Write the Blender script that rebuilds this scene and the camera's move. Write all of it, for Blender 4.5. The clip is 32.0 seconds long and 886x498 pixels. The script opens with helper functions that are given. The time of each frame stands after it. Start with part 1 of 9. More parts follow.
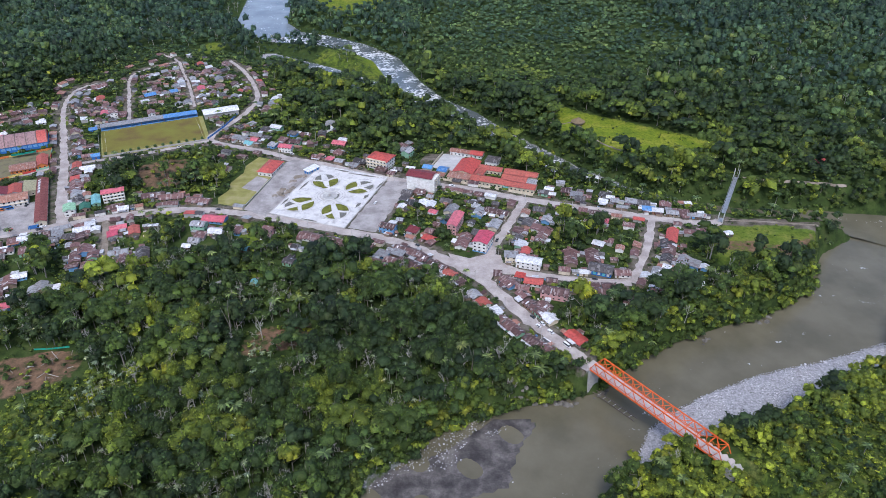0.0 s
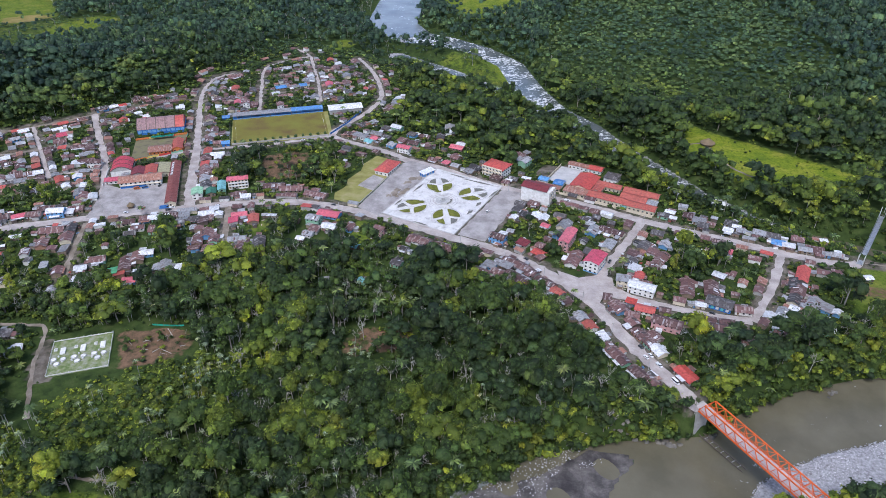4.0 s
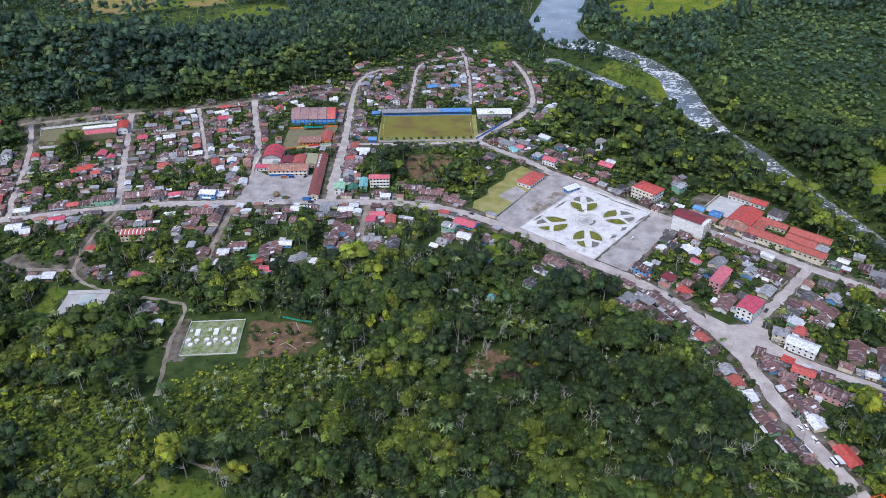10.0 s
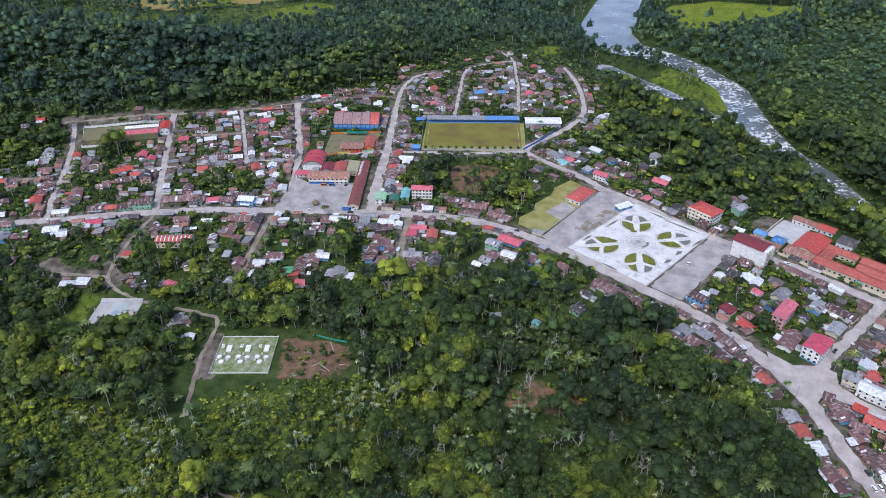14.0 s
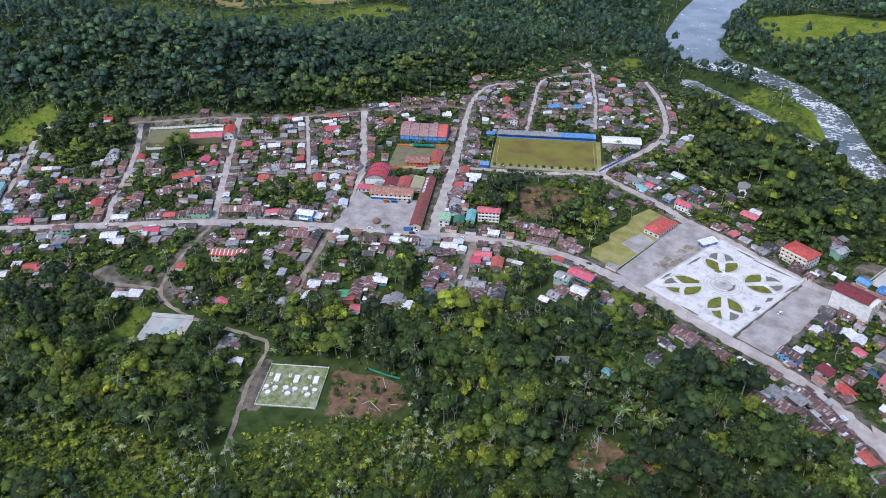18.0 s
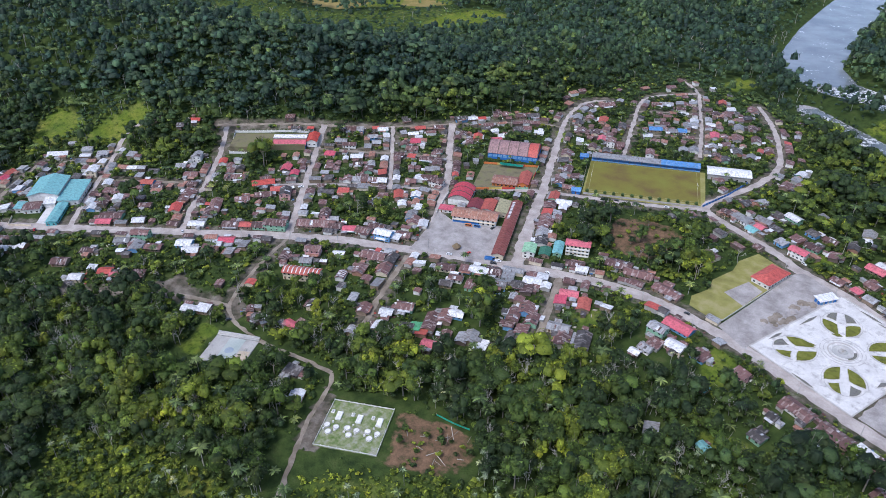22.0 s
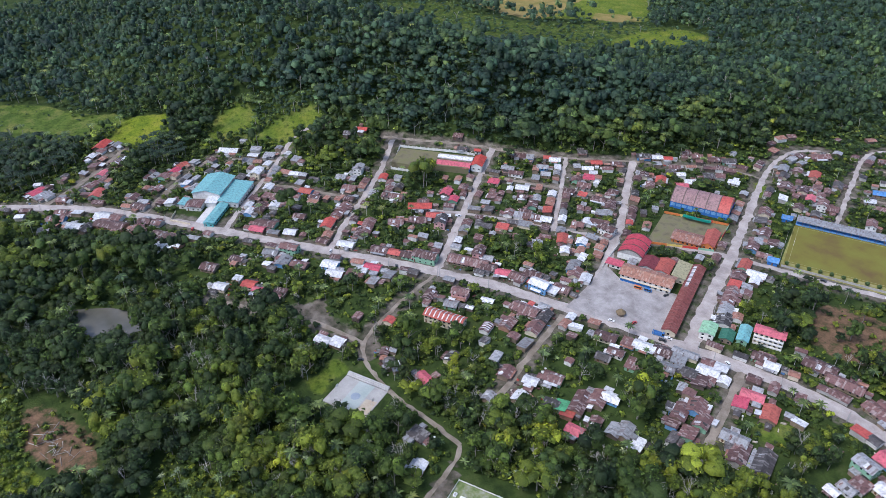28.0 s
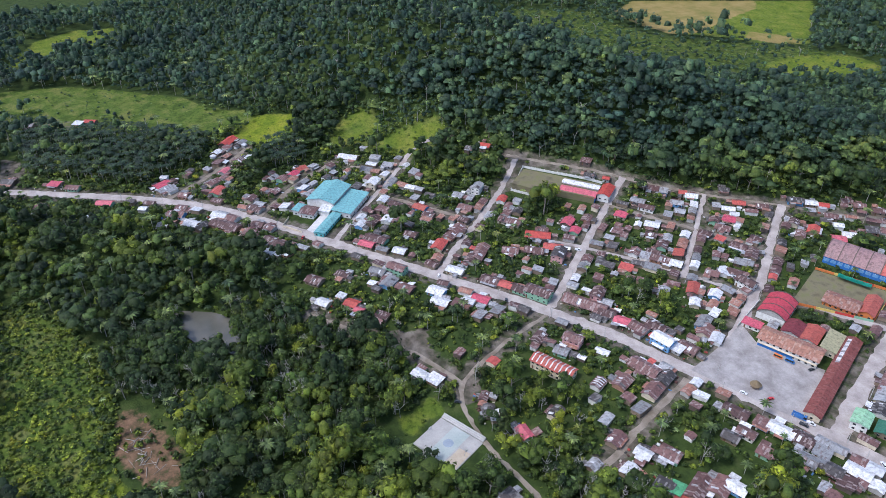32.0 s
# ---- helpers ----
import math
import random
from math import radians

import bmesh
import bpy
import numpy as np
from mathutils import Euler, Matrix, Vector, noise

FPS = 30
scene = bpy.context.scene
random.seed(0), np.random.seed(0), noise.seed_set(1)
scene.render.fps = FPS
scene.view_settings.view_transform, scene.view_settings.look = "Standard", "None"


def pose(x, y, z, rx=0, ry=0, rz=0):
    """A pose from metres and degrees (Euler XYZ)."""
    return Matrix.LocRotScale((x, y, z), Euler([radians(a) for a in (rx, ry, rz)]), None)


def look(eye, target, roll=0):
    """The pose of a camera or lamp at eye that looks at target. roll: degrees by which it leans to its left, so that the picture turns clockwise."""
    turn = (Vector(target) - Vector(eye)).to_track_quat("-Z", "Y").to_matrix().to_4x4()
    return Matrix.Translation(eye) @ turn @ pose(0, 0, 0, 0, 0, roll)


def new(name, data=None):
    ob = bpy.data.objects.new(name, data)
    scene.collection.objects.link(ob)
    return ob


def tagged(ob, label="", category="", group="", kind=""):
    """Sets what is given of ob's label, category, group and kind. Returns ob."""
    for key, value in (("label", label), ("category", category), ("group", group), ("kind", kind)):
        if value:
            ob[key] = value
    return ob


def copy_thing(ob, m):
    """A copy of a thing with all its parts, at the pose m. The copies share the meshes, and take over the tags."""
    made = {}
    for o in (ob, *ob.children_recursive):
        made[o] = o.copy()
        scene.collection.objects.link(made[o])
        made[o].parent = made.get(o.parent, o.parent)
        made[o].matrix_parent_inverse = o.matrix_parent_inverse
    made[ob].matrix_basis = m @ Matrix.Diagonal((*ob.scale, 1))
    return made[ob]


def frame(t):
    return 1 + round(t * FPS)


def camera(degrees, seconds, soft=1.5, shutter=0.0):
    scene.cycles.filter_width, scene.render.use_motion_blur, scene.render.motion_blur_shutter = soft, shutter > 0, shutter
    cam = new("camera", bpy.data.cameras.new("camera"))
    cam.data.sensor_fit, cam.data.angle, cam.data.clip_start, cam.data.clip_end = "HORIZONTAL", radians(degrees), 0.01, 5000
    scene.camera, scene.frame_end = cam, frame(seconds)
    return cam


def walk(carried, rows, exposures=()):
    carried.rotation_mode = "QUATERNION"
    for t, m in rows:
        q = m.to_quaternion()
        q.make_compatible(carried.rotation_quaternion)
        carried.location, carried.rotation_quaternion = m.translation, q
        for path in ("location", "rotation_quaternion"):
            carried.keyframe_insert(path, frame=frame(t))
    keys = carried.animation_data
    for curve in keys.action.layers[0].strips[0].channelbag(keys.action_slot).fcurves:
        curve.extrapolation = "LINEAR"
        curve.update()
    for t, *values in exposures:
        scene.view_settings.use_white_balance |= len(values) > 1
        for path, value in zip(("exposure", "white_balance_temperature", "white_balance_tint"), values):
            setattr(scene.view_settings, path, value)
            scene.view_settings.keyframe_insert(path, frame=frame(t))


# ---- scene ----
cam = camera(63.3, 32.0, soft=0.75)
METRES, EYE, TILT, LEAN, TURN = 262.7, 300.0, 0.0, 0.0, 0.0
ROWS = [
    (0.0, 0.0, 0.0, 0.0, -0.04, -32.63, 0.07),
    (0.5, -0.0004, 0.0049, -0.0007, 1.02, -32.59, 0.06),
    (1.0, -0.0025, 0.0095, 0.0003, 2.1, -32.57, 0.04),
    (1.5, -0.0026, 0.014, 0.0014, 3.3, -32.58, 0.06),
    (2.0, -0.0035, 0.0194, 0.0011, 4.63, -32.54, 0.05),
    (2.5, -0.0053, 0.025, 0.0014, 5.94, -32.53, 0.06),
    (3.0, -0.0071, 0.0308, 0.0016, 7.26, -32.52, 0.05),
    (3.5, -0.0078, 0.0369, 0.0016, 8.68, -32.47, 0.08),
    (5.5, -0.0139, 0.0638, 0.0019, 13.33, -32.35, 0.14),
    (6.0, -0.0162, 0.0708, 0.0024, 14.34, -32.36, 0.17),
    (6.5, -0.0199, 0.0785, 0.0017, 15.39, -32.37, 0.17),
    (7.0, -0.0226, 0.0857, 0.0029, 16.66, -32.42, 0.19),
    (7.5, -0.0252, 0.0936, 0.003, 17.93, -32.45, 0.2),
    (8.0, -0.0295, 0.1019, 0.0025, 18.87, -32.48, 0.2),
    (8.5, -0.0338, 0.1104, 0.0026, 19.66, -32.51, 0.22),
    (9.0, -0.0384, 0.1195, 0.0022, 20.43, -32.53, 0.23),
    (9.5, -0.0425, 0.1289, 0.0022, 21.39, -32.58, 0.25),
    (10.0, -0.0474, 0.1385, 0.0028, 22.25, -32.59, 0.25),
    (10.5, -0.0527, 0.1485, 0.0026, 22.86, -32.59, 0.23),
    (11.0, -0.0579, 0.1593, 0.0028, 23.17, -32.6, 0.22),
    (11.5, -0.0643, 0.1702, 0.0026, 23.39, -32.62, 0.22),
    (12.0, -0.071, 0.1817, 0.0019, 23.82, -32.66, 0.19),
    (12.5, -0.0788, 0.1944, 0.0019, 24.35, -32.7, 0.2),
    (13.0, -0.0864, 0.2081, 0.0027, 25.01, -32.76, 0.21),
    (13.5, -0.0941, 0.2231, 0.0021, 25.58, -32.79, 0.25),
    (14.0, -0.1031, 0.2388, 0.0017, 25.94, -32.82, 0.24),
    (14.5, -0.1125, 0.2548, 0.0016, 26.5, -32.86, 0.23),
    (16.5, -0.1531, 0.3222, 0.0014, 29.32, -32.94, 0.27),
    (17.0, -0.1644, 0.3391, 0.0014, 29.94, -32.95, 0.27),
    (17.5, -0.1761, 0.3561, 0.0009, 30.76, -32.95, 0.24),
    (18.0, -0.1876, 0.3733, 0.0017, 31.68, -32.98, 0.24),
    (18.5, -0.1992, 0.3905, 0.0015, 32.72, -32.99, 0.22),
    (19.0, -0.2108, 0.4077, 0.002, 33.38, -33.01, 0.22),
    (19.5, -0.2231, 0.4243, 0.002, 34.04, -33.02, 0.2),
    (20.0, -0.2358, 0.4412, 0.0018, 34.91, -33.03, 0.19),
    (20.5, -0.2488, 0.4578, 0.0015, 35.92, -33.04, 0.2),
    (21.0, -0.262, 0.474, 0.0015, 37.02, -33.05, 0.22),
    (21.5, -0.2752, 0.4905, 0.0011, 38.11, -33.06, 0.23),
    (22.0, -0.2891, 0.5065, 0.001, 39.16, -33.07, 0.23),
    (22.5, -0.3027, 0.5224, 0.0011, 40.35, -33.07, 0.24),
    (23.0, -0.3171, 0.5381, 0.0007, 41.55, -33.08, 0.26),
    (23.5, -0.3314, 0.5538, 0.0007, 42.82, -33.1, 0.28),
    (24.0, -0.3464, 0.5688, 0.0004, 44.04, -33.1, 0.3),
    (24.5, -0.3611, 0.5841, 0.0006, 45.09, -33.12, 0.33),
    (25.0, -0.3764, 0.5988, 0.0001, 46.19, -33.1, 0.34),
    (25.5, -0.3923, 0.6129, 0.0004, 47.43, -33.11, 0.34),
    (27.5, -0.4564, 0.6673, 0.0001, 52.3, -33.08, 0.39),
    (28.0, -0.4734, 0.6795, -0.0001, 53.68, -33.08, 0.4),
    (28.5, -0.4906, 0.6917, -0.0004, 55.26, -33.07, 0.42),
    (29.0, -0.5079, 0.7037, -0.0003, 57.03, -33.05, 0.46),
    (29.5, -0.5252, 0.7151, -0.0006, 58.62, -33.02, 0.5),
    (30.0, -0.5429, 0.7259, -0.0006, 60.07, -32.98, 0.52),
    (30.5, -0.5599, 0.7361, -0.0006, 61.52, -32.95, 0.56),
    (31.0, -0.5761, 0.7453, -0.0004, 62.35, -33.03, 0.57),
    (31.5, -0.5922, 0.7533, -0.0007, 63.25, -33.07, 0.56),
    (32.0, -0.6075, 0.7609, -0.0009, 64.25, -33.01, 0.59),
]
walk(cam, [(t, pose(0, 0, EYE, TILT, LEAN, TURN) @ pose(METRES * x, METRES * y, METRES * z, 90 + pitch, roll, yaw)) for t, x, y, z, yaw, pitch, roll in ROWS],
     [(0.0, 0.33, 5840, 13.5), (8.0, 0.30, 5840, 13.5), (26.0, 0.31, 5840, 13.5), (32.0, 0.41, 5840, 13.5)])
SUN, SUN_WIDE, SUN_UP, SUN_ROUND, SKY = 1.6, 18.0, 58.0, 185.0, 0.175

# ---- light ----
world = bpy.data.worlds.new("world")
scene.world = world
world.use_nodes = True
wn = world.node_tree
sky = wn.nodes.new("ShaderNodeTexSky")
sky.sky_type, sky.sun_disc = "NISHITA", False
sky.sun_elevation, sky.sun_rotation = radians(SUN_UP), radians(SUN_ROUND)
sky.air_density, sky.dust_density, sky.ozone_density = 1.0, 2.5, 1.0
wn.nodes["Background"].inputs["Strength"].default_value = SKY
wn.links.new(sky.outputs[0], wn.nodes["Background"].inputs[0])
lamp = bpy.data.lights.new("sun", "SUN")
lamp.energy, lamp.angle, lamp.color = SUN, radians(SUN_WIDE), (1.0, 0.97, 0.93)
sun = new("sun", lamp)
sun_way = Vector((math.sin(radians(SUN_ROUND)) * math.cos(radians(SUN_UP)), math.cos(radians(SUN_ROUND)) * math.cos(radians(SUN_UP)), math.sin(radians(SUN_UP))))
sun.matrix_world = look(sun_way * 800, (0, 0, 0))

# ---- materials ----


def mat(name, build, rough=0.8, metal=0.0, spec=0.3):
    m = bpy.data.materials.new(name)
    m.use_nodes = True
    t = m.node_tree
    b = t.nodes["Principled BSDF"]
    b.inputs["Roughness"].default_value, b.inputs["Metallic"].default_value = rough, metal
    b.inputs["Specular IOR Level"].default_value = spec
    build(t, b)
    return m


def node(t, kind, **sets):
    n = t.nodes.new(kind)
    for k, v in sets.items():
        if k in n.inputs:
            n.inputs[k].default_value = v
    return n


def rgb(c):
    return (c[0], c[1], c[2], 1)


def noise_of(t, scale, detail=4, vec=None, rough=0.55):
    n = node(t, "ShaderNodeTexNoise", Scale=scale, Detail=detail, Roughness=rough)
    if vec is None:
        g = t.nodes.new("ShaderNodeNewGeometry")
        vec = g.outputs["Position"]
    t.links.new(vec, n.inputs["Vector"])
    return n.outputs["Fac"]


def ramp(t, fac, *stops):
    r = t.nodes.new("ShaderNodeValToRGB")
    e = r.color_ramp.elements
    while len(e) < len(stops):
        e.new(0.5)
    for el, (p, c) in zip(e, stops):
        el.position, el.color = p, rgb(c) if len(c) == 3 else c
    t.links.new(fac, r.inputs[0])
    return r.outputs[0]


def mixc(t, fac, a, b, mode="MIX"):
    m = t.nodes.new("ShaderNodeMix")
    m.data_type, m.blend_type = "RGBA", mode
    for val, s in ((fac, m.inputs[0]), (a, m.inputs[6]), (b, m.inputs[7])):
        if isinstance(val, (int, float)):
            s.default_value = val
        elif isinstance(val, tuple):
            s.default_value = rgb(val)
        else:
            t.links.new(val, s)
    return m.outputs[2]


def bump(t, b, fac, strength=0.4, dist=0.2):
    n = node(t, "ShaderNodeBump", Strength=strength, Distance=dist)
    t.links.new(fac, n.inputs["Height"])
    t.links.new(n.outputs[0], b.inputs["Normal"])


def math_of(t, op, a, b=0.0):
    m = t.nodes.new("ShaderNodeMath")
    m.operation = op
    for val, s in ((a, m.inputs[0]), (b, m.inputs[1])):
        if isinstance(val, (int, float)):
            s.default_value = val
        else:
            t.links.new(val, s)
    return m.outputs[0]


def attr(t, name, out="Fac"):
    a = t.nodes.new("ShaderNodeAttribute")
    a.attribute_name = name
    return a.outputs[out]


def ground_build(t, b):
    fine, mid, wide = noise_of(t, 0.9, 6), noise_of(t, 0.12, 5), noise_of(t, 0.02, 4)
    base = ramp(t, mid, (0.3, (0.022, 0.038, 0.012)), (0.55, (0.05, 0.078, 0.02)), (0.75, (0.085, 0.10, 0.035)))
    dirt = ramp(t, mid, (0.35, (0.06, 0.06, 0.038)), (0.5, (0.14, 0.12, 0.095)), (0.7, (0.25, 0.22, 0.185)))
    stones = ramp(t, noise_of(t, 0.6, 6), (0.3, (0.22, 0.215, 0.22)), (0.55, (0.40, 0.395, 0.405)), (0.75, (0.56, 0.55, 0.56)))
    fresh = ramp(t, noise_of(t, 0.05, 6), (0.3, (0.12, 0.18, 0.02)), (0.5, (0.20, 0.25, 0.022)), (0.72, (0.31, 0.30, 0.05)))
    plain = ramp(t, noise_of(t, 0.06, 6), (0.36, (0.035, 0.07, 0.02)), (0.5, (0.08, 0.13, 0.03)), (0.62, (0.16, 0.17, 0.06)))
    grass = mixc(t, attr(t, "cover", "Alpha"), plain, fresh)
    tuft = noise_of(t, 0.3, 7, rough=0.72)
    grass = mixc(t, 0.8, grass, ramp(t, tuft, (0.36, (0.32, 0.42, 0.36)), (0.5, (0.9, 0.92, 0.9)), (0.66, (1.2, 1.12, 1.0))), "MULTIPLY")
    red = ramp(t, noise_of(t, 0.16, 6, rough=0.7), (0.3, (0.06, 0.07, 0.028)), (0.45, (0.14, 0.092, 0.055)), (0.7, (0.27, 0.165, 0.10)))
    sep = t.nodes.new("ShaderNodeSeparateColor")
    t.links.new(attr(t, "cover", "Color"), sep.inputs[0])
    edge = math_of(t, "MULTIPLY", math_of(t, "SUBTRACT", noise_of(t, 0.16, 6, rough=0.68), 0.5), 2.2)

    def sharp(f):
        r = t.nodes.new("ShaderNodeMapRange")
        r.inputs[1].default_value, r.inputs[2].default_value = 0.38, 0.62
        t.links.new(math_of(t, "ADD", f, math_of(t, "MULTIPLY", edge, f)), r.inputs[0])
        return r.outputs[0]
    col = mixc(t, sharp(sep.outputs[1]), base, dirt)
    col = mixc(t, sharp(sep.outputs[0]), col, grass)
    ripe = ramp(t, noise_of(t, 0.035, 6, rough=0.65), (0.3, (0.16, 0.17, 0.04)), (0.5, (0.28, 0.22, 0.075)), (0.7, (0.36, 0.27, 0.11)))
    col = mixc(t, sharp(attr(t, "straw")), col, ripe)
    col = mixc(t, sharp(sep.outputs[2]), col, stones)
    col = mixc(t, sharp(attr(t, "earth")), col, red)
    mud_col = ramp(t, noise_of(t, 0.09, 6, rough=0.6), (0.35, (0.055, 0.05, 0.05)), (0.5, (0.10, 0.092, 0.088)), (0.66, (0.19, 0.175, 0.16)))
    col = mixc(t, sharp(attr(t, "silt")), col, mud_col)
    col = mixc(t, 0.5, col, ramp(t, fine, (0.25, (0.45, 0.45, 0.45)), (0.75, (1, 1, 1))), "MULTIPLY")
    t.links.new(col, b.inputs["Base Color"])
    bump(t, b, fine, 0.7, 0.5)


GROUND = mat("ground", ground_build, 0.95, spec=0.1)


def road_of(a, c, tracks=True):
    def build(t, b):
        m, f = noise_of(t, 0.09, 6, rough=0.65), noise_of(t, 1.3, 6, rough=0.7)
        col = ramp(t, m, (0.36, a), (0.62, c))
        col = mixc(t, 0.6, col, ramp(t, f, (0.25, (0.6, 0.58, 0.55)), (0.7, (1, 1, 1))), "MULTIPLY")
        t.links.new(col, b.inputs["Base Color"])
        bump(t, b, f, 0.3, 0.1)
    return build


ROAD = mat("pale_road", road_of((0.335, 0.295, 0.272), (0.51, 0.458, 0.425)), 0.9, spec=0.15)
GRAVEL = mat("grey_gravel", road_of((0.262, 0.242, 0.23), (0.43, 0.402, 0.386)), 0.95, spec=0.15)
DIRT = mat("dirt_track", road_of((0.18, 0.15, 0.115), (0.33, 0.285, 0.235)), 0.95, spec=0.1)
CONCRETE = mat("concrete", road_of((0.40, 0.40, 0.39), (0.56, 0.55, 0.53)), 0.85, spec=0.25)


def paving_build(t, b):
    """Pale slabs with dusty grey smears and a fine grid of joints."""
    m, f, w = noise_of(t, 0.09, 6, rough=0.65), noise_of(t, 1.3, 6, rough=0.7), noise_of(t, 0.16, 7, rough=0.7)
    col = ramp(t, m, (0.36, (0.56, 0.545, 0.53)), (0.62, (0.70, 0.685, 0.665)))
    col = mixc(t, ramp(t, w, (0.52, (0, 0, 0)), (0.66, (0.8, 0.8, 0.8))), col, (0.33, 0.315, 0.30))
    col = mixc(t, 0.6, col, ramp(t, f, (0.25, (0.68, 0.66, 0.64)), (0.7, (1, 1, 1))), "MULTIPLY")
    t.links.new(col, b.inputs["Base Color"])
    bump(t, b, f, 0.3, 0.1)


PALE_STONE = mat("pale_paving", paving_build, 0.75, spec=0.3)
KERB = mat("kerb", road_of((0.42, 0.40, 0.37), (0.55, 0.53, 0.5)), 0.8)


def grass_of(a, c, e, scale=0.12):
    def build(t, b):
        m, f = noise_of(t, scale, 6), noise_of(t, 2.5, 5)
        col = mixc(t, 0.5, ramp(t, m, (0.3, a), (0.5, c), (0.72, e)), ramp(t, f, (0.2, (0.6, 0.6, 0.6)), (0.8, (1, 1, 1))), "MULTIPLY")
        t.links.new(col, b.inputs["Base Color"])
        bump(t, b, f, 0.6, 0.15)
    return build


PITCH = mat("worn_turf", grass_of((0.15, 0.105, 0.045), (0.185, 0.165, 0.04), (0.20, 0.20, 0.045), 0.045), 0.95, spec=0.1)
LAWN = mat("lawn", grass_of((0.09, 0.10, 0.03), (0.15, 0.16, 0.03), (0.20, 0.2, 0.05), 0.3), 0.95, spec=0.1)
DRY_LAWN = mat("dry_lawn", grass_of((0.19, 0.178, 0.062), (0.275, 0.262, 0.085), (0.37, 0.325, 0.17), 0.09), 0.95, spec=0.1)


def water_of(deep, light, foam_at):
    def build(t, b):
        g = t.nodes.new("ShaderNodeNewGeometry")
        f = noise_of(t, 0.5, 6, rough=0.65)
        w = noise_of(t, 0.03, 5)
        foam = ramp(t, math_of(t, "MULTIPLY", noise_of(t, 0.22, 7, rough=0.75), math_of(t, "ADD", noise_of(t, 0.045, 3), 0.5)), (foam_at, (0, 0, 0)), (foam_at + 0.08, (1, 1, 1)))
        col = mixc(t, foam, ramp(t, w, (0.35, deep), (0.65, light)), (0.62, 0.63, 0.62))
        t.links.new(col, b.inputs["Base Color"])
        r = t.nodes.new("ShaderNodeMapRange")
        r.inputs[3].default_value, r.inputs[4].default_value = 0.12, 0.7
        t.links.new(foam, r.inputs[0])
        t.links.new(r.outputs[0], b.inputs["Roughness"])
        bump(t, b, f, 0.35, 0.35)
    return build


MUDDY = mat("muddy_water", water_of((0.105, 0.096, 0.062), (0.15, 0.136, 0.092), 0.695), 0.15, spec=0.3)
RAPID = mat("stream_water", water_of((0.085, 0.1, 0.098), (0.14, 0.155, 0.152), 0.512), 0.15, spec=0.5)
CALM = mat("calm_water", water_of((0.15, 0.17, 0.19), (0.24, 0.26, 0.28), 0.66), 0.15, spec=0.5)
POND = mat("pond_water", water_of((0.085, 0.085, 0.07), (0.15, 0.14, 0.115), 0.95), 0.05, spec=0.5)


def roof_of(a, c, worn, rough=0.5, amount=0.5):
    """Sheet metal: every sheet its own shade, ribs down the slope, stains."""
    def build(t, b):
        co = t.nodes.new("ShaderNodeTexCoord")
        info = t.nodes.new("ShaderNodeObjectInfo")
        m = t.nodes.new("ShaderNodeVectorMath")
        m.operation = "DIVIDE"
        t.links.new(co.outputs["Object"], m.inputs[0])
        m.inputs[1].default_value = (0.95, 2.6, 50)
        fl = t.nodes.new("ShaderNodeVectorMath")
        fl.operation = "FLOOR"
        t.links.new(m.outputs[0], fl.inputs[0])
        ad = t.nodes.new("ShaderNodeVectorMath")
        t.links.new(fl.outputs[0], ad.inputs[0])
        t.links.new(info.outputs["Random"], ad.inputs[1])
        wn_ = t.nodes.new("ShaderNodeTexWhiteNoise")
        t.links.new(ad.outputs[0], wn_.inputs["Vector"])
        stain = noise_of(t, 0.55, 6, rough=0.75)
        col = mixc(t, info.outputs["Random"], a, c)
        col = mixc(t, ramp(t, wn_.outputs["Value"], (0.68, (0, 0, 0)), (0.95, (amount, amount, amount))), col, worn)
        col = mixc(t, 0.75, col, ramp(t, stain, (0.36, (0.36, 0.34, 0.33)), (0.5, (0.9, 0.88, 0.87)), (0.66, (1.2, 1.18, 1.16))), "MULTIPLY")
        t.links.new(col, b.inputs["Base Color"])
        wv = t.nodes.new("ShaderNodeTexWave")
        wv.bands_direction = "X"
        wv.inputs["Scale"].default_value = 1.3
        t.links.new(co.outputs["Object"], wv.inputs["Vector"])
        bump(t, b, wv.outputs["Fac"], 0.25, 0.05)
    return build


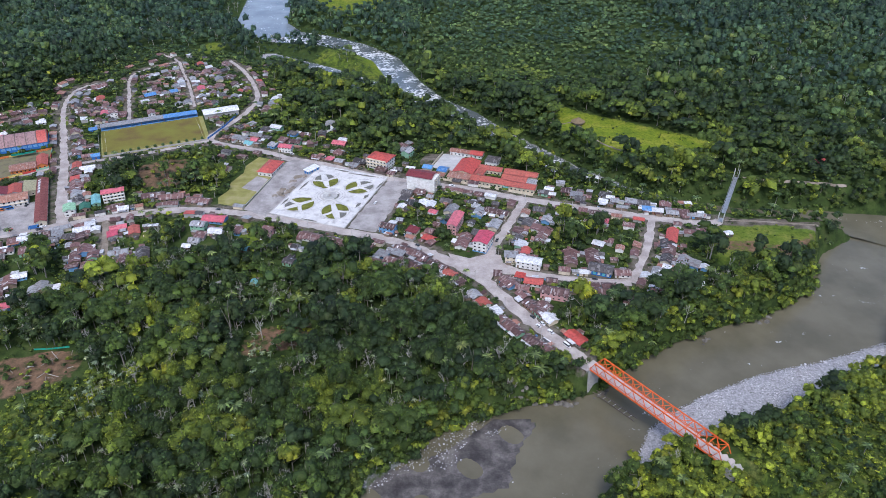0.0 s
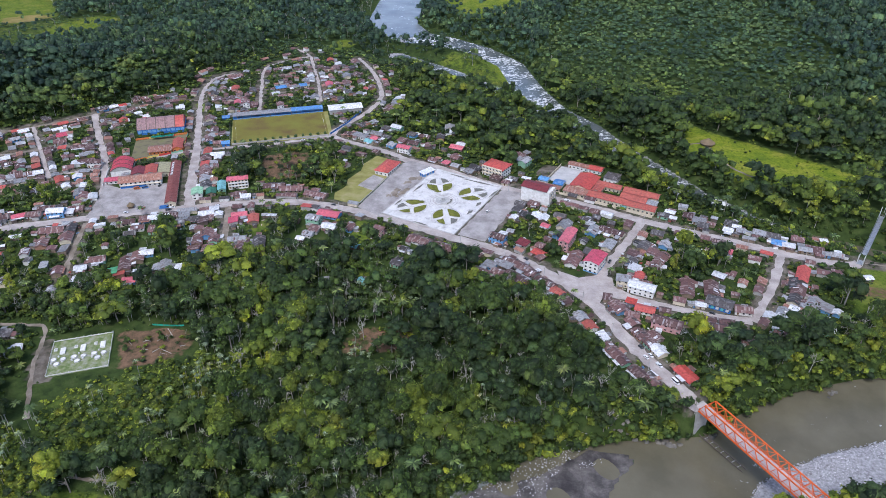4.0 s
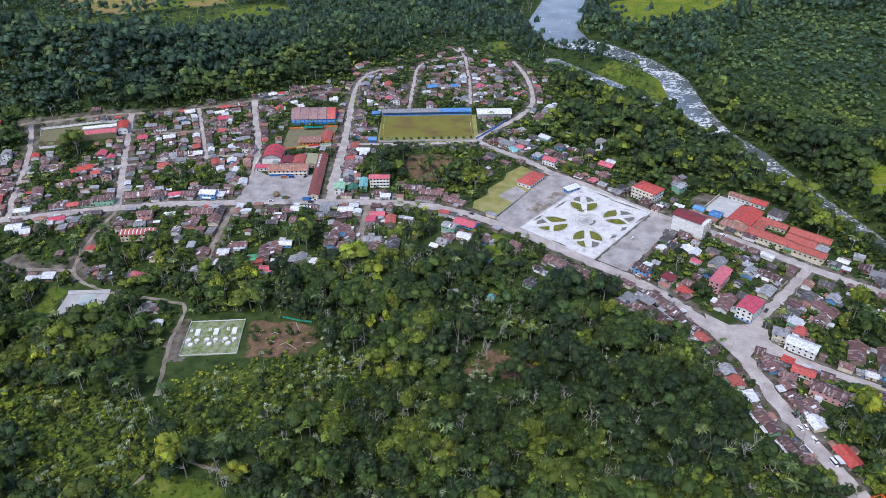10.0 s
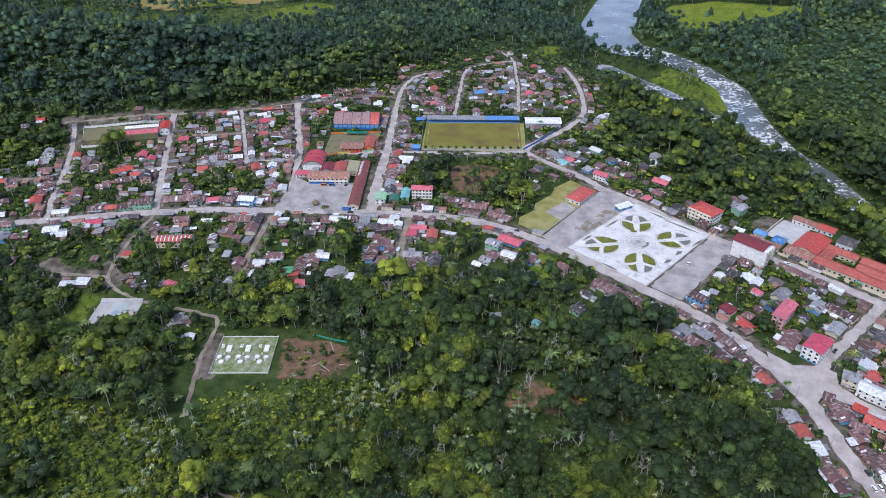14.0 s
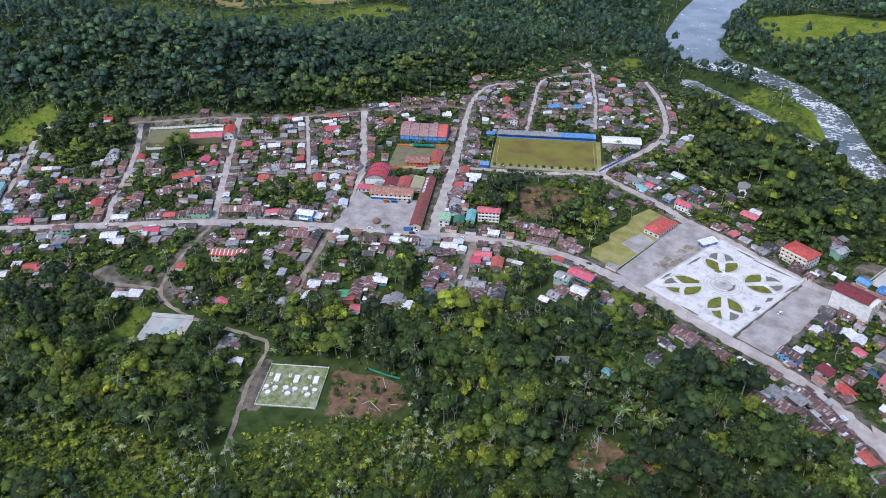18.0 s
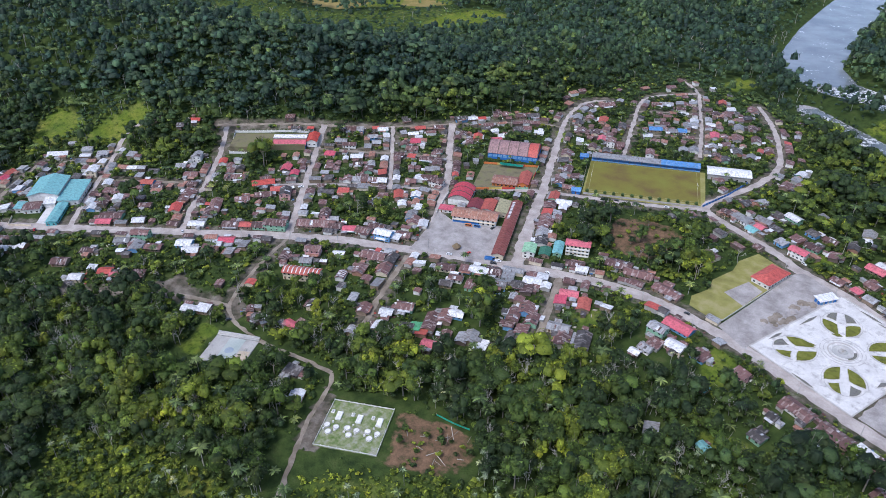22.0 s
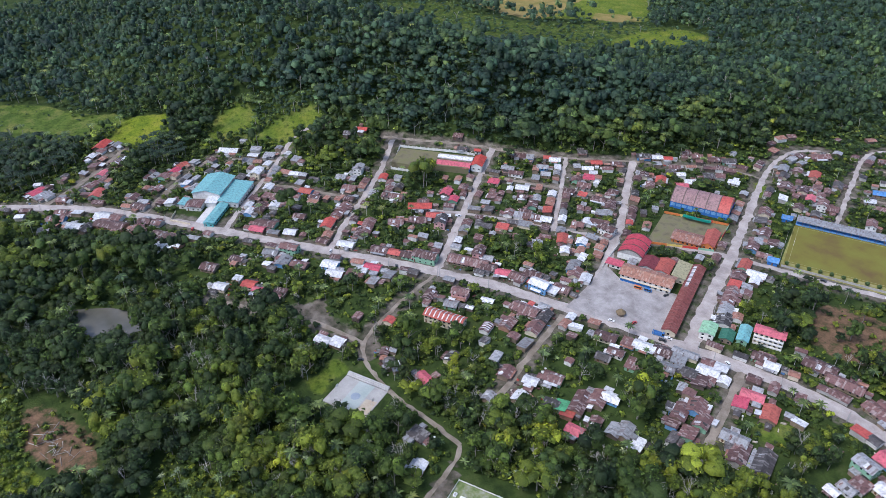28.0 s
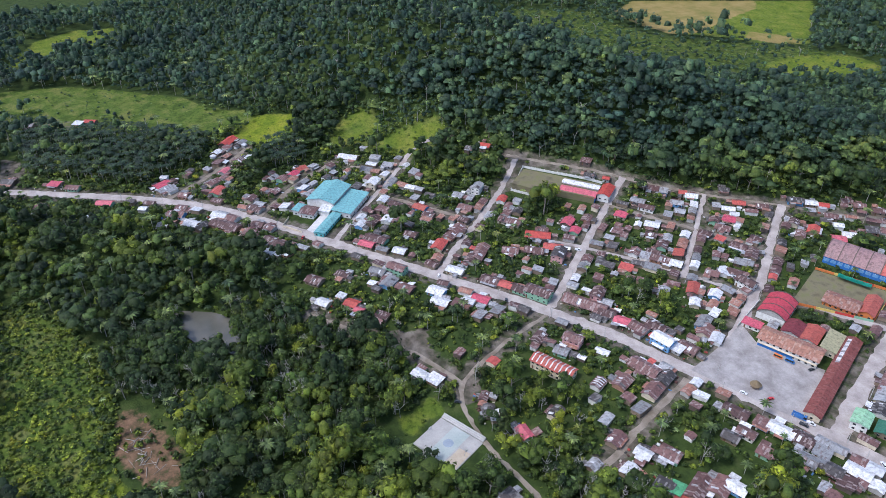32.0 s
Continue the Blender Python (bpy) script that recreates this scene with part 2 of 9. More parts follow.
ROOFS = {
    "m": mat("rusty_roof", roof_of((0.08, 0.045, 0.042), (0.20, 0.108, 0.098), (0.40, 0.34, 0.32), amount=0.7), 0.6),
    "d": mat("dark_roof", roof_of((0.04, 0.037, 0.037), (0.10, 0.09, 0.088), (0.30, 0.29, 0.28), amount=0.6), 0.6),
    "g": mat("grey_roof", roof_of((0.20, 0.205, 0.21), (0.38, 0.39, 0.40), (0.14, 0.10, 0.09), amount=0.6), 0.45),
    "w": mat("pale_roof", roof_of((0.52, 0.54, 0.56), (0.74, 0.75, 0.76), (0.42, 0.41, 0.40), amount=0.35), 0.4),
    "r": mat("red_roof", roof_of((0.46, 0.068, 0.052), (0.50, 0.12, 0.10), (0.34, 0.075, 0.062), amount=0.5), 0.5),
    "p": mat("pink_roof", roof_of((0.50, 0.075, 0.12), (0.58, 0.16, 0.19), (0.40, 0.10, 0.12), amount=0.4), 0.5),
    "b": mat("blue_roof", roof_of((0.06, 0.18, 0.42), (0.13, 0.32, 0.60), (0.30, 0.36, 0.44), amount=0.5), 0.45),
    "t": mat("teal_roof", roof_of((0.15, 0.37, 0.385), (0.19, 0.43, 0.44), (0.25, 0.46, 0.46), amount=0.45), 0.45),
    "n": mat("green_roof", roof_of((0.05, 0.22, 0.10), (0.14, 0.46, 0.22), (0.10, 0.26, 0.14), amount=0.4), 0.5),
    "o": mat("terracotta_roof", roof_of((0.37, 0.085, 0.065), (0.43, 0.12, 0.09), (0.29, 0.10, 0.08), amount=0.6), 0.65),
    "k": mat("faded_rust_roof", roof_of((0.27, 0.13, 0.095), (0.33, 0.165, 0.12), (0.44, 0.36, 0.31), amount=0.6), 0.6),
    "c": mat("wine_roof", roof_of((0.15, 0.025, 0.03), (0.19, 0.04, 0.045), (0.11, 0.03, 0.035), amount=0.4), 0.5),
    "e": mat("tan_rust_roof", roof_of((0.34, 0.17, 0.12), (0.38, 0.20, 0.145), (0.46, 0.34, 0.27), amount=0.6), 0.6),
    "q": mat("dark_green_roof", roof_of((0.03, 0.13, 0.085), (0.05, 0.17, 0.11), (0.08, 0.17, 0.12), amount=0.5), 0.5),
    "l": mat("pale_green_roof", roof_of((0.24, 0.46, 0.27), (0.30, 0.52, 0.33), (0.36, 0.50, 0.38), amount=0.5), 0.5),
    "y": mat("khaki_roof", roof_of((0.34, 0.32, 0.19), (0.38, 0.35, 0.21), (0.29, 0.27, 0.17), amount=0.4), 0.6),
}


def paint_of(a, dirt=(0.55, 0.52, 0.47), rough=0.8):
    def build(t, b):
        m, f = noise_of(t, 0.5, 5), noise_of(t, 3.0, 5)
        col = mixc(t, 0.55, a, ramp(t, m, (0.3, dirt), (0.6, (1, 1, 1))), "MULTIPLY")
        t.links.new(col, b.inputs["Base Color"])
        bump(t, b, f, 0.15, 0.03)
    return build


WALLS = {k: mat(n, paint_of(c), 0.8) for k, n, c in (
    ("white", "white_paint", (0.74, 0.73, 0.70)), ("cream", "cream_paint", (0.66, 0.58, 0.44)), ("blue", "blue_paint", (0.16, 0.34, 0.58)),
    ("green", "green_paint", (0.26, 0.46, 0.32)), ("brick", "bare_brick", (0.36, 0.20, 0.14)), ("wood", "weathered_boards", (0.25, 0.19, 0.14)),
    ("dark", "dark_boards", (0.13, 0.10, 0.085)), ("pink", "pink_paint", (0.60, 0.34, 0.33)), ("grey", "bare_cement", (0.40, 0.39, 0.37)),
    ("orange", "orange_paint", (0.62, 0.20, 0.06)), ("turquoise", "turquoise_paint", (0.14, 0.50, 0.52)), ("yellow", "yellow_paint", (0.66, 0.50, 0.14)),
    ("deepblue", "strong_blue_paint", (0.04, 0.17, 0.48)), ("red", "red_paint", (0.52, 0.06, 0.05)))}
ORANGE = mat("orange_steel", paint_of((0.72, 0.13, 0.025), (0.6, 0.5, 0.45)), 0.5)
STEEL = mat("galvanised_steel", paint_of((0.45, 0.46, 0.47)), 0.4, 0.6)
GLASS = mat("dark_glass", paint_of((0.03, 0.035, 0.04)), 0.15)
DOOR = mat("door_wood", paint_of((0.16, 0.09, 0.05)), 0.7)
TARP = mat("green_tarpaulin", paint_of((0.03, 0.36, 0.26)), 0.6)
BLACK = mat("black_rubber", paint_of((0.03, 0.03, 0.03)), 0.8)
ROCK = mat("river_rock", road_of((0.075, 0.07, 0.06), (0.22, 0.205, 0.18)), 0.9)


def leaf_of(lowland, upland, thin=0.3):
    """Foliage: every tree its own green, every leaf clump a shade of it; two kinds of forest, by a vertex attribute,
    the hill and far one bluer with distance haze put in its colour.
    """
    def build(t, b):
        g = t.nodes.new("ShaderNodeNewGeometry")
        tint = attr(t, "tint")
        fac = math_of(t, "ADD", tint, math_of(t, "MULTIPLY", math_of(t, "SUBTRACT", noise_of(t, 0.012, 3), 0.5), 0.55))
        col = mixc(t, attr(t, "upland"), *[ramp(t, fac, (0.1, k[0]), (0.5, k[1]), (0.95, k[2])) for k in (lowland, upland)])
        for sc, lo_, hi_, hue in ((0.075, 0.54, 0.66, (0.92, 1.0, 1.35)), (0.061, 0.56, 0.68, (1.4, 1.1, 0.9))):
            col = mixc(t, ramp(t, noise_of(t, sc, 2), (lo_, (0, 0, 0)), (hi_, (0.75, 0.75, 0.75))), col, mixc(t, 1.0, col, hue, "MULTIPLY"))
        shade = ramp(t, g.outputs["Random Per Island"], (0.0, (0.42, 0.46, 0.46)), (0.5, (0.9, 0.92, 0.9)), (0.84, (1.28, 1.25, 1.12)), (1.0, (2.4, 2.3, 2.0)))
        col = mixc(t, 1.0, col, shade, "MULTIPLY")
        # fine noise paints the shaded gaps between leaves into the colour
        fine = noise_of(t, 1.1, 6, rough=0.7)
        col = mixc(t, 0.8, col, ramp(t, fine, (0.36, (0.55, 0.58, 0.6)), (0.5, (0.88, 0.88, 0.88)), (0.68, (1.3, 1.26, 1.1))), "MULTIPLY")
        t.links.new(col, b.inputs["Base Color"])
        bump(t, b, fine, 0.8, 0.7)
        # thin leaves let some light through
        tr = t.nodes.new("ShaderNodeBsdfTranslucent")
        t.links.new(mixc(t, 1.0, col, (1.1, 1.15, 0.75), "MULTIPLY"), tr.inputs["Color"])
        mx = t.nodes.new("ShaderNodeMixShader")
        mx.inputs[0].default_value = thin
        t.links.new(b.outputs[0], mx.inputs[1])
        t.links.new(tr.outputs[0], mx.inputs[2])
        t.links.new(mx.outputs[0], t.nodes["Material Output"].inputs["Surface"])
    return build


# second set of greens: hill forest, bluer to paint distance haze into the leaves
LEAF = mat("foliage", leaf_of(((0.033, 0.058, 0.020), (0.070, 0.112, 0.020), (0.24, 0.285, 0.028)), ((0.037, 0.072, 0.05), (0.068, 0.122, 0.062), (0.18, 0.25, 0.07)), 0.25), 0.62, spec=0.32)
PALM = mat("palm_leaf", leaf_of(((0.03, 0.058, 0.028), (0.11, 0.165, 0.055), (0.22, 0.28, 0.09)), ((0.03, 0.058, 0.028), (0.11, 0.165, 0.055), (0.22, 0.28, 0.09))), 0.5, spec=0.4)
SILVER_LEAF = mat("silvery_leaf", leaf_of(((0.16, 0.21, 0.12), (0.24, 0.30, 0.17), (0.36, 0.42, 0.25)), ((0.16, 0.21, 0.12), (0.24, 0.30, 0.17), (0.36, 0.42, 0.25))), 0.5, spec=0.4)
BARK = mat("bark", paint_of((0.27, 0.245, 0.21)), 0.9)
PALE_BARK = mat("pale_bark", paint_of((0.42, 0.40, 0.36)), 0.9)
CAR_PAINTS = {k: mat(n, paint_of(c, (0.85, 0.84, 0.82)), 0.3, spec=0.5) for k, n, c in (
    ("white", "white_car_paint", (0.75, 0.76, 0.77)), ("dark", "dark_car_paint", (0.05, 0.055, 0.06)), ("blue", "blue_car_paint", (0.05, 0.17, 0.42)),
    ("orange", "orange_car_paint", (0.62, 0.18, 0.04)), ("red", "red_car_paint", (0.48, 0.04, 0.04)))}


# ---- the lie of the land ----
# distance from points to a polyline; also the share of the way and the side
def line_dist(ax, ay, line):
    best = np.full(np.shape(ax), 1e9)
    side = np.zeros(np.shape(ax))
    vals = np.zeros(np.shape(ax))
    for a, b in zip(line, line[1:]):
        dx, dy = b[0] - a[0], b[1] - a[1]
        u = np.clip(((ax - a[0]) * dx + (ay - a[1]) * dy) / (dx * dx + dy * dy), 0, 1)
        qx, qy = ax - a[0] - u * dx, ay - a[1] - u * dy
        d = np.hypot(qx, qy)
        near = d < best
        best = np.where(near, d, best)
        side = np.where(near, dx * qy - dy * qx, side)
        if len(a) > 2:
            vals = np.where(near, a[2] + u * (b[2] - a[2]), vals)
    return best, side, vals


def step(a, b, x):
    u = np.clip((x - a) / (b - a), 0, 1)
    return u * u * (3 - 2 * u)


def inside(ax, ay, poly):
    res = np.zeros(np.shape(ax), bool)
    n = len(poly)
    for i in range(n):
        (x1, y1), (x2, y2) = poly[i][:2], poly[(i + 1) % n][:2]
        if y1 == y2:
            continue
        cross = ((y1 > ay) != (y2 > ay)) & (ax < (x2 - x1) * (ay - y1) / (y2 - y1) + x1)
        res ^= cross
    return res


AVENUE = [(92.4, 334.4), (80, 349), (65.4, 368.6), (51, 390.4), (38.8, 411.7), (23.5, 436.4), (5.4, 450.4), (-18.4, 469.5),
          (-45.6, 484), (-76, 493.5), (-112, 506.5), (-146, 518.5), (-182.2, 527.5), (-220.1, 531), (-250.8, 526.8), (-280.5, 516.5), (-311.6, 505.2),
          (-351.4, 489.6), (-390.4, 470.8), (-432.6, 453.5), (-464.8, 433.9), (-500.6, 411), (-536.1, 385.3), (-575.7, 357.4),
          (-615.4, 329), (-657.4, 301.5), (-697.6, 271.6), (-728, 245), (-765.8, 198.8), (-800.4, 143), (-835.7, 87.8), (-900, -10)]
# river middle lines: x, y, half width
CREEK = [(-320, 1700, 36), (-312, 1400, 36), (-308, 1317, 36), (-290, 1160, 36), (-240, 1094, 27), (-190, 1082, 19), (-130, 1044, 15),
         (-80, 986, 14), (-48, 891, 15), (-15, 820, 16), (25, 778, 15), (62, 717, 14), (97, 672, 13), (128, 628, 13), (170, 594, 9),
         (210, 572, 9), (258, 554, 10), (310, 549, 12), (355, 540, 16), (430, 520, 40)]
SIDE_ARM = [(-245, 1000, 8), (-219, 972, 15), (-163, 934, 15), (-108, 888, 13), (-84, 876, 9), (-46, 846, 9)]
BIG = [(800, 640, 80), (560, 560, 80), (430, 500, 60), (345, 455, 50), (300, 416, 33), (248, 389, 25), (208, 376, 24), (160, 356, 22), (132, 336, 20),
       (110, 314, 21), (66, 288, 36), (30, 262, 48), (0, 210, 65), (-60, 80, 70), (-100, -200, 70)]
RIDGE = [(-1500, 560, 75), (-1150, 500, 75), (-940, 500, 82), (-800, 575, 80), (-690, 640, 64), (-600, 730, 42), (-530, 860, 20), (-480, 990, 6)]
BAR_E = [(121.5, 302.4), (142.8, 319.2), (172.3, 335.5), (206.6, 350.8), (251.8, 363), (305, 382), (300, 350), (235.6, 322), (214.3, 311), (187.9, 295), (169.2, 286),
         (143.4, 279), (127.7, 279), (114.9, 266), (100, 262)]
BAR_W = [(-22, 277), (1.8, 288), (29.3, 312), (50, 314), (58, 309), (44, 285), (37.2, 261), (-1.4, 247), (-44, 247), (-42, 264)]


def height(x, y):
    x, y = np.asarray(x, float), np.asarray(y, float)
    d, side, _ = line_dist(x, y, AVENUE)
    south = np.where(side > 0, d, 0)
    h = -9 * step(20, 125, south)
    rd, _, rh = line_dist(x, y, RIDGE)
    h = h + rh * np.exp(-0.5 * (rd / (48 + 0.3 * rh)) ** 2)
    h = h + 0.8 * np.sin(x / 41 + 1.3) * np.sin(y / 37 + 0.4) * step(60, 160, np.where(side > 0, d, 0))
    # the far hills across the river and round the place
    cd, cside, cw = line_dist(x, y, CREEK)
    h = h + 34 * step(90, 500, np.where(cside > 0, cd, 0)) * step(500, 760, y)
    h = h + 12 * step(60, 180, np.where(line_dist(x, y, BIG)[1] > 0, line_dist(x, y, BIG)[0], 0)) * step(420, 300, y) * step(100, 180, x)
    h = h + 220 * step(1500, 3600, np.hypot(x + 300, y - 500))
    # the river beds
    land = h
    for line, level, bank in ((CREEK, -17, 26 + 34 * step(740, 830, y)), (SIDE_ARM, -16.5, 62), (BIG, -22.5, 13)):
        rd, _, rw = line_dist(x, y, line)
        u = step(0, 1, (rd - rw) / bank)
        bed = level - (2.0 if line is BIG else 0.5 + 5.2 * step(265, 380, x))
        h = np.where(rd < rw + bank, np.minimum(h, bed + (np.maximum(land, level + 1.0) - bed) * u), h)
    h = np.where(inside(x, y, BAR_E), np.maximum(np.minimum(h, -21.3), -21.6 + 0.5 * np.sin(x / 7) * np.sin(y / 9)), h)
    h = np.where(inside(x, y, BAR_W), -22.1 + 0.4 * np.sin((x - y) / 11) * np.sin((x + y) / 8), h)
    # the bank that carries the road to the bridge
    road = line_dist(x, y, AVENUE)[0]
    h = np.where((road < 9) & (x > 50) & (x < 91) & (y > 331), np.maximum(h, -1.6), h)
    return h


def mesh_from(name, verts, faces, material, **attrs):
    """A mesh from arrays: faces all of one corner count; attrs: values per vertex (one number or four)."""
    verts, faces = np.asarray(verts, np.float32), np.asarray(faces, np.int32)
    me = bpy.data.meshes.new(name)
    n, k = faces.shape
    me.vertices.add(len(verts))
    me.vertices.foreach_set("co", verts.ravel())
    me.loops.add(n * k)
    me.loops.foreach_set("vertex_index", faces.ravel())
    me.polygons.add(n)
    me.polygons.foreach_set("loop_start", np.arange(0, n * k, k, dtype=np.int32))
    me.update(calc_edges=True)
    for key, vals in attrs.items():
        vals = np.asarray(vals, np.float32)
        a = me.attributes.new(key, "FLOAT" if vals.ndim == 1 else "FLOAT_COLOR", "POINT")
        a.data.foreach_set("value" if vals.ndim == 1 else "color", vals.ravel())
    me.materials.append(material)
    return me


def thing(name, label, category, x=0.0, y=0.0, z=0.0, turn=0.0, group="", kind=""):
    ob = new(name)
    ob.empty_display_size = 0.5
    ob.matrix_basis = pose(x, y, z, 0, 0, turn)
    return tagged(ob, label, category, group, kind)


def part(name, bm, material, parent, label=""):
    me = bpy.data.meshes.new(name)
    bm.to_mesh(me)
    bm.free()
    for m in material if isinstance(material, (list, tuple)) else [material]:
        me.materials.append(m)
    ob = new(name, me)
    ob.parent = parent
    return tagged(ob, label)


def shared(name, me, parent, m, label=""):
    ob = new(name, me)
    ob.parent = parent
    ob.matrix_basis = m
    return tagged(ob, label)


def box(bm, x0, x1, y0, y1, z0, z1, mi=0):
    v = [bm.verts.new((x, y, z)) for z in (z0, z1) for x, y in ((x0, y0), (x1, y0), (x1, y1), (x0, y1))]
    for f in ((3, 2, 1, 0), (4, 5, 6, 7), (0, 1, 5, 4), (1, 2, 6, 5), (2, 3, 7, 6), (3, 0, 4, 7)):
        bm.faces.new([v[i] for i in f]).material_index = mi
    return v


def beam(bm, a, b, w, h=None):
    """A square bar from a to b."""
    a, b = Vector(a), Vector(b)
    d = (b - a).normalized()
    s = d.cross((0, 0, 1)) if abs(d.z) < 0.95 else Vector((1, 0, 0))
    s.normalize()
    u = s.cross(d)
    s, u = s * w / 2, u * (h or w) / 2
    v = [bm.verts.new(p + i * s + j * u) for p in (a, b) for i, j in ((-1, -1), (1, -1), (1, 1), (-1, 1))]
    for f in ((0, 1, 2, 3), (7, 6, 5, 4), (0, 4, 5, 1), (1, 5, 6, 2), (2, 6, 7, 3), (3, 7, 4, 0)):
        bm.faces.new([v[i] for i in f])


def slab(bm, outline, z0, z1):
    """A flat piece with the given outline."""
    lo, hi = [bm.verts.new((x, y, z0)) for x, y in outline], [bm.verts.new((x, y, z1)) for x, y in outline]
    n = len(outline)
    bm.faces.new(hi)
    bm.faces.new(lo[::-1])
    for i in range(n):
        bm.faces.new((lo[i], lo[(i + 1) % n], hi[(i + 1) % n], hi[i]))
    bmesh.ops.recalc_face_normals(bm, faces=bm.faces[:])


def box_bm(*a):
    bm = bmesh.new()
    box(bm, *a)
    return bm


def slab_bm(*a):
    bm = bmesh.new()
    slab(bm, *a)
    return bm


def at(x, y):
    return float(height(x, y))


# ---- roads: width, kind, middle line ----
STREETS = {}
STREETS["avenue"] = (9.6, "road", AVENUE[:-1])
STREETS["plaza_north"] = (9.2, "road", [(-154.6, 631.9), (-115.3, 619), (-62.5, 592), (-34.9, 583), (3.2, 574), (33.4, 563.4), (64.6, 550.5), (98.3, 538.6), (130.5, 529.8), (157, 520.5), (182.8, 513), (215.3, 505.7), (227.5, 510)])
STREETS["east_low"] = (7.2, "road", [(23.5, 436.4), (34.8, 439.3), (53.6, 437.4), (89.5, 427.5), (123.9, 423.5), (135.6, 423.1)])
STREETS["east_cross"] = (7.2, "road", [(27, 438), (46.5, 488.9), (61.7, 525.1), (72, 550)])
STREETS["east_end"] = (6.4, "road", [(135.6, 423.1), (156.4, 463.3), (172.3, 512)])
STREETS["plaza_east"] = (24, "gravel", [(-66, 497), (-52, 542), (-38, 582)])
STREETS["pitch_road"] = (7.2, "road", [(-141, 622), (-150, 632), (-168, 643), (-197, 655), (-227.9, 666.4), (-240, 676), (-232, 704), (-217.4, 736.7), (-211, 780.9), (-218.1, 813.4), (-243.6, 872.9), (-261.9, 902.9), (-279, 927.5)])
STREETS["pitch_south"] = (5.6, "road", [(-239.3, 671.6), (-277.4, 648.5), (-320.3, 631), (-356.3, 616), (-380.5, 602), (-409.2, 585.4)])
STREETS["north_a"] = (4.8, "road", [(-278.8, 765), (-300.3, 823.7), (-331, 892.8), (-348.6, 931.7), (-377.9, 953.2)])
STREETS["north_b"] = (4.8, "road", [(-334.4, 718), (-365.8, 803.3), (-385.8, 855.7), (-383.8, 885.5), (-345.1, 923.5)])
STREETS["north_c"] = (3.2, "dirt", [(-352.6, 774.8), (-320.1, 794), (-295.2, 807.3)])
STREETS["north_d"] = (3.2, "dirt", [(-375.9, 833.4), (-319.9, 866.2)])
STREETS["avenue_cross"] = (10, "road", [(-311.6, 505.2), (-334.2, 556.7), (-355.7, 609.6), (-382.8, 670.1), (-409.9, 728.5), (-428.7, 777.6), (-431.2, 814.3), (-415.9, 836)])
STREETS["back_street"] = (2.8, "dirt", [(-672, 507.8), (-626.8, 544), (-593.9, 573), (-561.8, 602.3), (-542.9, 622.4), (-498.7, 672.1), (-473.8, 703), (-443.9, 736), (-418.2, 742.9)])
STREETS["street_b"] = (6.2, "road", [(-381, 482), (-397, 512), (-415.2, 546.3), (-441, 587.5), (-480.7, 639), (-502.1, 669.2)])
STREETS["street_c"] = (3.8, "road", [(-465.3, 534.6), (-498.3, 573.1), (-542.2, 623.6)])
STREETS["street_d"] = (5.6, "road", [(-472, 424), (-508.2, 468), (-541.1, 508), (-577.1, 554.7), (-591.1, 576)])
STREETS["street_e"] = (4.8, "road", [(-545, 377), (-579.4, 413), (-603.3, 444.3), (-635.3, 482), (-662, 512)])
STREETS["street_f"] = (4.2, "road", [(-619, 322), (-645.3, 347.1), (-677, 380), (-707.5, 412.7), (-737.2, 445.6), (-729.3, 474.9)])
STREETS["street_g"] = (4, "dirt", [(-681, 276), (-712.5, 306), (-739.5, 337.3), (-755.4, 369.4)])
STREETS["street_h"] = (4.8, "dirt", [(-750, 214), (-779.2, 257), (-826.9, 306)])
STREETS["mid_w"] = (4, "dirt", [(-668.2, 392), (-639, 413), (-599.4, 440)])
STREETS["mid_f"] = (3.2, "dirt", [(-739.2, 380.5), (-707.5, 412.7)])
STREETS["mid_d"] = (4, "road", [(-551.9, 472), (-531, 494), (-503, 514.8), (-472.3, 536.6), (-443.3, 554), (-420, 562)])
STREETS["mid_u"] = (4, "dirt", [(-568.8, 545.6), (-539.9, 566.2), (-519.4, 581), (-490.6, 600), (-456, 613)])
STREETS["south_a"] = (3.0, "dirt", [(-472, 424), (-461.1, 386), (-449.8, 355), (-440.7, 343), (-423.5, 338), (-393.1, 338.2), (-366.1, 343.9), (-341.1, 347)])
STREETS["south_b"] = (4, "dirt", [(-382.7, 466), (-369.1, 424.6), (-359.1, 397.5), (-354.5, 381.4)])
STREETS["south_c"] = (4.8, "dirt", [(-279, 514), (-265.6, 478.3), (-257.2, 452.7), (-252.2, 436)])
STREETS["south_w"] = (3.2, "dirt", [(-444.8, 347), (-481.4, 332.5), (-512.3, 309.7), (-549.3, 283.8)])
STREETS["south_path"] = (2.7, "dirt", [(-341, 347), (-333, 338), (-325.6, 315), (-309, 287), (-295, 266)])
STREETS["wood_path"] = (1.8, "dirt", [(-262.3, 232), (-258.7, 217.1), (-263.9, 199.4)])
STREETS["shore_lane"] = (2.2, "dirt", [(232, 511), (258.5, 510), (285, 506), (307, 503)])
STREETS["far_lane"] = (2.4, "dirt", [(269, 593), (281, 586), (316, 583), (364, 576)])
STREETS["meadow_path"] = (2.2, "dirt", [(106, 729), (121, 711), (142, 722), (149.5, 680), (166, 655), (186, 640)])
STREETS["grass_track"] = (2, "dirt", [(-262.3, 232), (-234.8, 231.5), (-204.6, 234.7), (-165.9, 239)])
PLAZA = [(-146, 524), (-80.1, 499.2), (-50.2, 589.7), (-114.8, 615.2)]
PLAZA_GRAVEL = [(-143, 628), (-114, 616), (-146, 524), (-148, 519), (-169, 531), (-158.5, 578), (-149, 622)]
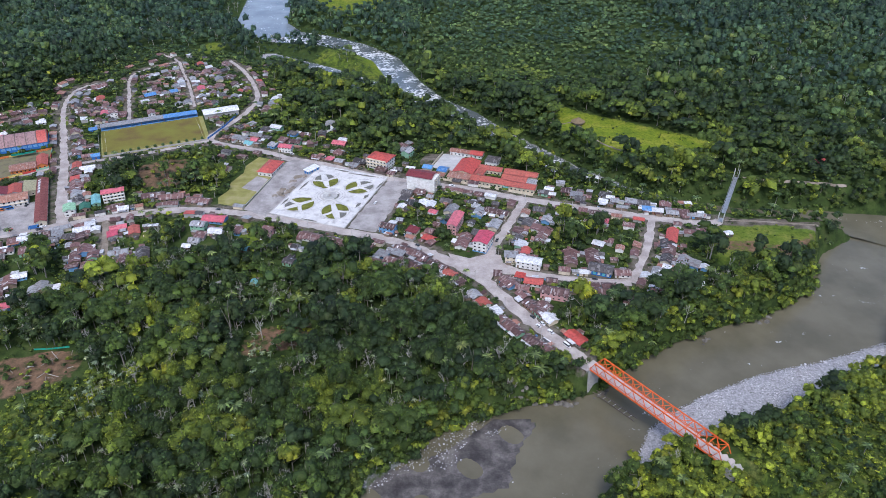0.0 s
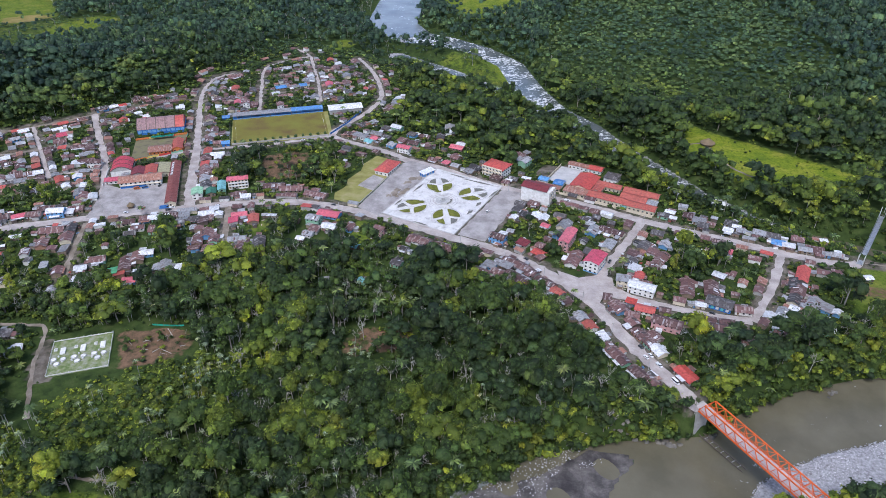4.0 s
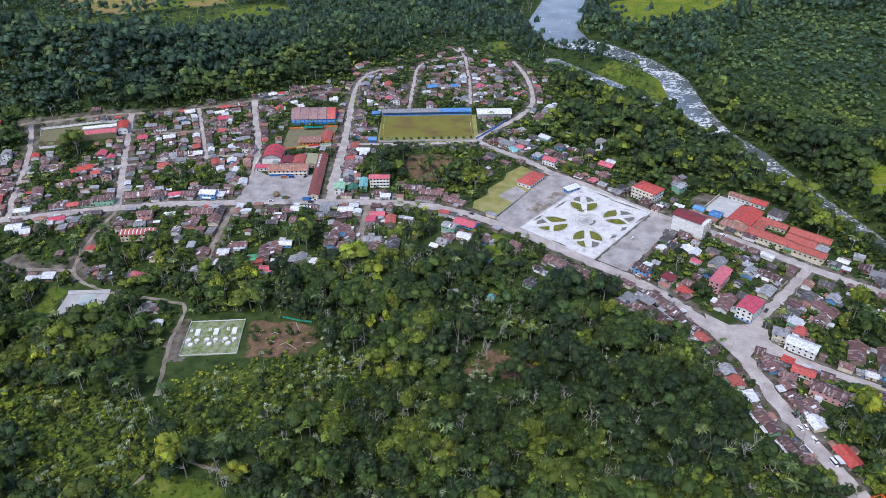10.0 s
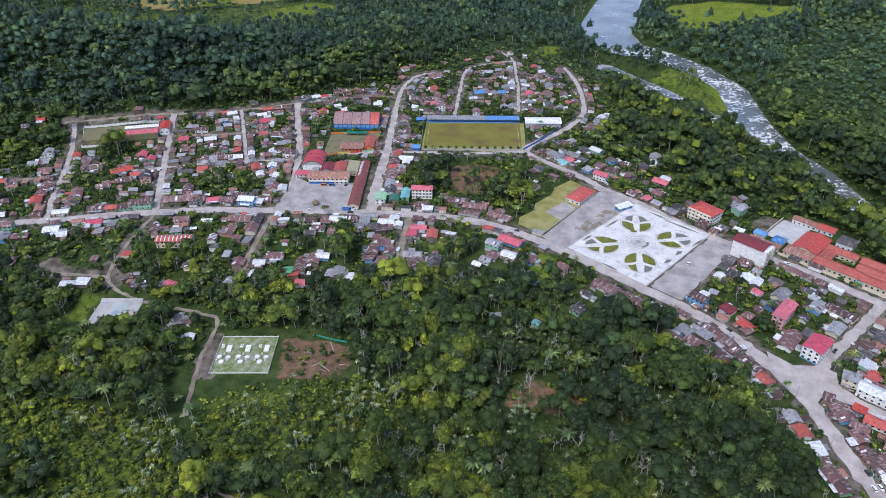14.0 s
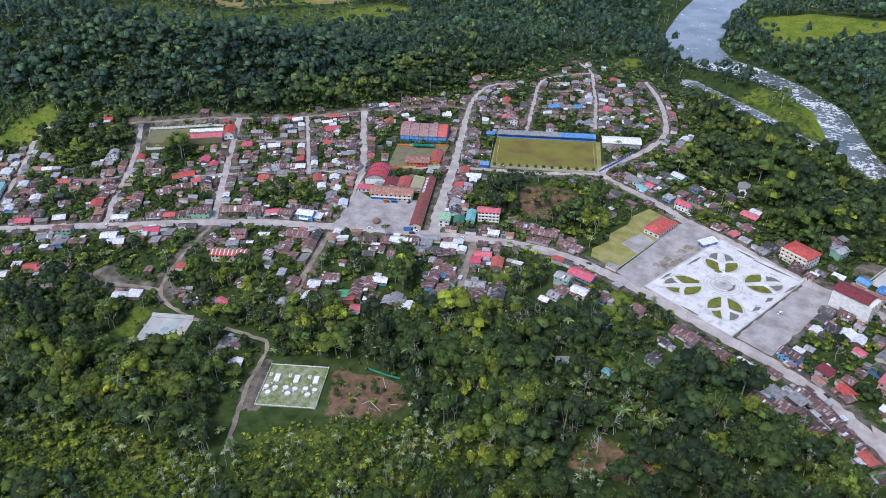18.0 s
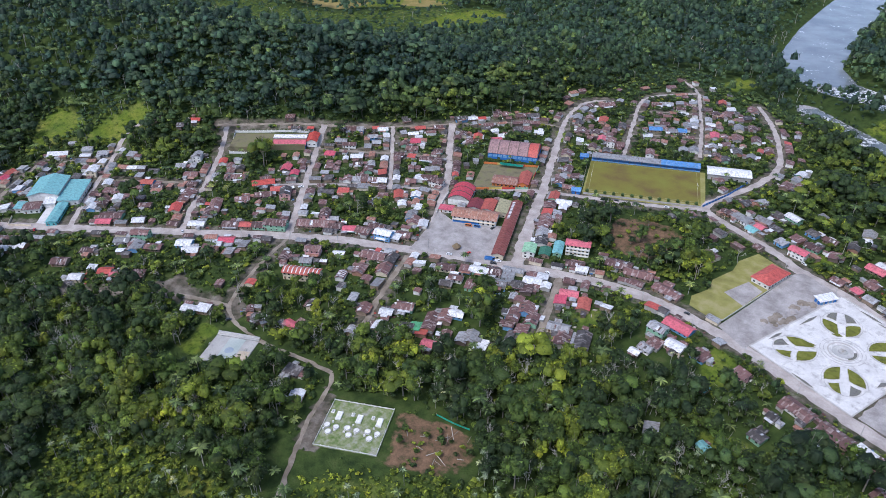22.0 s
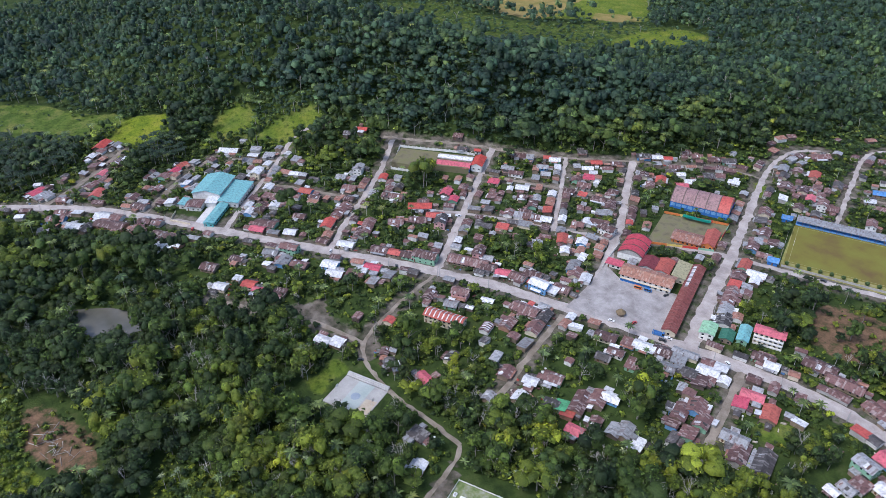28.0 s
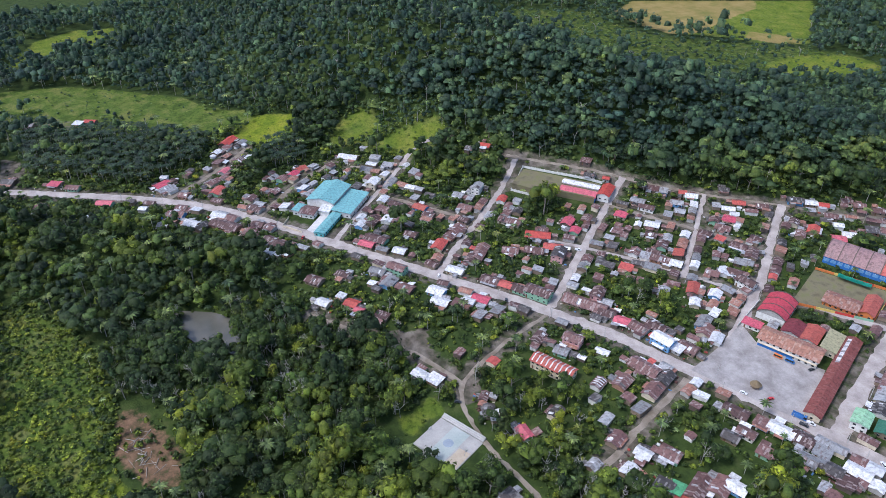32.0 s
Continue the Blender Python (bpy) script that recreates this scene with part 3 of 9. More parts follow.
WEST_SQUARE = [(-388, 473), (-398, 508), (-408, 533), (-386.7, 527), (-352, 545), (-327, 500), (-356, 487)]
PITCH_YARD = [(-355, 694), (-262, 738), (-235, 672), (-330, 633)]
HALL_YARD = [(-193, 541), (-196, 552), (-190, 566), (-192, 580), (-185, 600), (-186, 615), (-178, 634), (-150.5, 622), (-159.5, 580), (-169, 538), (-176, 536)]
SLAB = [(-420, 302.4), (-429.9, 325.3), (-400.9, 339.2), (-390.9, 317.1)]
CEMETERY = [(-325.6, 332), (-290.1, 348.9), (-270.2, 313.8), (-302.9, 300.2)]
RED_EARTH = [(-288, 349), (-262, 360), (-240, 362), (-228, 340), (-237.3, 327), (-266.2, 312)]
POND_AT = [(-604, 196), (-587, 224), (-571.5, 239), (-546.5, 242), (-534, 231), (-550, 212), (-580, 198)]
LAWNS_AT = [
    [(-168, 500), (-158, 512), (-136, 494), (-138, 472), (-158, 476)], [(-146, 438), (-121, 449), (-112, 440), (-136, 429)], [(-165, 488), (-157, 500), (-150, 495), (-158, 479)],
    [(-151, 650), (-140, 666), (-129, 660), (-139, 637)], [(-253, 485), (-233, 502), (-222, 490), (-243, 476)], [(-420, 738), (-407, 738), (-396, 722), (-399, 706)],
]
# open grass: how fresh and yellow it is, and its outline
MEADOWS = []
MEADOWS += [
    (1.0, [(-855, 298), (-896, 329), (-869, 368), (-838, 358), (-820, 321)]),
    (0.22, [(-1111, 78), (-1110, 103), (-1095, 152), (-1060, 200), (-990, 273), (-936, 285), (-914, 327), (-885, 323), (-876, 274), (-924, 228), (-977, 193), (-979, 154), (-1035, 115), (-1025, 82)]),
    (0.6, [(-1201, 77), (-1313, 116), (-1348, 169), (-1334, 226), (-1256, 227), (-1252, 179), (-1230, 143), (-1205, 116)]),
    (0.5, [(-785, 374), (-822, 402), (-823, 424), (-791, 430), (-782, 408)]),
]
MEADOWS += [
    (0.55, [(-759, 414), (-767, 432), (-756, 479), (-733, 471), (-724, 437)]),
    (0.6, [(-1056, 913), (-1102, 992), (-967, 1245), (-902, 1170), (-809, 1052), (-852, 995), (-891, 976), (-936, 920)]),
    (0.7, [(-778, 938), (-779, 1007), (-752, 1058), (-704, 1058), (-683, 1031), (-717, 985), (-732, 936)]),
    (0.8, [(-249, 1268), (-154, 1344), (0, 1296), (16, 1273), (-66, 1237), (-148, 1142)]),
]
MEADOWS += [
    (1.0, [(127, 775), (148, 750), (187, 726), (240, 690), (277, 666), (268, 634), (228, 625), (160, 640), (120, 704)]),
    (0.9, [(-473, 137), (-464, 152), (-441, 167), (-416, 187), (-456, 135)]),
    (0.45, [(-252, 222), (-225, 224), (-200, 218), (-195, 190), (-250, 185)]),
    (0.5, [(215, 505), (258, 504), (300, 498), (302, 464), (250, 452), (210, 439), (203, 456)]),
]
MEADOWS += [
    (0.6, [(-330, 1010), (-300, 1000), (-310, 950), (-335, 965)]),
    (0.9, [(-1075, 735), (-1062, 770), (-1027, 768), (-1012, 744)]),
    (0.6, LAWNS_AT[0]), (0.5, LAWNS_AT[1]), (0.7, LAWNS_AT[2]), (0.7, LAWNS_AT[3]), (0.35, LAWNS_AT[4]), (0.6, LAWNS_AT[5]),
    (0.5, [(-446, 327), (-432, 330), (-423, 303), (-436, 298)]),
]
MEADOWS += [
    (0.15, [(-640, 96), (-628, 126), (-568, 143), (-505, 142), (-455, 128), (-474, 92)]),
    (0.8, [(-140, 1015), (-120, 1035), (-85, 970), (-60, 890), (-85, 915), (-105, 965)]),
]
# ripe straw-coloured fields behind the ridge
STRAW = [
    [(-1056, 913), (-1102, 992), (-1010, 1165), (-975, 1130), (-950, 1040), (-915, 960), (-936, 920)],
    [(-829, 785), (-855, 820), (-845, 843), (-799, 865), (-804, 826)],
    [(-870, 1000), (-830, 1020), (-815, 1048), (-850, 1060), (-890, 1030)],
]
SCRUBS = [
    [(206, 481), (227, 484), (244, 481), (268, 473), (297, 493), (299, 480), (268, 455), (245, 460), (213, 468)],
    [(-512, 152), (-520, 162), (-508, 173), (-472, 189), (-444, 185), (-447, 167), (-460, 158), (-478, 149)],
    [(-288, 600), (-283, 619), (-268, 630), (-244, 629), (-226, 616), (-216, 598), (-240, 572), (-260, 566), (-272, 572)],
    [(-136, 365), (-123, 383), (-93, 390), (-83, 378), (-96, 361), (-126, 348)],
]
# bare yards
YARDS = [
    [(236, 514), (262, 516), (285, 511), (308, 507), (299, 493), (282, 499), (259, 500), (238, 497)],
    [(-334, 338), (-326, 312), (-314, 292), (-304, 297), (-306, 303), (-322, 330)],
    [(-1000, 104), (-1012, 132), (-989, 145), (-988, 171), (-967, 178), (-954, 147), (-977, 115)],
    [(-848, 87), (-907, 86), (-898, 103), (-861, 110), (-844, 96)],
    [(-786, 258), (-831, 277), (-847, 299), (-839, 309), (-819, 299), (-790, 276)],
    [(-506, 325), (-498, 349), (-471, 337), (-488, 321)],
    [(-448, 352), (-436, 356), (-428, 343), (-440, 338)],
    [(-14, 640), (-24, 625), (-20, 612), (4, 622), (14, 646)],
]
# low light-green growth, and half-open land behind the ridge
LOW = [
    [(-435, 213), (-373, 244), (-297, 259), (-282, 246), (-380, 182)],
    [(-310, 295), (-298, 277), (-264, 314), (-229, 332), (-195, 345), (-165, 320), (-206, 271), (-250, 237), (-277, 249)],
    [(-377, 238), (-288, 255), (-247, 206), (-314, 181)],
    [(-665, 85), (-650, 112), (-617, 132), (-574, 150), (-523, 158), (-445, 150), (-440, 125), (-480, 90)],
    [(95, 246), (150, 262), (200, 292), (240, 317), (300, 345), (330, 330), (216, 215), (120, 215)],
]
OPEN = [
    [(-1148, 688), (-1158, 793), (-1077, 907), (-1019, 885), (-926, 912), (-800, 1042), (-760, 1068), (-718, 1076), (-677, 1022), (-740, 899), (-815, 791), (-960, 730)],
    [(-1100, 70), (-1060, 200), (-990, 270), (-900, 330), (-850, 300), (-900, 200), (-1000, 75)],
    [(-795, 370), (-830, 400), (-828, 440), (-770, 480), (-725, 480), (-715, 430), (-760, 400)],
]
ISLAND = [(-189, 977), (-123, 1050), (-75, 970), (-48, 858), (-101, 906), (-151, 940)]
PALM_GROVES = [
    [(-945, 105), (-935, 171), (-911, 224), (-861, 275), (-818, 263), (-786, 208), (-824, 154), (-857, 109)],
    [(-822, 322), (-810, 358), (-774, 352), (-762, 328), (-773, 310)],
]
PLANTATION = [(-40, 1060), (10, 1250), (250, 1250), (330, 900), (150, 790), (60, 800), (0, 880)]

# the ground, one sheet
gx = np.concatenate([np.linspace(-4200, -1400, 15)[:-1], np.arange(-1400, -96, 5.5), np.arange(-96, 330, 2.8), np.arange(330, 480, 5.5), np.linspace(482, 3600, 26)])
gy = np.concatenate([np.linspace(-3000, 40, 15)[:-1], np.arange(40, 230, 5.5), np.arange(230, 440, 2.8), np.arange(440, 1455, 5.5), np.linspace(1460, 4600, 15)])
GX, GY = np.meshgrid(gx, gy)
GZ = height(GX, GY)
def soften(a, times):
    for _ in range(times):
        p = np.pad(a, 1, mode="edge")
        a = (p[1:-1, 1:-1] * 2 + p[:-2, 1:-1] + p[2:, 1:-1] + p[1:-1, :-2] + p[1:-1, 2:]) / 6
    return a


_bar = soften(inside(GX, GY, BAR_E).astype(float), 2)
_rd, _rs, _rw = line_dist(GX, GY, BIG)
GZ = np.where((_rd < _rw + 3) & (_bar > 0.01), -24.5 + 3.7 * _bar + 0.5 * np.sin(GX / 7) * np.sin(GY / 9) * _bar, GZ)
STREET_NEAR = np.full(GX.shape, 1e9)
LANES = ("shore_lane", "meadow_path", "far_lane", "grass_track", "south_path", "wood_path")
for _key, (_w, _k, _line) in STREETS.items():
    if _key in LANES:
        continue
    STREET_NEAR = np.minimum(STREET_NEAR, line_dist(GX, GY, _line)[0] - _w / 2)
cover = np.zeros(GX.shape + (4,), np.float32)
cover[..., 3] = 0.3
for poly in (ISLAND, *OPEN, *LOW):
    cover[..., 0] = np.maximum(cover[..., 0], 0.5 * inside(GX, GY, poly))
for poly, fresh in ((LOW[0], 0.7), (LOW[2], 0.7), (LOW[3], 0.4), (ISLAND, 0.7)):
    cover[..., 3] = np.where(inside(GX, GY, poly), fresh, cover[..., 3])
for fresh, poly in MEADOWS:
    here = inside(GX, GY, poly)
    cover[..., 0] = np.maximum(cover[..., 0], here)
    cover[..., 3] = np.where(here, fresh, cover[..., 3])
cover[..., 1] = 0.64 * step(15, 2, STREET_NEAR) * (GZ > -7)
for line, extra, low in ((CREEK, 1, -14), (SIDE_ARM, 3, -14)):
    rd, _, rw = line_dist(GX, GY, line)
    cover[..., 2] = np.maximum(cover[..., 2], step(extra + 5, extra - 3, rd - rw) * (GZ < low) * ((GY > 600) | (line is not CREEK)))
cover[..., 2] = np.maximum(cover[..., 2], inside(GX, GY, BAR_E))
mud = inside(GX, GY, BAR_W)
beach = line_dist(GX, GY, [(-44, 262), (-22, 277), (1.8, 288), (29.3, 312)])[0] < 4.5
cover[..., 2] = np.where(mud | beach, np.where(beach, 0.45, 0.0), cover[..., 2])
cover[..., 1] = np.where(mud, 0.0, cover[..., 1])
silt = soften(mud.astype(np.float32), 1)
for poly in YARDS:
    cover[..., 1] = np.where(inside(GX, GY, poly), 1.0, cover[..., 1])
cover[..., 0] = soften(cover[..., 0], 2)
cover[..., 3] = soften(cover[..., 3], 3)
cover[..., 2] = soften(cover[..., 2], 1)
earth = np.zeros(GX.shape, np.float32)
for share, poly in ((0.72, RED_EARTH), *((0.64, q) for q in SCRUBS[:-2]), (0.66, SCRUBS[-2]), (0.62, SCRUBS[-1])):
    earth = np.maximum(earth, share * inside(GX, GY, poly))
earth = soften(earth, 1)
straw = np.zeros(GX.shape, np.float32)
for poly in STRAW:
    straw = np.maximum(straw, inside(GX, GY, poly))
straw = soften(straw, 1)
ny, nx = GX.shape
ids = np.arange(nx * ny).reshape(ny, nx)
quads = np.stack([ids[:-1, :-1], ids[:-1, 1:], ids[1:, 1:], ids[1:, :-1]], -1).reshape(-1, 4)
ground_me = mesh_from("ground", np.stack([GX, GY, GZ], -1).reshape(-1, 3), quads, GROUND, cover=cover.reshape(-1, 4), earth=earth.ravel(), straw=straw.ravel(), silt=silt.ravel())
ground_me.polygons.foreach_set("use_smooth", np.ones(len(quads), bool))
tagged(new("ground", ground_me), "green and brown valley floor with a wooded ridge behind", "ground", kind="structure")


def smooth_line(line, spacing=4.0):
    """Points along a line, its corners rounded."""
    pts = [np.array(p[:2], float) for p in line]
    for _ in range(2):
        cut = [pts[0]]
        for a, b in zip(pts, pts[1:]):
            cut += [a * 0.75 + b * 0.25, a * 0.25 + b * 0.75]
        pts = cut + [pts[-1]]
    pts = np.array(pts)
    seg = np.hypot(*np.diff(pts, axis=0).T)
    s = np.concatenate([[0], np.cumsum(seg)])
    k = np.linspace(0, s[-1], max(3, int(s[-1] / spacing) + 1))
    return np.stack([np.interp(k, s, pts[:, 0]), np.interp(k, s, pts[:, 1])], -1)


def ribbon(name, label, category, line, widths, material, lift, ragged=0.0, level=None):
    """A strip along a line, laid on the ground."""
    p = smooth_line(line)
    t = np.gradient(p, axis=0)
    t /= np.hypot(t[:, 0], t[:, 1])[:, None]
    nrm = np.stack([-t[:, 1], t[:, 0]], -1)
    w = np.interp(np.linspace(0, 1, len(p)), np.linspace(0, 1, len(widths)), widths) / 2
    rng = np.random.default_rng(len(name) * 7 + len(p))
    cols = []
    for f in (-1, -0.5, 0, 0.5, 1):
        q = p + nrm * (w * f)[:, None] + (rng.normal(0, ragged, (len(p), 1)) * nrm if abs(f) == 1 else 0)
        z = height(q[:, 0], q[:, 1]) + lift + (0.04 * (1 - f * f)) if level is None else np.full(len(q), 0.0)
        cols.append(np.column_stack([q, z]))
    v = np.stack(cols, 1)
    n, k = v.shape[:2]
    i = np.arange(n * k).reshape(n, k)
    f = np.stack([i[:-1, :-1], i[:-1, 1:], i[1:, 1:], i[1:, :-1]], -1).reshape(-1, 4)[:, ::-1]
    ob = new(name, mesh_from(name, v.reshape(-1, 3), f, material))
    return tagged(ob, label, category, kind="structure")


SURFACE = {"road": (ROAD, "pale dusty unpaved street", 0.16), "gravel": (GRAVEL, "grey gravel street beside the plaza", 0.14), "dirt": (DIRT, "narrow brown dirt lane", 0.12)}
for k, (key, (w, kind_, line)) in enumerate(STREETS.items()):
    m_, lab_, lift_ = SURFACE[kind_]
    lab_ = "wide pale main road through the town" if key == "avenue" else lab_
    ribbon("road" if kind_ != "dirt" else "dirt_road", lab_, "road", line, [10, 8.5, 6.5, 4.6, 3.6] if key == "avenue_cross" else [7.5, 7.2, 6, 5, 4.5] if key == "pitch_road" else [3.8] if key in ("north_a", "north_b") else [w], m_, lift_ + 0.004 * k + 0.1 * (key == "avenue"), 0.42 if kind_ == "dirt" else 0.5)


def flat_area(name, label, category, outline, material, z0, z1):
    ob = part(name, slab_bm(outline, z0, z1), material, None, label)
    return tagged(ob, "", category, kind="structure")


flat_area("gravel_yard", "bare grey gravel yard beside the plaza", "gravel", PLAZA_GRAVEL, GRAVEL, -0.3, 0.31)
flat_area("road_junction", "wide pale dusty road junction", "road", [(4, 462), (20, 455), (36, 462), (44, 459), (45, 449), (57, 440), (38, 436), (34, 425), (39, 409), (28, 421), (10, 440)], ROAD, -0.3, 0.36)
flat_area("gravel_square", "bare grey gravel square in front of the market", "gravel", WEST_SQUARE, GRAVEL, -0.3, 0.32)
flat_area("lawn", "dry yellow lawn behind the meeting hall", "lawn", HALL_YARD, DRY_LAWN, -0.3, 0.1)


def water(name, label, line, level, material, extra=3.0):
    p = smooth_line(line, 8)
    wl = np.interp(np.linspace(0, 1, len(p)), np.linspace(0, 1, len(line)), [q[2] for q in line])
    d, _, wl = line_dist(p[:, 0], p[:, 1], line)
    t = np.gradient(p, axis=0)
    t /= np.hypot(t[:, 0], t[:, 1])[:, None]
    nrm = np.stack([-t[:, 1], t[:, 0]], -1)
    lv = np.interp(np.linspace(0, 1, len(p)), np.linspace(0, 1, len(level)), level)
    cols = [np.column_stack([p + nrm * ((wl + extra) * f)[:, None], lv]) for f in (-1, 0, 1)]
    v = np.stack(cols, 1)
    n, k = v.shape[:2]
    i = np.arange(n * k).reshape(n, k)
    f = np.stack([i[:-1, :-1], i[:-1, 1:], i[1:, 1:], i[1:, :-1]], -1).reshape(-1, 4)[:, ::-1]
    tagged(new(name, mesh_from(name, v.reshape(-1, 3), f, material)), label, "river", kind="structure")


water("water", "calm grey-blue upper stream", CREEK[:5], [-17.12], CALM, 8)
water("water", "fast pale stream with white rapids", CREEK[4:16], [-17.2], RAPID, 8)
water("water", "dark slow lower stream", CREEK[15:], [-17.25, -17.3, -18.9, -21.6, -24.0], MUDDY, 6)
water("water", "narrow side arm of the stream", SIDE_ARM, [-16.8], RAPID, 5)
water("water", "broad muddy grey-brown river", BIG, [-22.3], MUDDY, 5)
_pz = at(-570, 220)
flat_area("water", "dark still pond among the trees", "pond", POND_AT, POND, _pz - 0.5, _pz + 0.9)

# ---- what stands where: cells of 2 m that are taken ----
MX0, MY0, MC = -1460.0, 20.0, 2.0
MW, MH = 1130, 760
CX, CY = np.meshgrid(MX0 + MC * (np.arange(MW) + 0.5), MY0 + MC * (np.arange(MH) + 0.5))
taken = np.zeros(CX.shape, bool)      # no house and no tree
no_tree = np.zeros(CX.shape, bool)    # no tree
near_street = np.full(CX.shape, 1e9)
clearing = np.zeros(CX.shape, bool)   # gardens round the houses in the wood
for _key, (_w, _k, _line) in STREETS.items():
    _d = line_dist(CX, CY, _line)[0] - _w / 2
    taken |= _d < (-0.8 if _key in ("wood_path", "grass_track") else 0.5)
    if _key not in LANES:
        near_street = np.minimum(near_street, _d)
for poly in (PLAZA, PLAZA_GRAVEL, [(4, 462), (36, 462), (45, 449), (57, 440), (38, 436), (28, 421), (10, 440)], WEST_SQUARE, PITCH_YARD, HALL_YARD, SLAB, CEMETERY):
    taken |= inside(CX, CY, poly)
for line, extra in ((CREEK, 2), (CREEK[:11], 9), (SIDE_ARM, 6), (BIG, 1)):
    rd, rs, rw = line_dist(CX, CY, line)
    taken |= (rd < rw + extra) & ((extra < 9) | (rs < 0))
_pm = np.mean(POND_AT, 0)
taken |= inside(CX, CY, [tuple(_pm + 0.62 * (np.array(p) - _pm)) for p in POND_AT])
for poly in (BAR_E, BAR_W):
    taken |= inside(CX, CY, poly)
for _f, poly in MEADOWS:
    no_tree |= inside(CX, CY, poly)
for poly in YARDS:
    no_tree |= inside(CX, CY, poly)


def cells(x, y, ang, l, w):
    """The cells under a turned rectangle."""
    r = math.hypot(l, w) / 2 + 3
    i0, i1 = max(0, int((x - r - MX0) / MC)), min(MW, int((x + r - MX0) / MC) + 1)
    j0, j1 = max(0, int((y - r - MY0) / MC)), min(MH, int((y + r - MY0) / MC) + 1)
    sx, sy = CX[j0:j1, i0:i1] - x, CY[j0:j1, i0:i1] - y
    c, s = math.cos(radians(ang)), math.sin(radians(ang))
    return (slice(j0, j1), slice(i0, i1)), (abs(sx * c + sy * s) < l / 2) & (abs(sy * c - sx * s) < w / 2)


def claim(x, y, ang, l, w):
    sl, m = cells(x, y, ang, l, w)
    taken[sl] |= m


def is_free(x, y, ang, l, w, share=0.12):
    sl, m = cells(x, y, ang, l, w)
    return (taken[sl] & m).sum() <= share * max(1, m.sum())


# ---- small shared pieces ----
def frame_mesh(name, pane, frame_):
    bm = bmesh.new()
    box(bm, -0.5, 0.5, -0.09, 0.02, -0.5, 0.5, 0)
    bm.faces.ensure_lookup_table()
    front = min(bm.faces, key=lambda f: f.calc_center_median().y)
    bmesh.ops.inset_region(bm, faces=[front], thickness=0.09, depth=-0.05)
    front.material_index = 1
    me = bpy.data.meshes.new(name)
    bm.to_mesh(me)
    bm.free()
    me.materials.append(frame_)
    me.materials.append(pane)
    return me


WINDOW = frame_mesh("window", GLASS, WALLS["white"])
DOOR_ME = frame_mesh("door", DOOR, WALLS["wood"])
SHUTTER = frame_mesh("shutter", STEEL, WALLS["grey"])


def roof_bm(l, w, z, rise, over=0.7, thick=0.14, kind_="gable"):
    """A roof over l by w, eaves at z; the ridge runs along x."""
    bm = bmesh.new()
    a, b = l / 2 + over, w / 2 + over
    drop = rise * over / (w / 2)
    ze, zr = z - drop, z + rise
    if kind_ == "gable":
        prof = [(-b, ze), (0, zr), (b, ze), (b, ze + thick), (0, zr + thick), (-b, ze + thick)]
        ends = [[bm.verts.new((x, y, h)) for y, h in prof] for x in (-a, a)]
        n = len(prof)
        for i in range(n):
            bm.faces.new((ends[0][i], ends[0][(i + 1) % n], ends[1][(i + 1) % n], ends[1][i]))
        for e in ends:
            bm.faces.new((e[0], e[1], e[4], e[5]))
            bm.faces.new((e[1], e[2], e[3], e[4]))
    elif kind_ == "hip":
        g = min(a * 0.9, b)
        lo = [bm.verts.new((x, y, ze)) for x, y in ((-a, -b), (a, -b), (a, b), (-a, b))]
        hi = [bm.verts.new((x, y, ze + thick)) for x, y in ((-a, -b), (a, -b), (a, b), (-a, b))]
        r0, r1 = bm.verts.new((-a + g, 0, zr + thick)), bm.verts.new((a - g, 0, zr + thick))
        bm.faces.new(lo[::-1])
        for i in range(4):
            bm.faces.new((lo[i], lo[(i + 1) % 4], hi[(i + 1) % 4], hi[i]))
        bm.faces.new((hi[0], hi[1], r1, r0))
        bm.faces.new((hi[1], hi[2], r1))
        bm.faces.new((hi[2], hi[3], r0, r1))
        bm.faces.new((hi[3], hi[0], r0))
    else:   # one slope, low at the front (-y)
        pts = [(-b, z - 0.05), (b, z + rise), (b, z + rise + thick), (-b, z - 0.05 + thick)]
        ends = [[bm.verts.new((x, y, h)) for y, h in pts] for x in (-a, a)]
        for i in range(4):
            bm.faces.new((ends[0][i], ends[0][(i + 1) % 4], ends[1][(i + 1) % 4], ends[1][i]))
        for e in ends:
            bm.faces.new(e)
    bmesh.ops.recalc_face_normals(bm, faces=bm.faces[:])
    return bm


def walls_bm(l, w, z, rise, kind_="gable", low=-1.2):
    bm = bmesh.new()
    a, b = l / 2, w / 2
    base = [bm.verts.new((x, y, low)) for x, y in ((-a, -b), (a, -b), (a, b), (-a, b))]
    top = [bm.verts.new((x, y, z + (rise if kind_ == "shed" and y > 0 else 0))) for x, y in ((-a, -b), (a, -b), (a, b), (-a, b))]
    bm.faces.new((base[0], base[1], top[1], top[0]))
    bm.faces.new((base[2], base[3], top[3], top[2]))
    if kind_ == "gable":
        p0, p1 = bm.verts.new((-a, 0, z + rise)), bm.verts.new((a, 0, z + rise))
        bm.faces.new((base[3], base[0], top[0], p0, top[3]))
        bm.faces.new((base[1], base[2], top[2], p1, top[1]))
    else:
        bm.faces.new((base[3], base[0], top[0], top[3]))
        bm.faces.new((base[1], base[2], top[2], top[1]))
    return bm


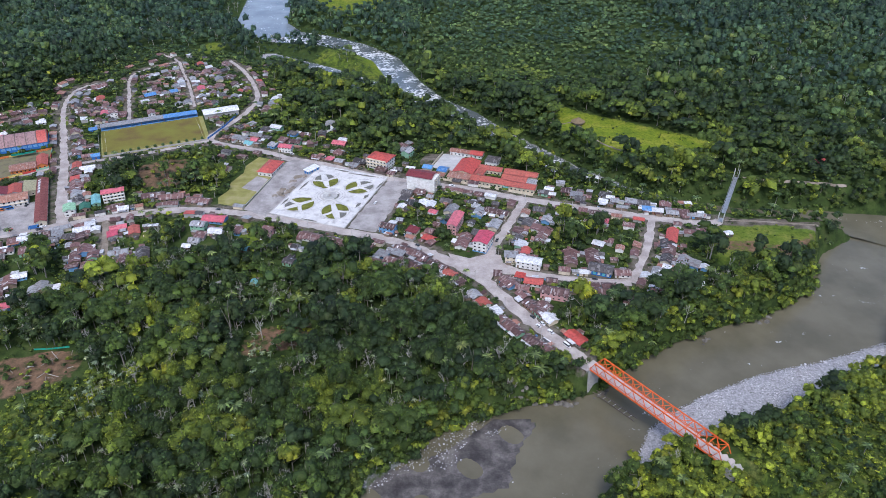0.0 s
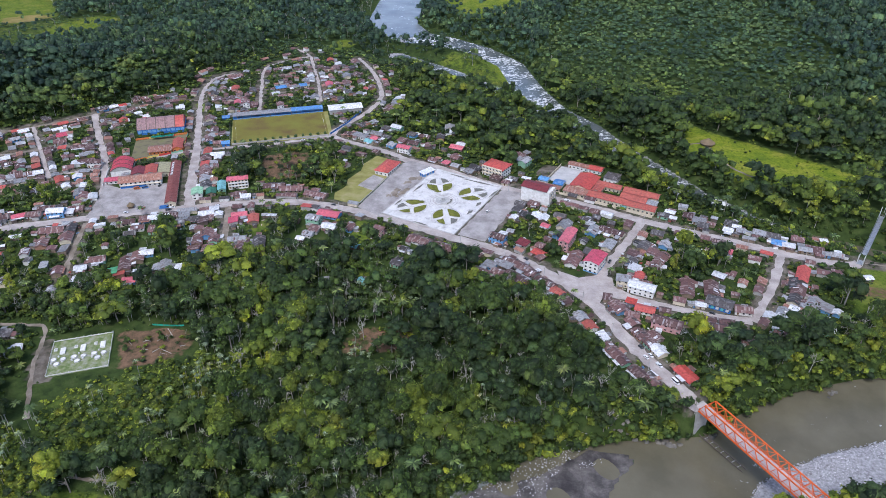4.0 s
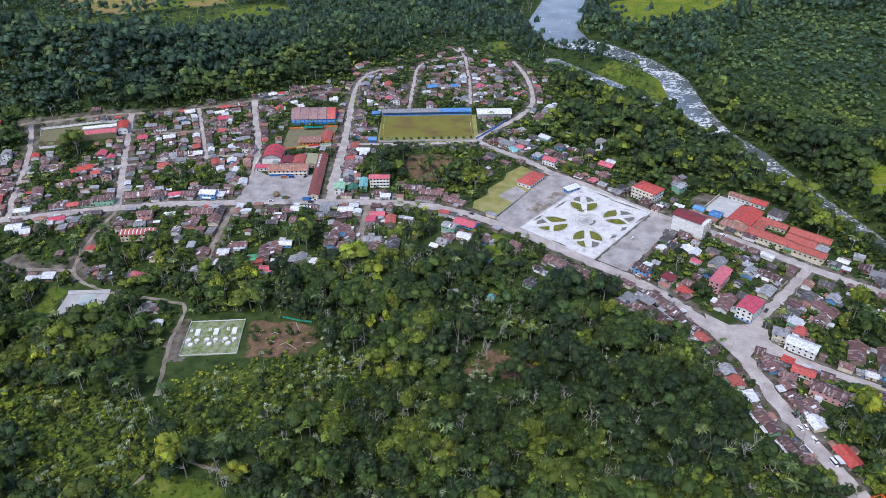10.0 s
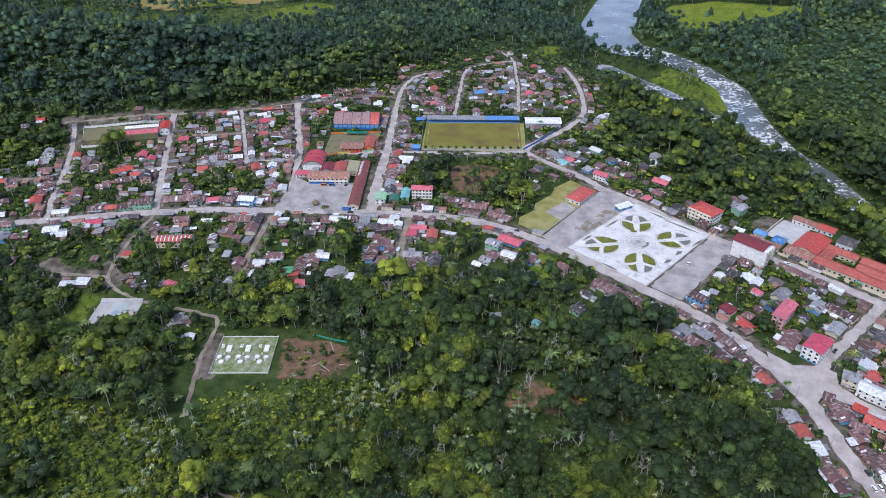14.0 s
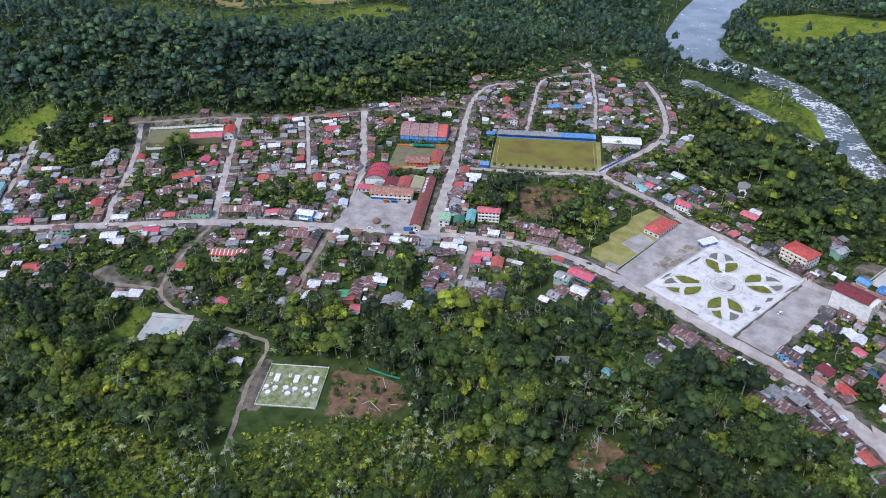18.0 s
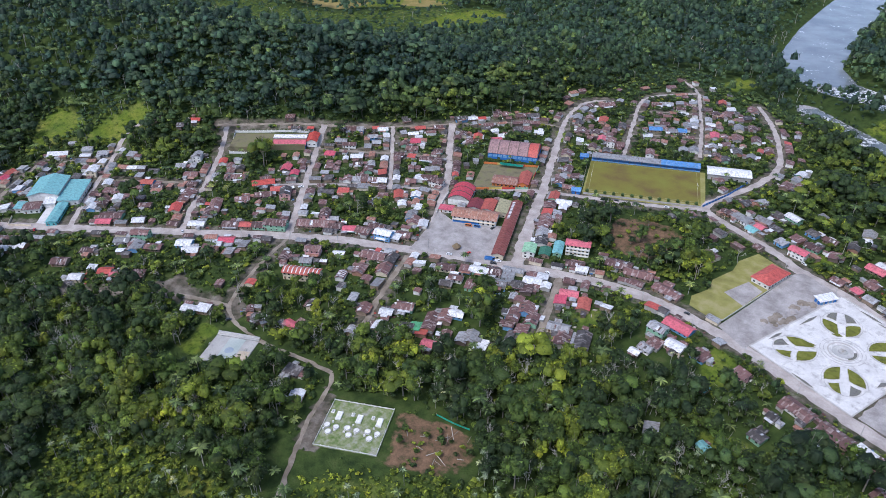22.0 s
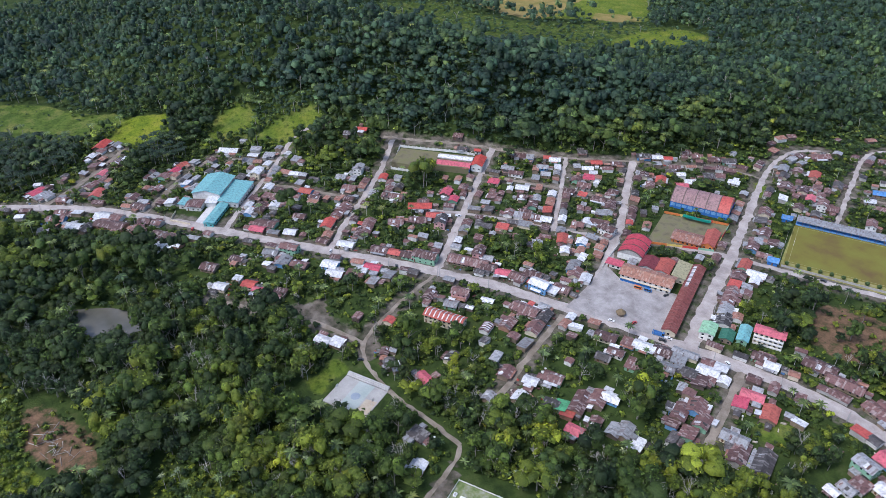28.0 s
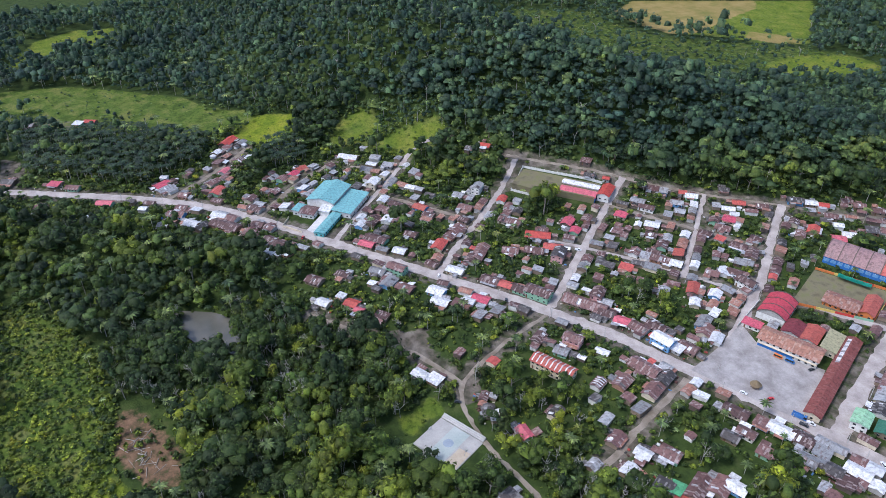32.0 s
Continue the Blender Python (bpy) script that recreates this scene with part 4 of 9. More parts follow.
def openings(ob, l, w, storeys, high, rng, doors=1, step_=3.0, sides=(0, 1, 2, 3), shutters=False, size=(1.25, 1.15)):
    """Windows and doors set on the walls of a building, side by side."""
    for side in sides:
        run, out = (l, w / 2) if side in (0, 2) else (w, l / 2)
        n = max(1, int((run - 1.0) / step_))
        for s in range(storeys):
            for i in range(n):
                u = (i + 0.5) / n * run - run / 2
                z = s * high + 1.55
                turn = (0, 90, 180, 270)[side]
                if s == 0 and side == 0 and i < doors * 2 and i % 2 == 0 or shutters and s == 0 and side == 0:
                    m = pose(0, 0, 0, 0, 0, turn) @ pose(u, -out - 0.02, 1.1) @ Matrix.Diagonal((2.2 if shutters else 1.1, 1, 2.2, 1))
                    shared("shutter" if shutters else "door", SHUTTER if shutters else DOOR_ME, ob, m)
                else:
                    m = pose(0, 0, 0, 0, 0, turn) @ pose(u, -out - 0.02, z) @ Matrix.Diagonal((size[0], 1, size[1], 1))
                    shared("window", WINDOW, ob, m)


ROOF_WORDS = {"m": "rust-brown metal", "d": "dark weathered metal", "g": "grey galvanised metal", "w": "pale bright metal", "r": "bright red metal", "p": "pinkish red metal",
              "b": "blue metal", "t": "teal metal", "n": "green metal", "s": "striped metal", "o": "terracotta tiled", "k": "faded rust metal", "c": "wine-red metal", "y": "khaki metal", "q": "dark green metal", "l": "pale green metal"}
DIMS = {"1": (6, 5), "2": (9, 7), "3": (12.5, 8), "4": (19, 9), "5": (28, 10)}
house_rng = random.Random(5)


def house(x, y, ang, code, parts=True):
    rng = house_rng
    l, w = DIMS[code[1]]
    l, w = l * rng.uniform(0.88, 1.1), w * rng.uniform(0.9, 1.1)
    two = "+" in code
    storeys = 2 if two else 1
    high = 2.9
    eave = storeys * high - 0.2
    colour = code[0]
    kind_ = "gable" if code[1] in "345" or rng.random() < 0.6 else "shed"
    rise = w / 2 * rng.uniform(0.32, 0.46) if kind_ == "gable" else w * rng.uniform(0.1, 0.18)
    # the front looks south over the town
    c = math.cos(radians(ang))
    if c < 0:
        ang += 180
    ang += rng.uniform(-2.5, 2.5)
    wall = rng.choice(("white", "cream", "white", "pink", "blue", "green", "grey")) if two else rng.choice(("wood", "dark", "wood", "brick", "white", "cream", "grey", "blue", "green", "wood"))
    wall_word = {"wood": "weathered board", "dark": "dark board", "brick": "bare brick", "white": "white painted", "cream": "cream painted", "pink": "pink painted", "blue": "blue painted", "green": "green painted", "grey": "bare cement"}[wall]
    z = at(x, y)
    kind_name, word = ("two_storey_house", "two-storey") if two else {"1": ("shed", "small"), "2": ("small_house", "small low"), "3": ("house", "low"), "4": ("long_house", "long low"), "5": ("row_building", "very long low")}[code[1]]
    what = "shed" if kind_name == "shed" else "house"
    ob = thing(kind_name, f"{word} {wall_word} {what} with a {ROOF_WORDS[colour]} roof", what, x, y, z, ang, group=kind_name.replace("_", " ") + "s of the town")
    part("wall", walls_bm(l, w, eave, rise, kind_), WALLS[wall], ob)
    roof = part("roof", roof_bm(l, w, eave, rise, rng.uniform(0.5, 0.9), 0.14, kind_), ROOFS["m" if colour == "s" else colour], ob)
    slope = math.degrees(math.atan2(rise, w / 2 if kind_ == "gable" else w))
    if colour == "s":
        for i in range(int(l / 2)):
            for sgn in (-1, 1):
                shared("roof_sheet", SHEETS["w"], roof, pose(-l / 2 + 2 * i + 1, sgn * w / 4, eave + rise / 2 + 0.22, -sgn * slope, 0, 0) @ Matrix.Diagonal((0.95, w / 2 / 1.0, 1, 1)))
    elif colour in "mdgk" and kind_ == "gable":
        for i in range(rng.choice((0, 1, 1, 2, 2, 3)) if parts else 0):
            sgn = rng.choice((-1, 1))
            k = rng.choice("wggdm" if colour != "m" else "wwgd")
            shared("roof_sheet", SHEETS[k], roof, pose(rng.uniform(-l / 2, l / 2) * 0.85, sgn * w / 4, eave + rise / 2 + 0.2, -sgn * slope, 0, 0) @ Matrix.Diagonal((rng.uniform(0.9, 2.0), w / 2 * rng.uniform(0.5, 1.0), 1, 1)))
    if parts and rng.random() < 0.55:
        e = rng.uniform(1.8, 3.0)
        f = l * rng.uniform(0.4, 1.0)
        u = rng.uniform(-1, 1) * (l - f) / 2
        side = -1 if rng.random() < 0.6 else 1
        lo, hi = 2.2, min(eave - 0.3, 2.75)
        bm = bmesh.new()
        y0, y1 = side * (w / 2 + 0.05), side * (w / 2 + e)
        vs = [bm.verts.new(p) for p in ((u - f / 2, y0, hi), (u + f / 2, y0, hi), (u + f / 2, y1, lo), (u - f / 2, y1, lo))]
        vt = [bm.verts.new(v.co + Vector((0, 0, 0.1))) for v in vs]
        bm.faces.new(vs)
        bm.faces.new(vt)
        for i in range(4):
            bm.faces.new((vs[i], vs[(i + 1) % 4], vt[(i + 1) % 4], vt[i]))
        bmesh.ops.recalc_face_normals(bm, faces=bm.faces[:])
        part("porch_roof", bm, ROOFS[rng.choice("mmgwdk")], ob)
        for q in (-1, 1):
            shared("post", POST, ob, pose(u + q * (f / 2 - 0.15), y1 - side * 0.15, 0) @ Matrix.Diagonal((1, 1, lo, 1)))
    if parts and code[1] in "234" and rng.random() < 0.75:
        al, aw, ah = rng.uniform(3.0, 6.0), rng.uniform(2.6, 4.2), rng.uniform(2.1, 2.6)
        bm = walls_bm(al, aw, ah, 0.5, "shed")
        me = bpy.data.meshes.new("annex")
        bm.to_mesh(me)
        bm.free()
        bm = roof_bm(al, aw, ah, 0.5, 0.35, 0.1, "shed")
        for fc in bm.faces:
            fc.material_index = 1
        bm.from_mesh(me)
        bpy.data.meshes.remove(me)
        side = rng.choice((-1, 1))
        bmesh.ops.transform(bm, matrix=pose(rng.uniform(-0.4, 0.4) * l, side * (w / 2 + aw / 2 + 0.5), 0, 0, 0, rng.choice((0, 180)) + rng.uniform(-5, 5)), verts=bm.verts[:])
        part("annex", bm, [WALLS[rng.choice(("wood", "dark", "grey"))], ROOFS[rng.choice("mmdgwwkg")]], ob)
    if parts:
        openings(ob, l, w, storeys, high, rng, 1, 3.4 if code[1] in "45" else 2.8, (0, 1) if two else (0,))
    else:
        openings(ob, l, w, 1, high, rng, 1, 4.5, (0,))
    return ob


def sheet_mesh(name, material):
    bm = box_bm(-0.5, 0.5, -0.5, 0.5, -0.02, 0.03)
    me = bpy.data.meshes.new(name)
    bm.to_mesh(me)
    bm.free()
    me.materials.append(material)
    return me


def post_mesh():
    bm = box_bm(-0.07, 0.07, -0.07, 0.07, 0, 1)
    me = bpy.data.meshes.new("post")
    bm.to_mesh(me)
    bm.free()
    me.materials.append(WALLS["wood"])
    return me


SHEETS = {k: sheet_mesh("roof_sheet", ROOFS[k]) for k in "wgdmr"}
POST = post_mesh()


def building(name, label, category, x, y, ang, l, w, high, roof="gable", colour="o", wall="white", storeys=1, rise=None, over=0.8, windows=True, sides=(0, 1, 2, 3), gap=3.2, shutters=False, z=None, base=None, group=""):
    rise = rise if rise is not None else w * 0.16
    eave = high * storeys
    ob = thing(name, label, category, x, y, at(x, y) if z is None else z, ang, group)
    part("wall", walls_bm(l, w, eave, rise, roof), WALLS[wall], ob)
    if base:
        part("plinth", box_bm(-l / 2 - 0.06, l / 2 + 0.06, -w / 2 - 0.06, w / 2 + 0.06, -1, 1.0), WALLS[base], ob)
    part("roof", roof_bm(l, w, eave, rise, over, 0.2, roof), ROOFS[colour], ob)
    if windows:
        openings(ob, l, w, storeys, high, house_rng, 1, gap, sides, shutters, (1.5, 1.3))
    claim(x, y, ang, l + 1, w + 1)
    return ob


def spot(f, x, y):
    """A place in the turned frame f = (x, y, turn)."""
    c, s = math.cos(radians(f[2])), math.sin(radians(f[2]))
    return f[0] + x * c - y * s, f[1] + x * s + y * c


def in_frame(f, name, label, category, x0, x1, y0, y1, high, roof="gable", colour="o", wall="white", along="x", **more):
    """A building over a rectangle of the frame f; its ridge runs along x or y."""
    x, y = spot(f, (x0 + x1) / 2, (y0 + y1) / 2)
    if along == "x":
        return building(name, label, category, x, y, f[2], x1 - x0, y1 - y0, high, roof, colour, wall, **more)
    return building(name, label, category, x, y, f[2] + 90, y1 - y0, x1 - x0, high, roof, colour, wall, **more)


def wall_run(name, label, category, pts, high, thick, material, posts=0.0, post_mat=None, z=None, panels=None):
    """A wall or fence along points: a stretch to each side, posts between."""
    ob = thing(name, label, category, pts[0][0], pts[0][1], 0)
    inv = ob.matrix_basis.inverted()
    for a, b in zip(pts, pts[1:]):
        n = max(1, round(math.hypot(b[0] - a[0], b[1] - a[1]) / (posts or 12.0)))
        for i in range(n):
            p = [a[k] + (b[k] - a[k]) * i / n for k in (0, 1)]
            q = [a[k] + (b[k] - a[k]) * (i + 1) / n for k in (0, 1)]
            za, zb = (at(*p), at(*q)) if z is None else (z, z)
            bm = bmesh.new()
            beam(bm, inv @ Vector((*p, za + high / 2 - 0.3)), inv @ Vector((*q, zb + high / 2 - 0.3)), thick, high + 0.6)
            part("panel" if posts else "wall_stretch", bm, panels[i % len(panels)] if panels else material, ob)
            if posts:
                bm = bmesh.new()
                beam(bm, inv @ Vector((*p, za - 0.5)), inv @ Vector((*p, za + high + 0.45)), thick * 2.2)
                part("post", bm, post_mat or material, ob)
    return ob


def barrel(name, label, category, f, x0, x1, y0, y1, eave, rise, colour, wall, ribs, along="x", end=None, base=None):
    """A hall under a curved roof in bays with ribs between; the curve spans across 'along'."""
    cx, cy = spot(f, (x0 + x1) / 2, (y0 + y1) / 2)
    l, w = (x1 - x0, y1 - y0) if along == "x" else (y1 - y0, x1 - x0)
    ob = thing(name, label, category, cx, cy, 0, f[2] + (90 if along == "y" else 0))
    part("wall", walls_bm(l, w, eave, 0, "flat"), WALLS[wall], ob)
    k = 14

    def arc(i, extra=0.0):
        u = -1 + 2 * i / k
        return u * (w / 2 + 0.5), eave - 0.2 + rise * (1 - u * u) + extra
    for s in range(ribs):
        a, b = -l / 2 + l * s / ribs, -l / 2 + l * (s + 1) / ribs
        bm = bmesh.new()
        rows_ = [[bm.verts.new((x, arc(i)[0], arc(i)[1] + z)) for x, z in ((a, 0), (b, 0), (b, 0.18), (a, 0.18))] for i in range(k + 1)]
        for p, q in zip(rows_, rows_[1:]):
            for j in range(4):
                bm.faces.new((p[j], q[j], q[(j + 1) % 4], p[(j + 1) % 4]))
        bmesh.ops.recalc_face_normals(bm, faces=bm.faces[:])
        part("roof_bay", bm, ROOFS[end if end and s == ribs - 1 else colour], ob)
    for s in range(ribs + 1):
        a = -l / 2 + l * s / ribs
        bm = bmesh.new()
        for i in range(k):
            (ya, za), (yb, zb) = arc(i, 0.22), arc(i + 1, 0.22)
            beam(bm, (a, ya, za), (a, yb, zb), 0.7, 0.4)
        part("rib", bm, WALLS["dark"], ob)
    for sx in (-1, 1):
        bm = bmesh.new()
        vs = [bm.verts.new((sx * (l / 2 - 0.1), arc(i)[0] * 0.97, arc(i)[1])) for i in range(k + 1)]
        bm.faces.new(vs)
        part("gable", bm, WALLS["grey" if sx < 0 else "red"], ob)
    if base:
        n = int(l / 4.5)
        for i in range(n):
            for sy in (-1, 1):
                m = pose(-l / 2 + l * (i + 0.5) / n, sy * (w / 2 + 0.03), eave * 0.58, 0, 0, 0 if sy < 0 else 180) @ Matrix.Diagonal((l / n * 0.75, 1, eave * 0.4, 1))
                shared("wall_panel", base, ob, m)
    claim(cx, cy, f[2] + (90 if along == "y" else 0), l + 2, w + 2)
    return ob


def ring_bm(r0, r1, z0, z1, n=40, start=0.0, end=6.2832):
    bm = bmesh.new()
    full = end - start > 6.28
    cnt = n if full else n + 1
    rows = [[bm.verts.new((r * math.cos(start + (end - start) * i / n), r * math.sin(start + (end - start) * i / n), z)) for r, z in ((r0, z0), (r1, z0), (r1, z1), (r0, z1))] for i in range(cnt)]
    for i in range(n):
        a, b = rows[i], rows[(i + 1) % cnt]
        for j in range(4):
            bm.faces.new((a[j], a[(j + 1) % 4], b[(j + 1) % 4], b[j]))
    bmesh.ops.recalc_face_normals(bm, faces=bm.faces[:])
    return bm


# ---- the plaza ----
PF = (-97.8, 557.0, -20.6)
plaza = tagged(part("plaza_paving", slab_bm(PLAZA, -0.3, 0.42), PALE_STONE, None, "white paved town square"), "", "plaza", kind="structure")
_c = [Vector((x, y, 0)) for x, y in PLAZA]
for a, b in zip(_c, _c[1:] + _c[:1]):
    bm = bmesh.new()
    beam(bm, a + Vector((0, 0, 0.4)), b + Vector((0, 0, 0.4)), 0.8, 0.7)
    part("kerb", bm, KERB, plaza)


BED_COUNT = [0]


def bed(cx, cy, turn, outline, material, label):
    """A planting bed with its pale kerb."""
    outline = [(0.9 * p[0], 0.9 * p[1]) for p in outline]
    x, y = spot(PF, cx, cy)
    ob = thing("planting_bed", label, "flower bed", x, y, 0.42, PF[2] + turn, group="beds of the plaza")
    mid = np.mean(outline, 0)
    outer = [tuple(mid + (np.array(p) - mid) * (1 + 0.55 / max(1e-6, np.hypot(*(np.array(p) - mid))))) for p in outline]
    up = 0.006 * BED_COUNT[0]
    BED_COUNT[0] += 1
    part("kerb", slab_bm(outer, -0.1, 0.12 + up), KERB, ob)
    part("lawn", slab_bm(outline, 0.0, 0.34 + up), material, ob)


def curved(a, b, bulge, n=7):
    """Points from a to b on a bow."""
    a, b = np.array(a, float), np.array(b, float)
    nrm = np.array((-(b - a)[1], (b - a)[0]))
    return [tuple(a + (b - a) * u + nrm * bulge * 4 * u * (1 - u)) for u in np.linspace(0, 1, n)]


WORN_YARD = mat("worn_yard", grass_of((0.13, 0.115, 0.075), (0.20, 0.18, 0.11), (0.18, 0.185, 0.075), 0.14), 0.95, spec=0.1)
SOIL = mat("grey_soil", grass_of((0.12, 0.115, 0.10), (0.19, 0.185, 0.17), (0.15, 0.16, 0.08), 0.5), 0.95, spec=0.1)
for sx, sy in ((1, 1), (1, -1), (-1, 1), (-1, -1)):
    cx, cy = 17.0 * sx, 23.0 * sy - 2.5
    turn = math.degrees(math.atan2(cy + 2.5, cx))
    for sd in (-1, 1):
        inner = curved((-13.6, sd * 2.4), (2.6, sd * 12.4), 0.2 * sd, 9) + curved((2.2, sd * 11.6), (-1.2, sd * 3.0), 0.08 * sd)[1:] + curved((-1.8, sd * 2.8), (-13.2, sd * 1.9), -0.03 * sd, 5)[1:-1]
        bed(cx, cy, turn, inner if sd < 0 else inner[::-1], LAWN, "curved grass bed with a pale kerb on the white plaza")
        outer = curved((3.6, sd * 3.6), (6.0, sd * 9.8), -0.06 * sd) + curved((6.4, sd * 9.6), (14.0, sd * 2.6), 0.16 * sd)[1:]
        bed(cx, cy, turn, outer if sd > 0 else outer[::-1], LAWN if (sx, sd) in ((1, -1), (-1, 1)) and sy < 0 else SOIL, "unplanted curved bed with a pale kerb on the white plaza")
for cx, cy, turn, s in ((30.2, -9.5, 70, 4.6), (29.8, 6.5, 75, 4.8), (-15, -14.5, 40, 4.0), (-12, 9.0, 20, 3.5)):
    bed(cx, cy, turn, [(-s, -1.6), (s * 0.2, -2.0), (s, 0.2), (s * 0.2, 1.8)], SOIL if cx > 0 else LAWN, "small pointed bed with a pale kerb on the white plaza")
# thin kerbs that outline the paths of the plaza
for sx, sy in ((1, 1), (1, -1), (-1, 1), (-1, -1)):
    cx, cy = 17.0 * sx, 23.0 * sy - 2.5
    m_ = pose(*spot(PF, cx, cy), 0.42, 0, 0, PF[2] + math.degrees(math.atan2(cy + 2.5, cx)))
    for sd in (-1, 1):
        for pts_ in (curved((-13.2, sd * 2.6), (4.0, sd * 12.4), 0.2 * sd, 12), curved((4.6, sd * 11.2), (13.6, sd * 0.6), 0.16 * sd, 10)):
            bm = bmesh.new()
            for a, b in zip(pts_, pts_[1:]):
                beam(bm, (*a, 0.1), (*b, 0.1), 0.45, 0.3)
            ob = part("path_kerb", bm, CONCRETE, plaza)
            ob.matrix_basis = m_
for r_, gap_ in ((11.0, 0.35), (13.2, 0.8)):
    for i in range(10):
        ob = part("path_kerb", ring_bm(r_ - 0.25, r_ + 0.25, 0.0, 0.22, 5, 0.628 * i, 0.628 * i + 0.628 - 0.2 * gap_), CONCRETE, plaza)
        ob.matrix_basis = pose(*spot(PF, 0, -2.6), 0.42, 0, 0, 0)
for cx, cy, turn, lg in ((10, 43.0, 2, 17), (-12, 44.5, -4, 9), (32.5, 30, 84, 9), (-31, 6, 88, 10), (-31.5, -26, 86, 7), (4, -46.5, -3, 8)):
    bed(cx, cy, turn, [(-lg, -0.5), (lg * 0.3, -1.1), (lg, 0.4), (lg * 0.2, 0.9)], SOIL, "long narrow unplanted bed along the edge of the white plaza")
x_, y_ = spot(PF, 0, -2.6)
fountain = thing("fountain", "unfinished round fountain with stone rings in the plaza", "fountain", x_, y_, 0.42)
for r0, r1, hi, m_ in ((8.2, 9.0, 0.35, KERB), (5.6, 6.3, 0.5, CONCRETE), (2.2, 2.8, 0.9, CONCRETE)):
    part("ring", ring_bm(r0, r1, -0.1, hi), m_, fountain)
part("basin", ring_bm(0.02, 5.6, -0.05, 0.05), CONCRETE, fountain)
part("pillar", ring_bm(0.02, 0.7, 0, 2.4, 12), KERB, fountain)
part("pit", ring_bm(6.4, 8.1, 0.0, 0.08, 14, -0.9, 0.5), SOIL, fountain, "dark open trench")
x_, y_ = spot(PF, -39.0, 34.5)
kiosk = thing("site_shelter", "blue-walled shelter with a pale roof beside the plaza", "shelter", x_, y_, 0, PF[2] + 75)
part("wall", walls_bm(14, 6, 3.2, 0.6, "shed"), WALLS["grey"], kiosk)
part("roof", roof_bm(14, 6, 3.2, 0.6, 0.7, 0.15, "shed"), ROOFS["w"], kiosk)
for i in range(4):
    part("blue_sheet", box_bm(-6.8 + 3.5 * i, -4.6 + 3.5 * i, -3.16, -3.04, 0.1, 2.6), WALLS["deepblue" if i % 2 else "blue"], kiosk)
for i in range(2):
    part("blue_sheet", box_bm(-7.16, -7.04, -2.6 + 2.8 * i, -0.6 + 2.8 * i, 0.1, 2.7), WALLS["deepblue"], kiosk)
claim(x_, y_, PF[2] + 75, 17, 7)
rub_rng = random.Random(4)
for i in range(24):
    x_, y_ = spot(PF, rub_rng.uniform(-46, -37), -22 + 47 * (i + rub_rng.random()) / 24)
    r = rub_rng.uniform(1.0, 2.6)
    bm = bmesh.new()
    bmesh.ops.create_icosphere(bm, subdivisions=3, radius=r)
    for v in bm.verts:
        q = noise.noise(v.co * 0.9 + Vector((7 * i, 0, 0))) + 0.6 * noise.noise(v.co * 2.6)
        v.co = Vector((v.co.x * 1.2, v.co.y * 1.5, max(-0.4, v.co.z * 0.5))) * (1 + 0.45 * q)
    ob = part("earth_mound", bm, rub_rng.choice((GRAVEL, DIRT, DIRT)), None, "low uneven mound of grey-brown rubble and earth on the gravel")
    ob.location = (x_, y_, 0.28)
    tagged(ob, "", "mound", "mounds by the plaza")

# ---- the football ground ----
FF = (-296.0, 685.0, 24.0)
tagged(part("pitch_surround", slab_bm(PITCH_YARD, -0.3, 0.1), DRY_LAWN, None, "worn ground round the pitch"), "", "pitch", kind="structure")
pitch = tagged(part("football_pitch", slab_bm([spot(FF, *p) for p in ((-50, -26), (47, -26), (48, 34), (-50, 34))], -0.2, 0.16), PITCH, None, "worn yellow-green football pitch"), "", "pitch", kind="structure")


FAINT = mat("worn_chalk", paint_of((0.32, 0.31, 0.16)), 0.95)


def mark(a, b, w=0.3):
    bm = bmesh.new()
    beam(bm, (*spot(FF, *a), 0.165), (*spot(FF, *b), 0.165), w, 0.03)
    part("line", bm, FAINT, pitch)


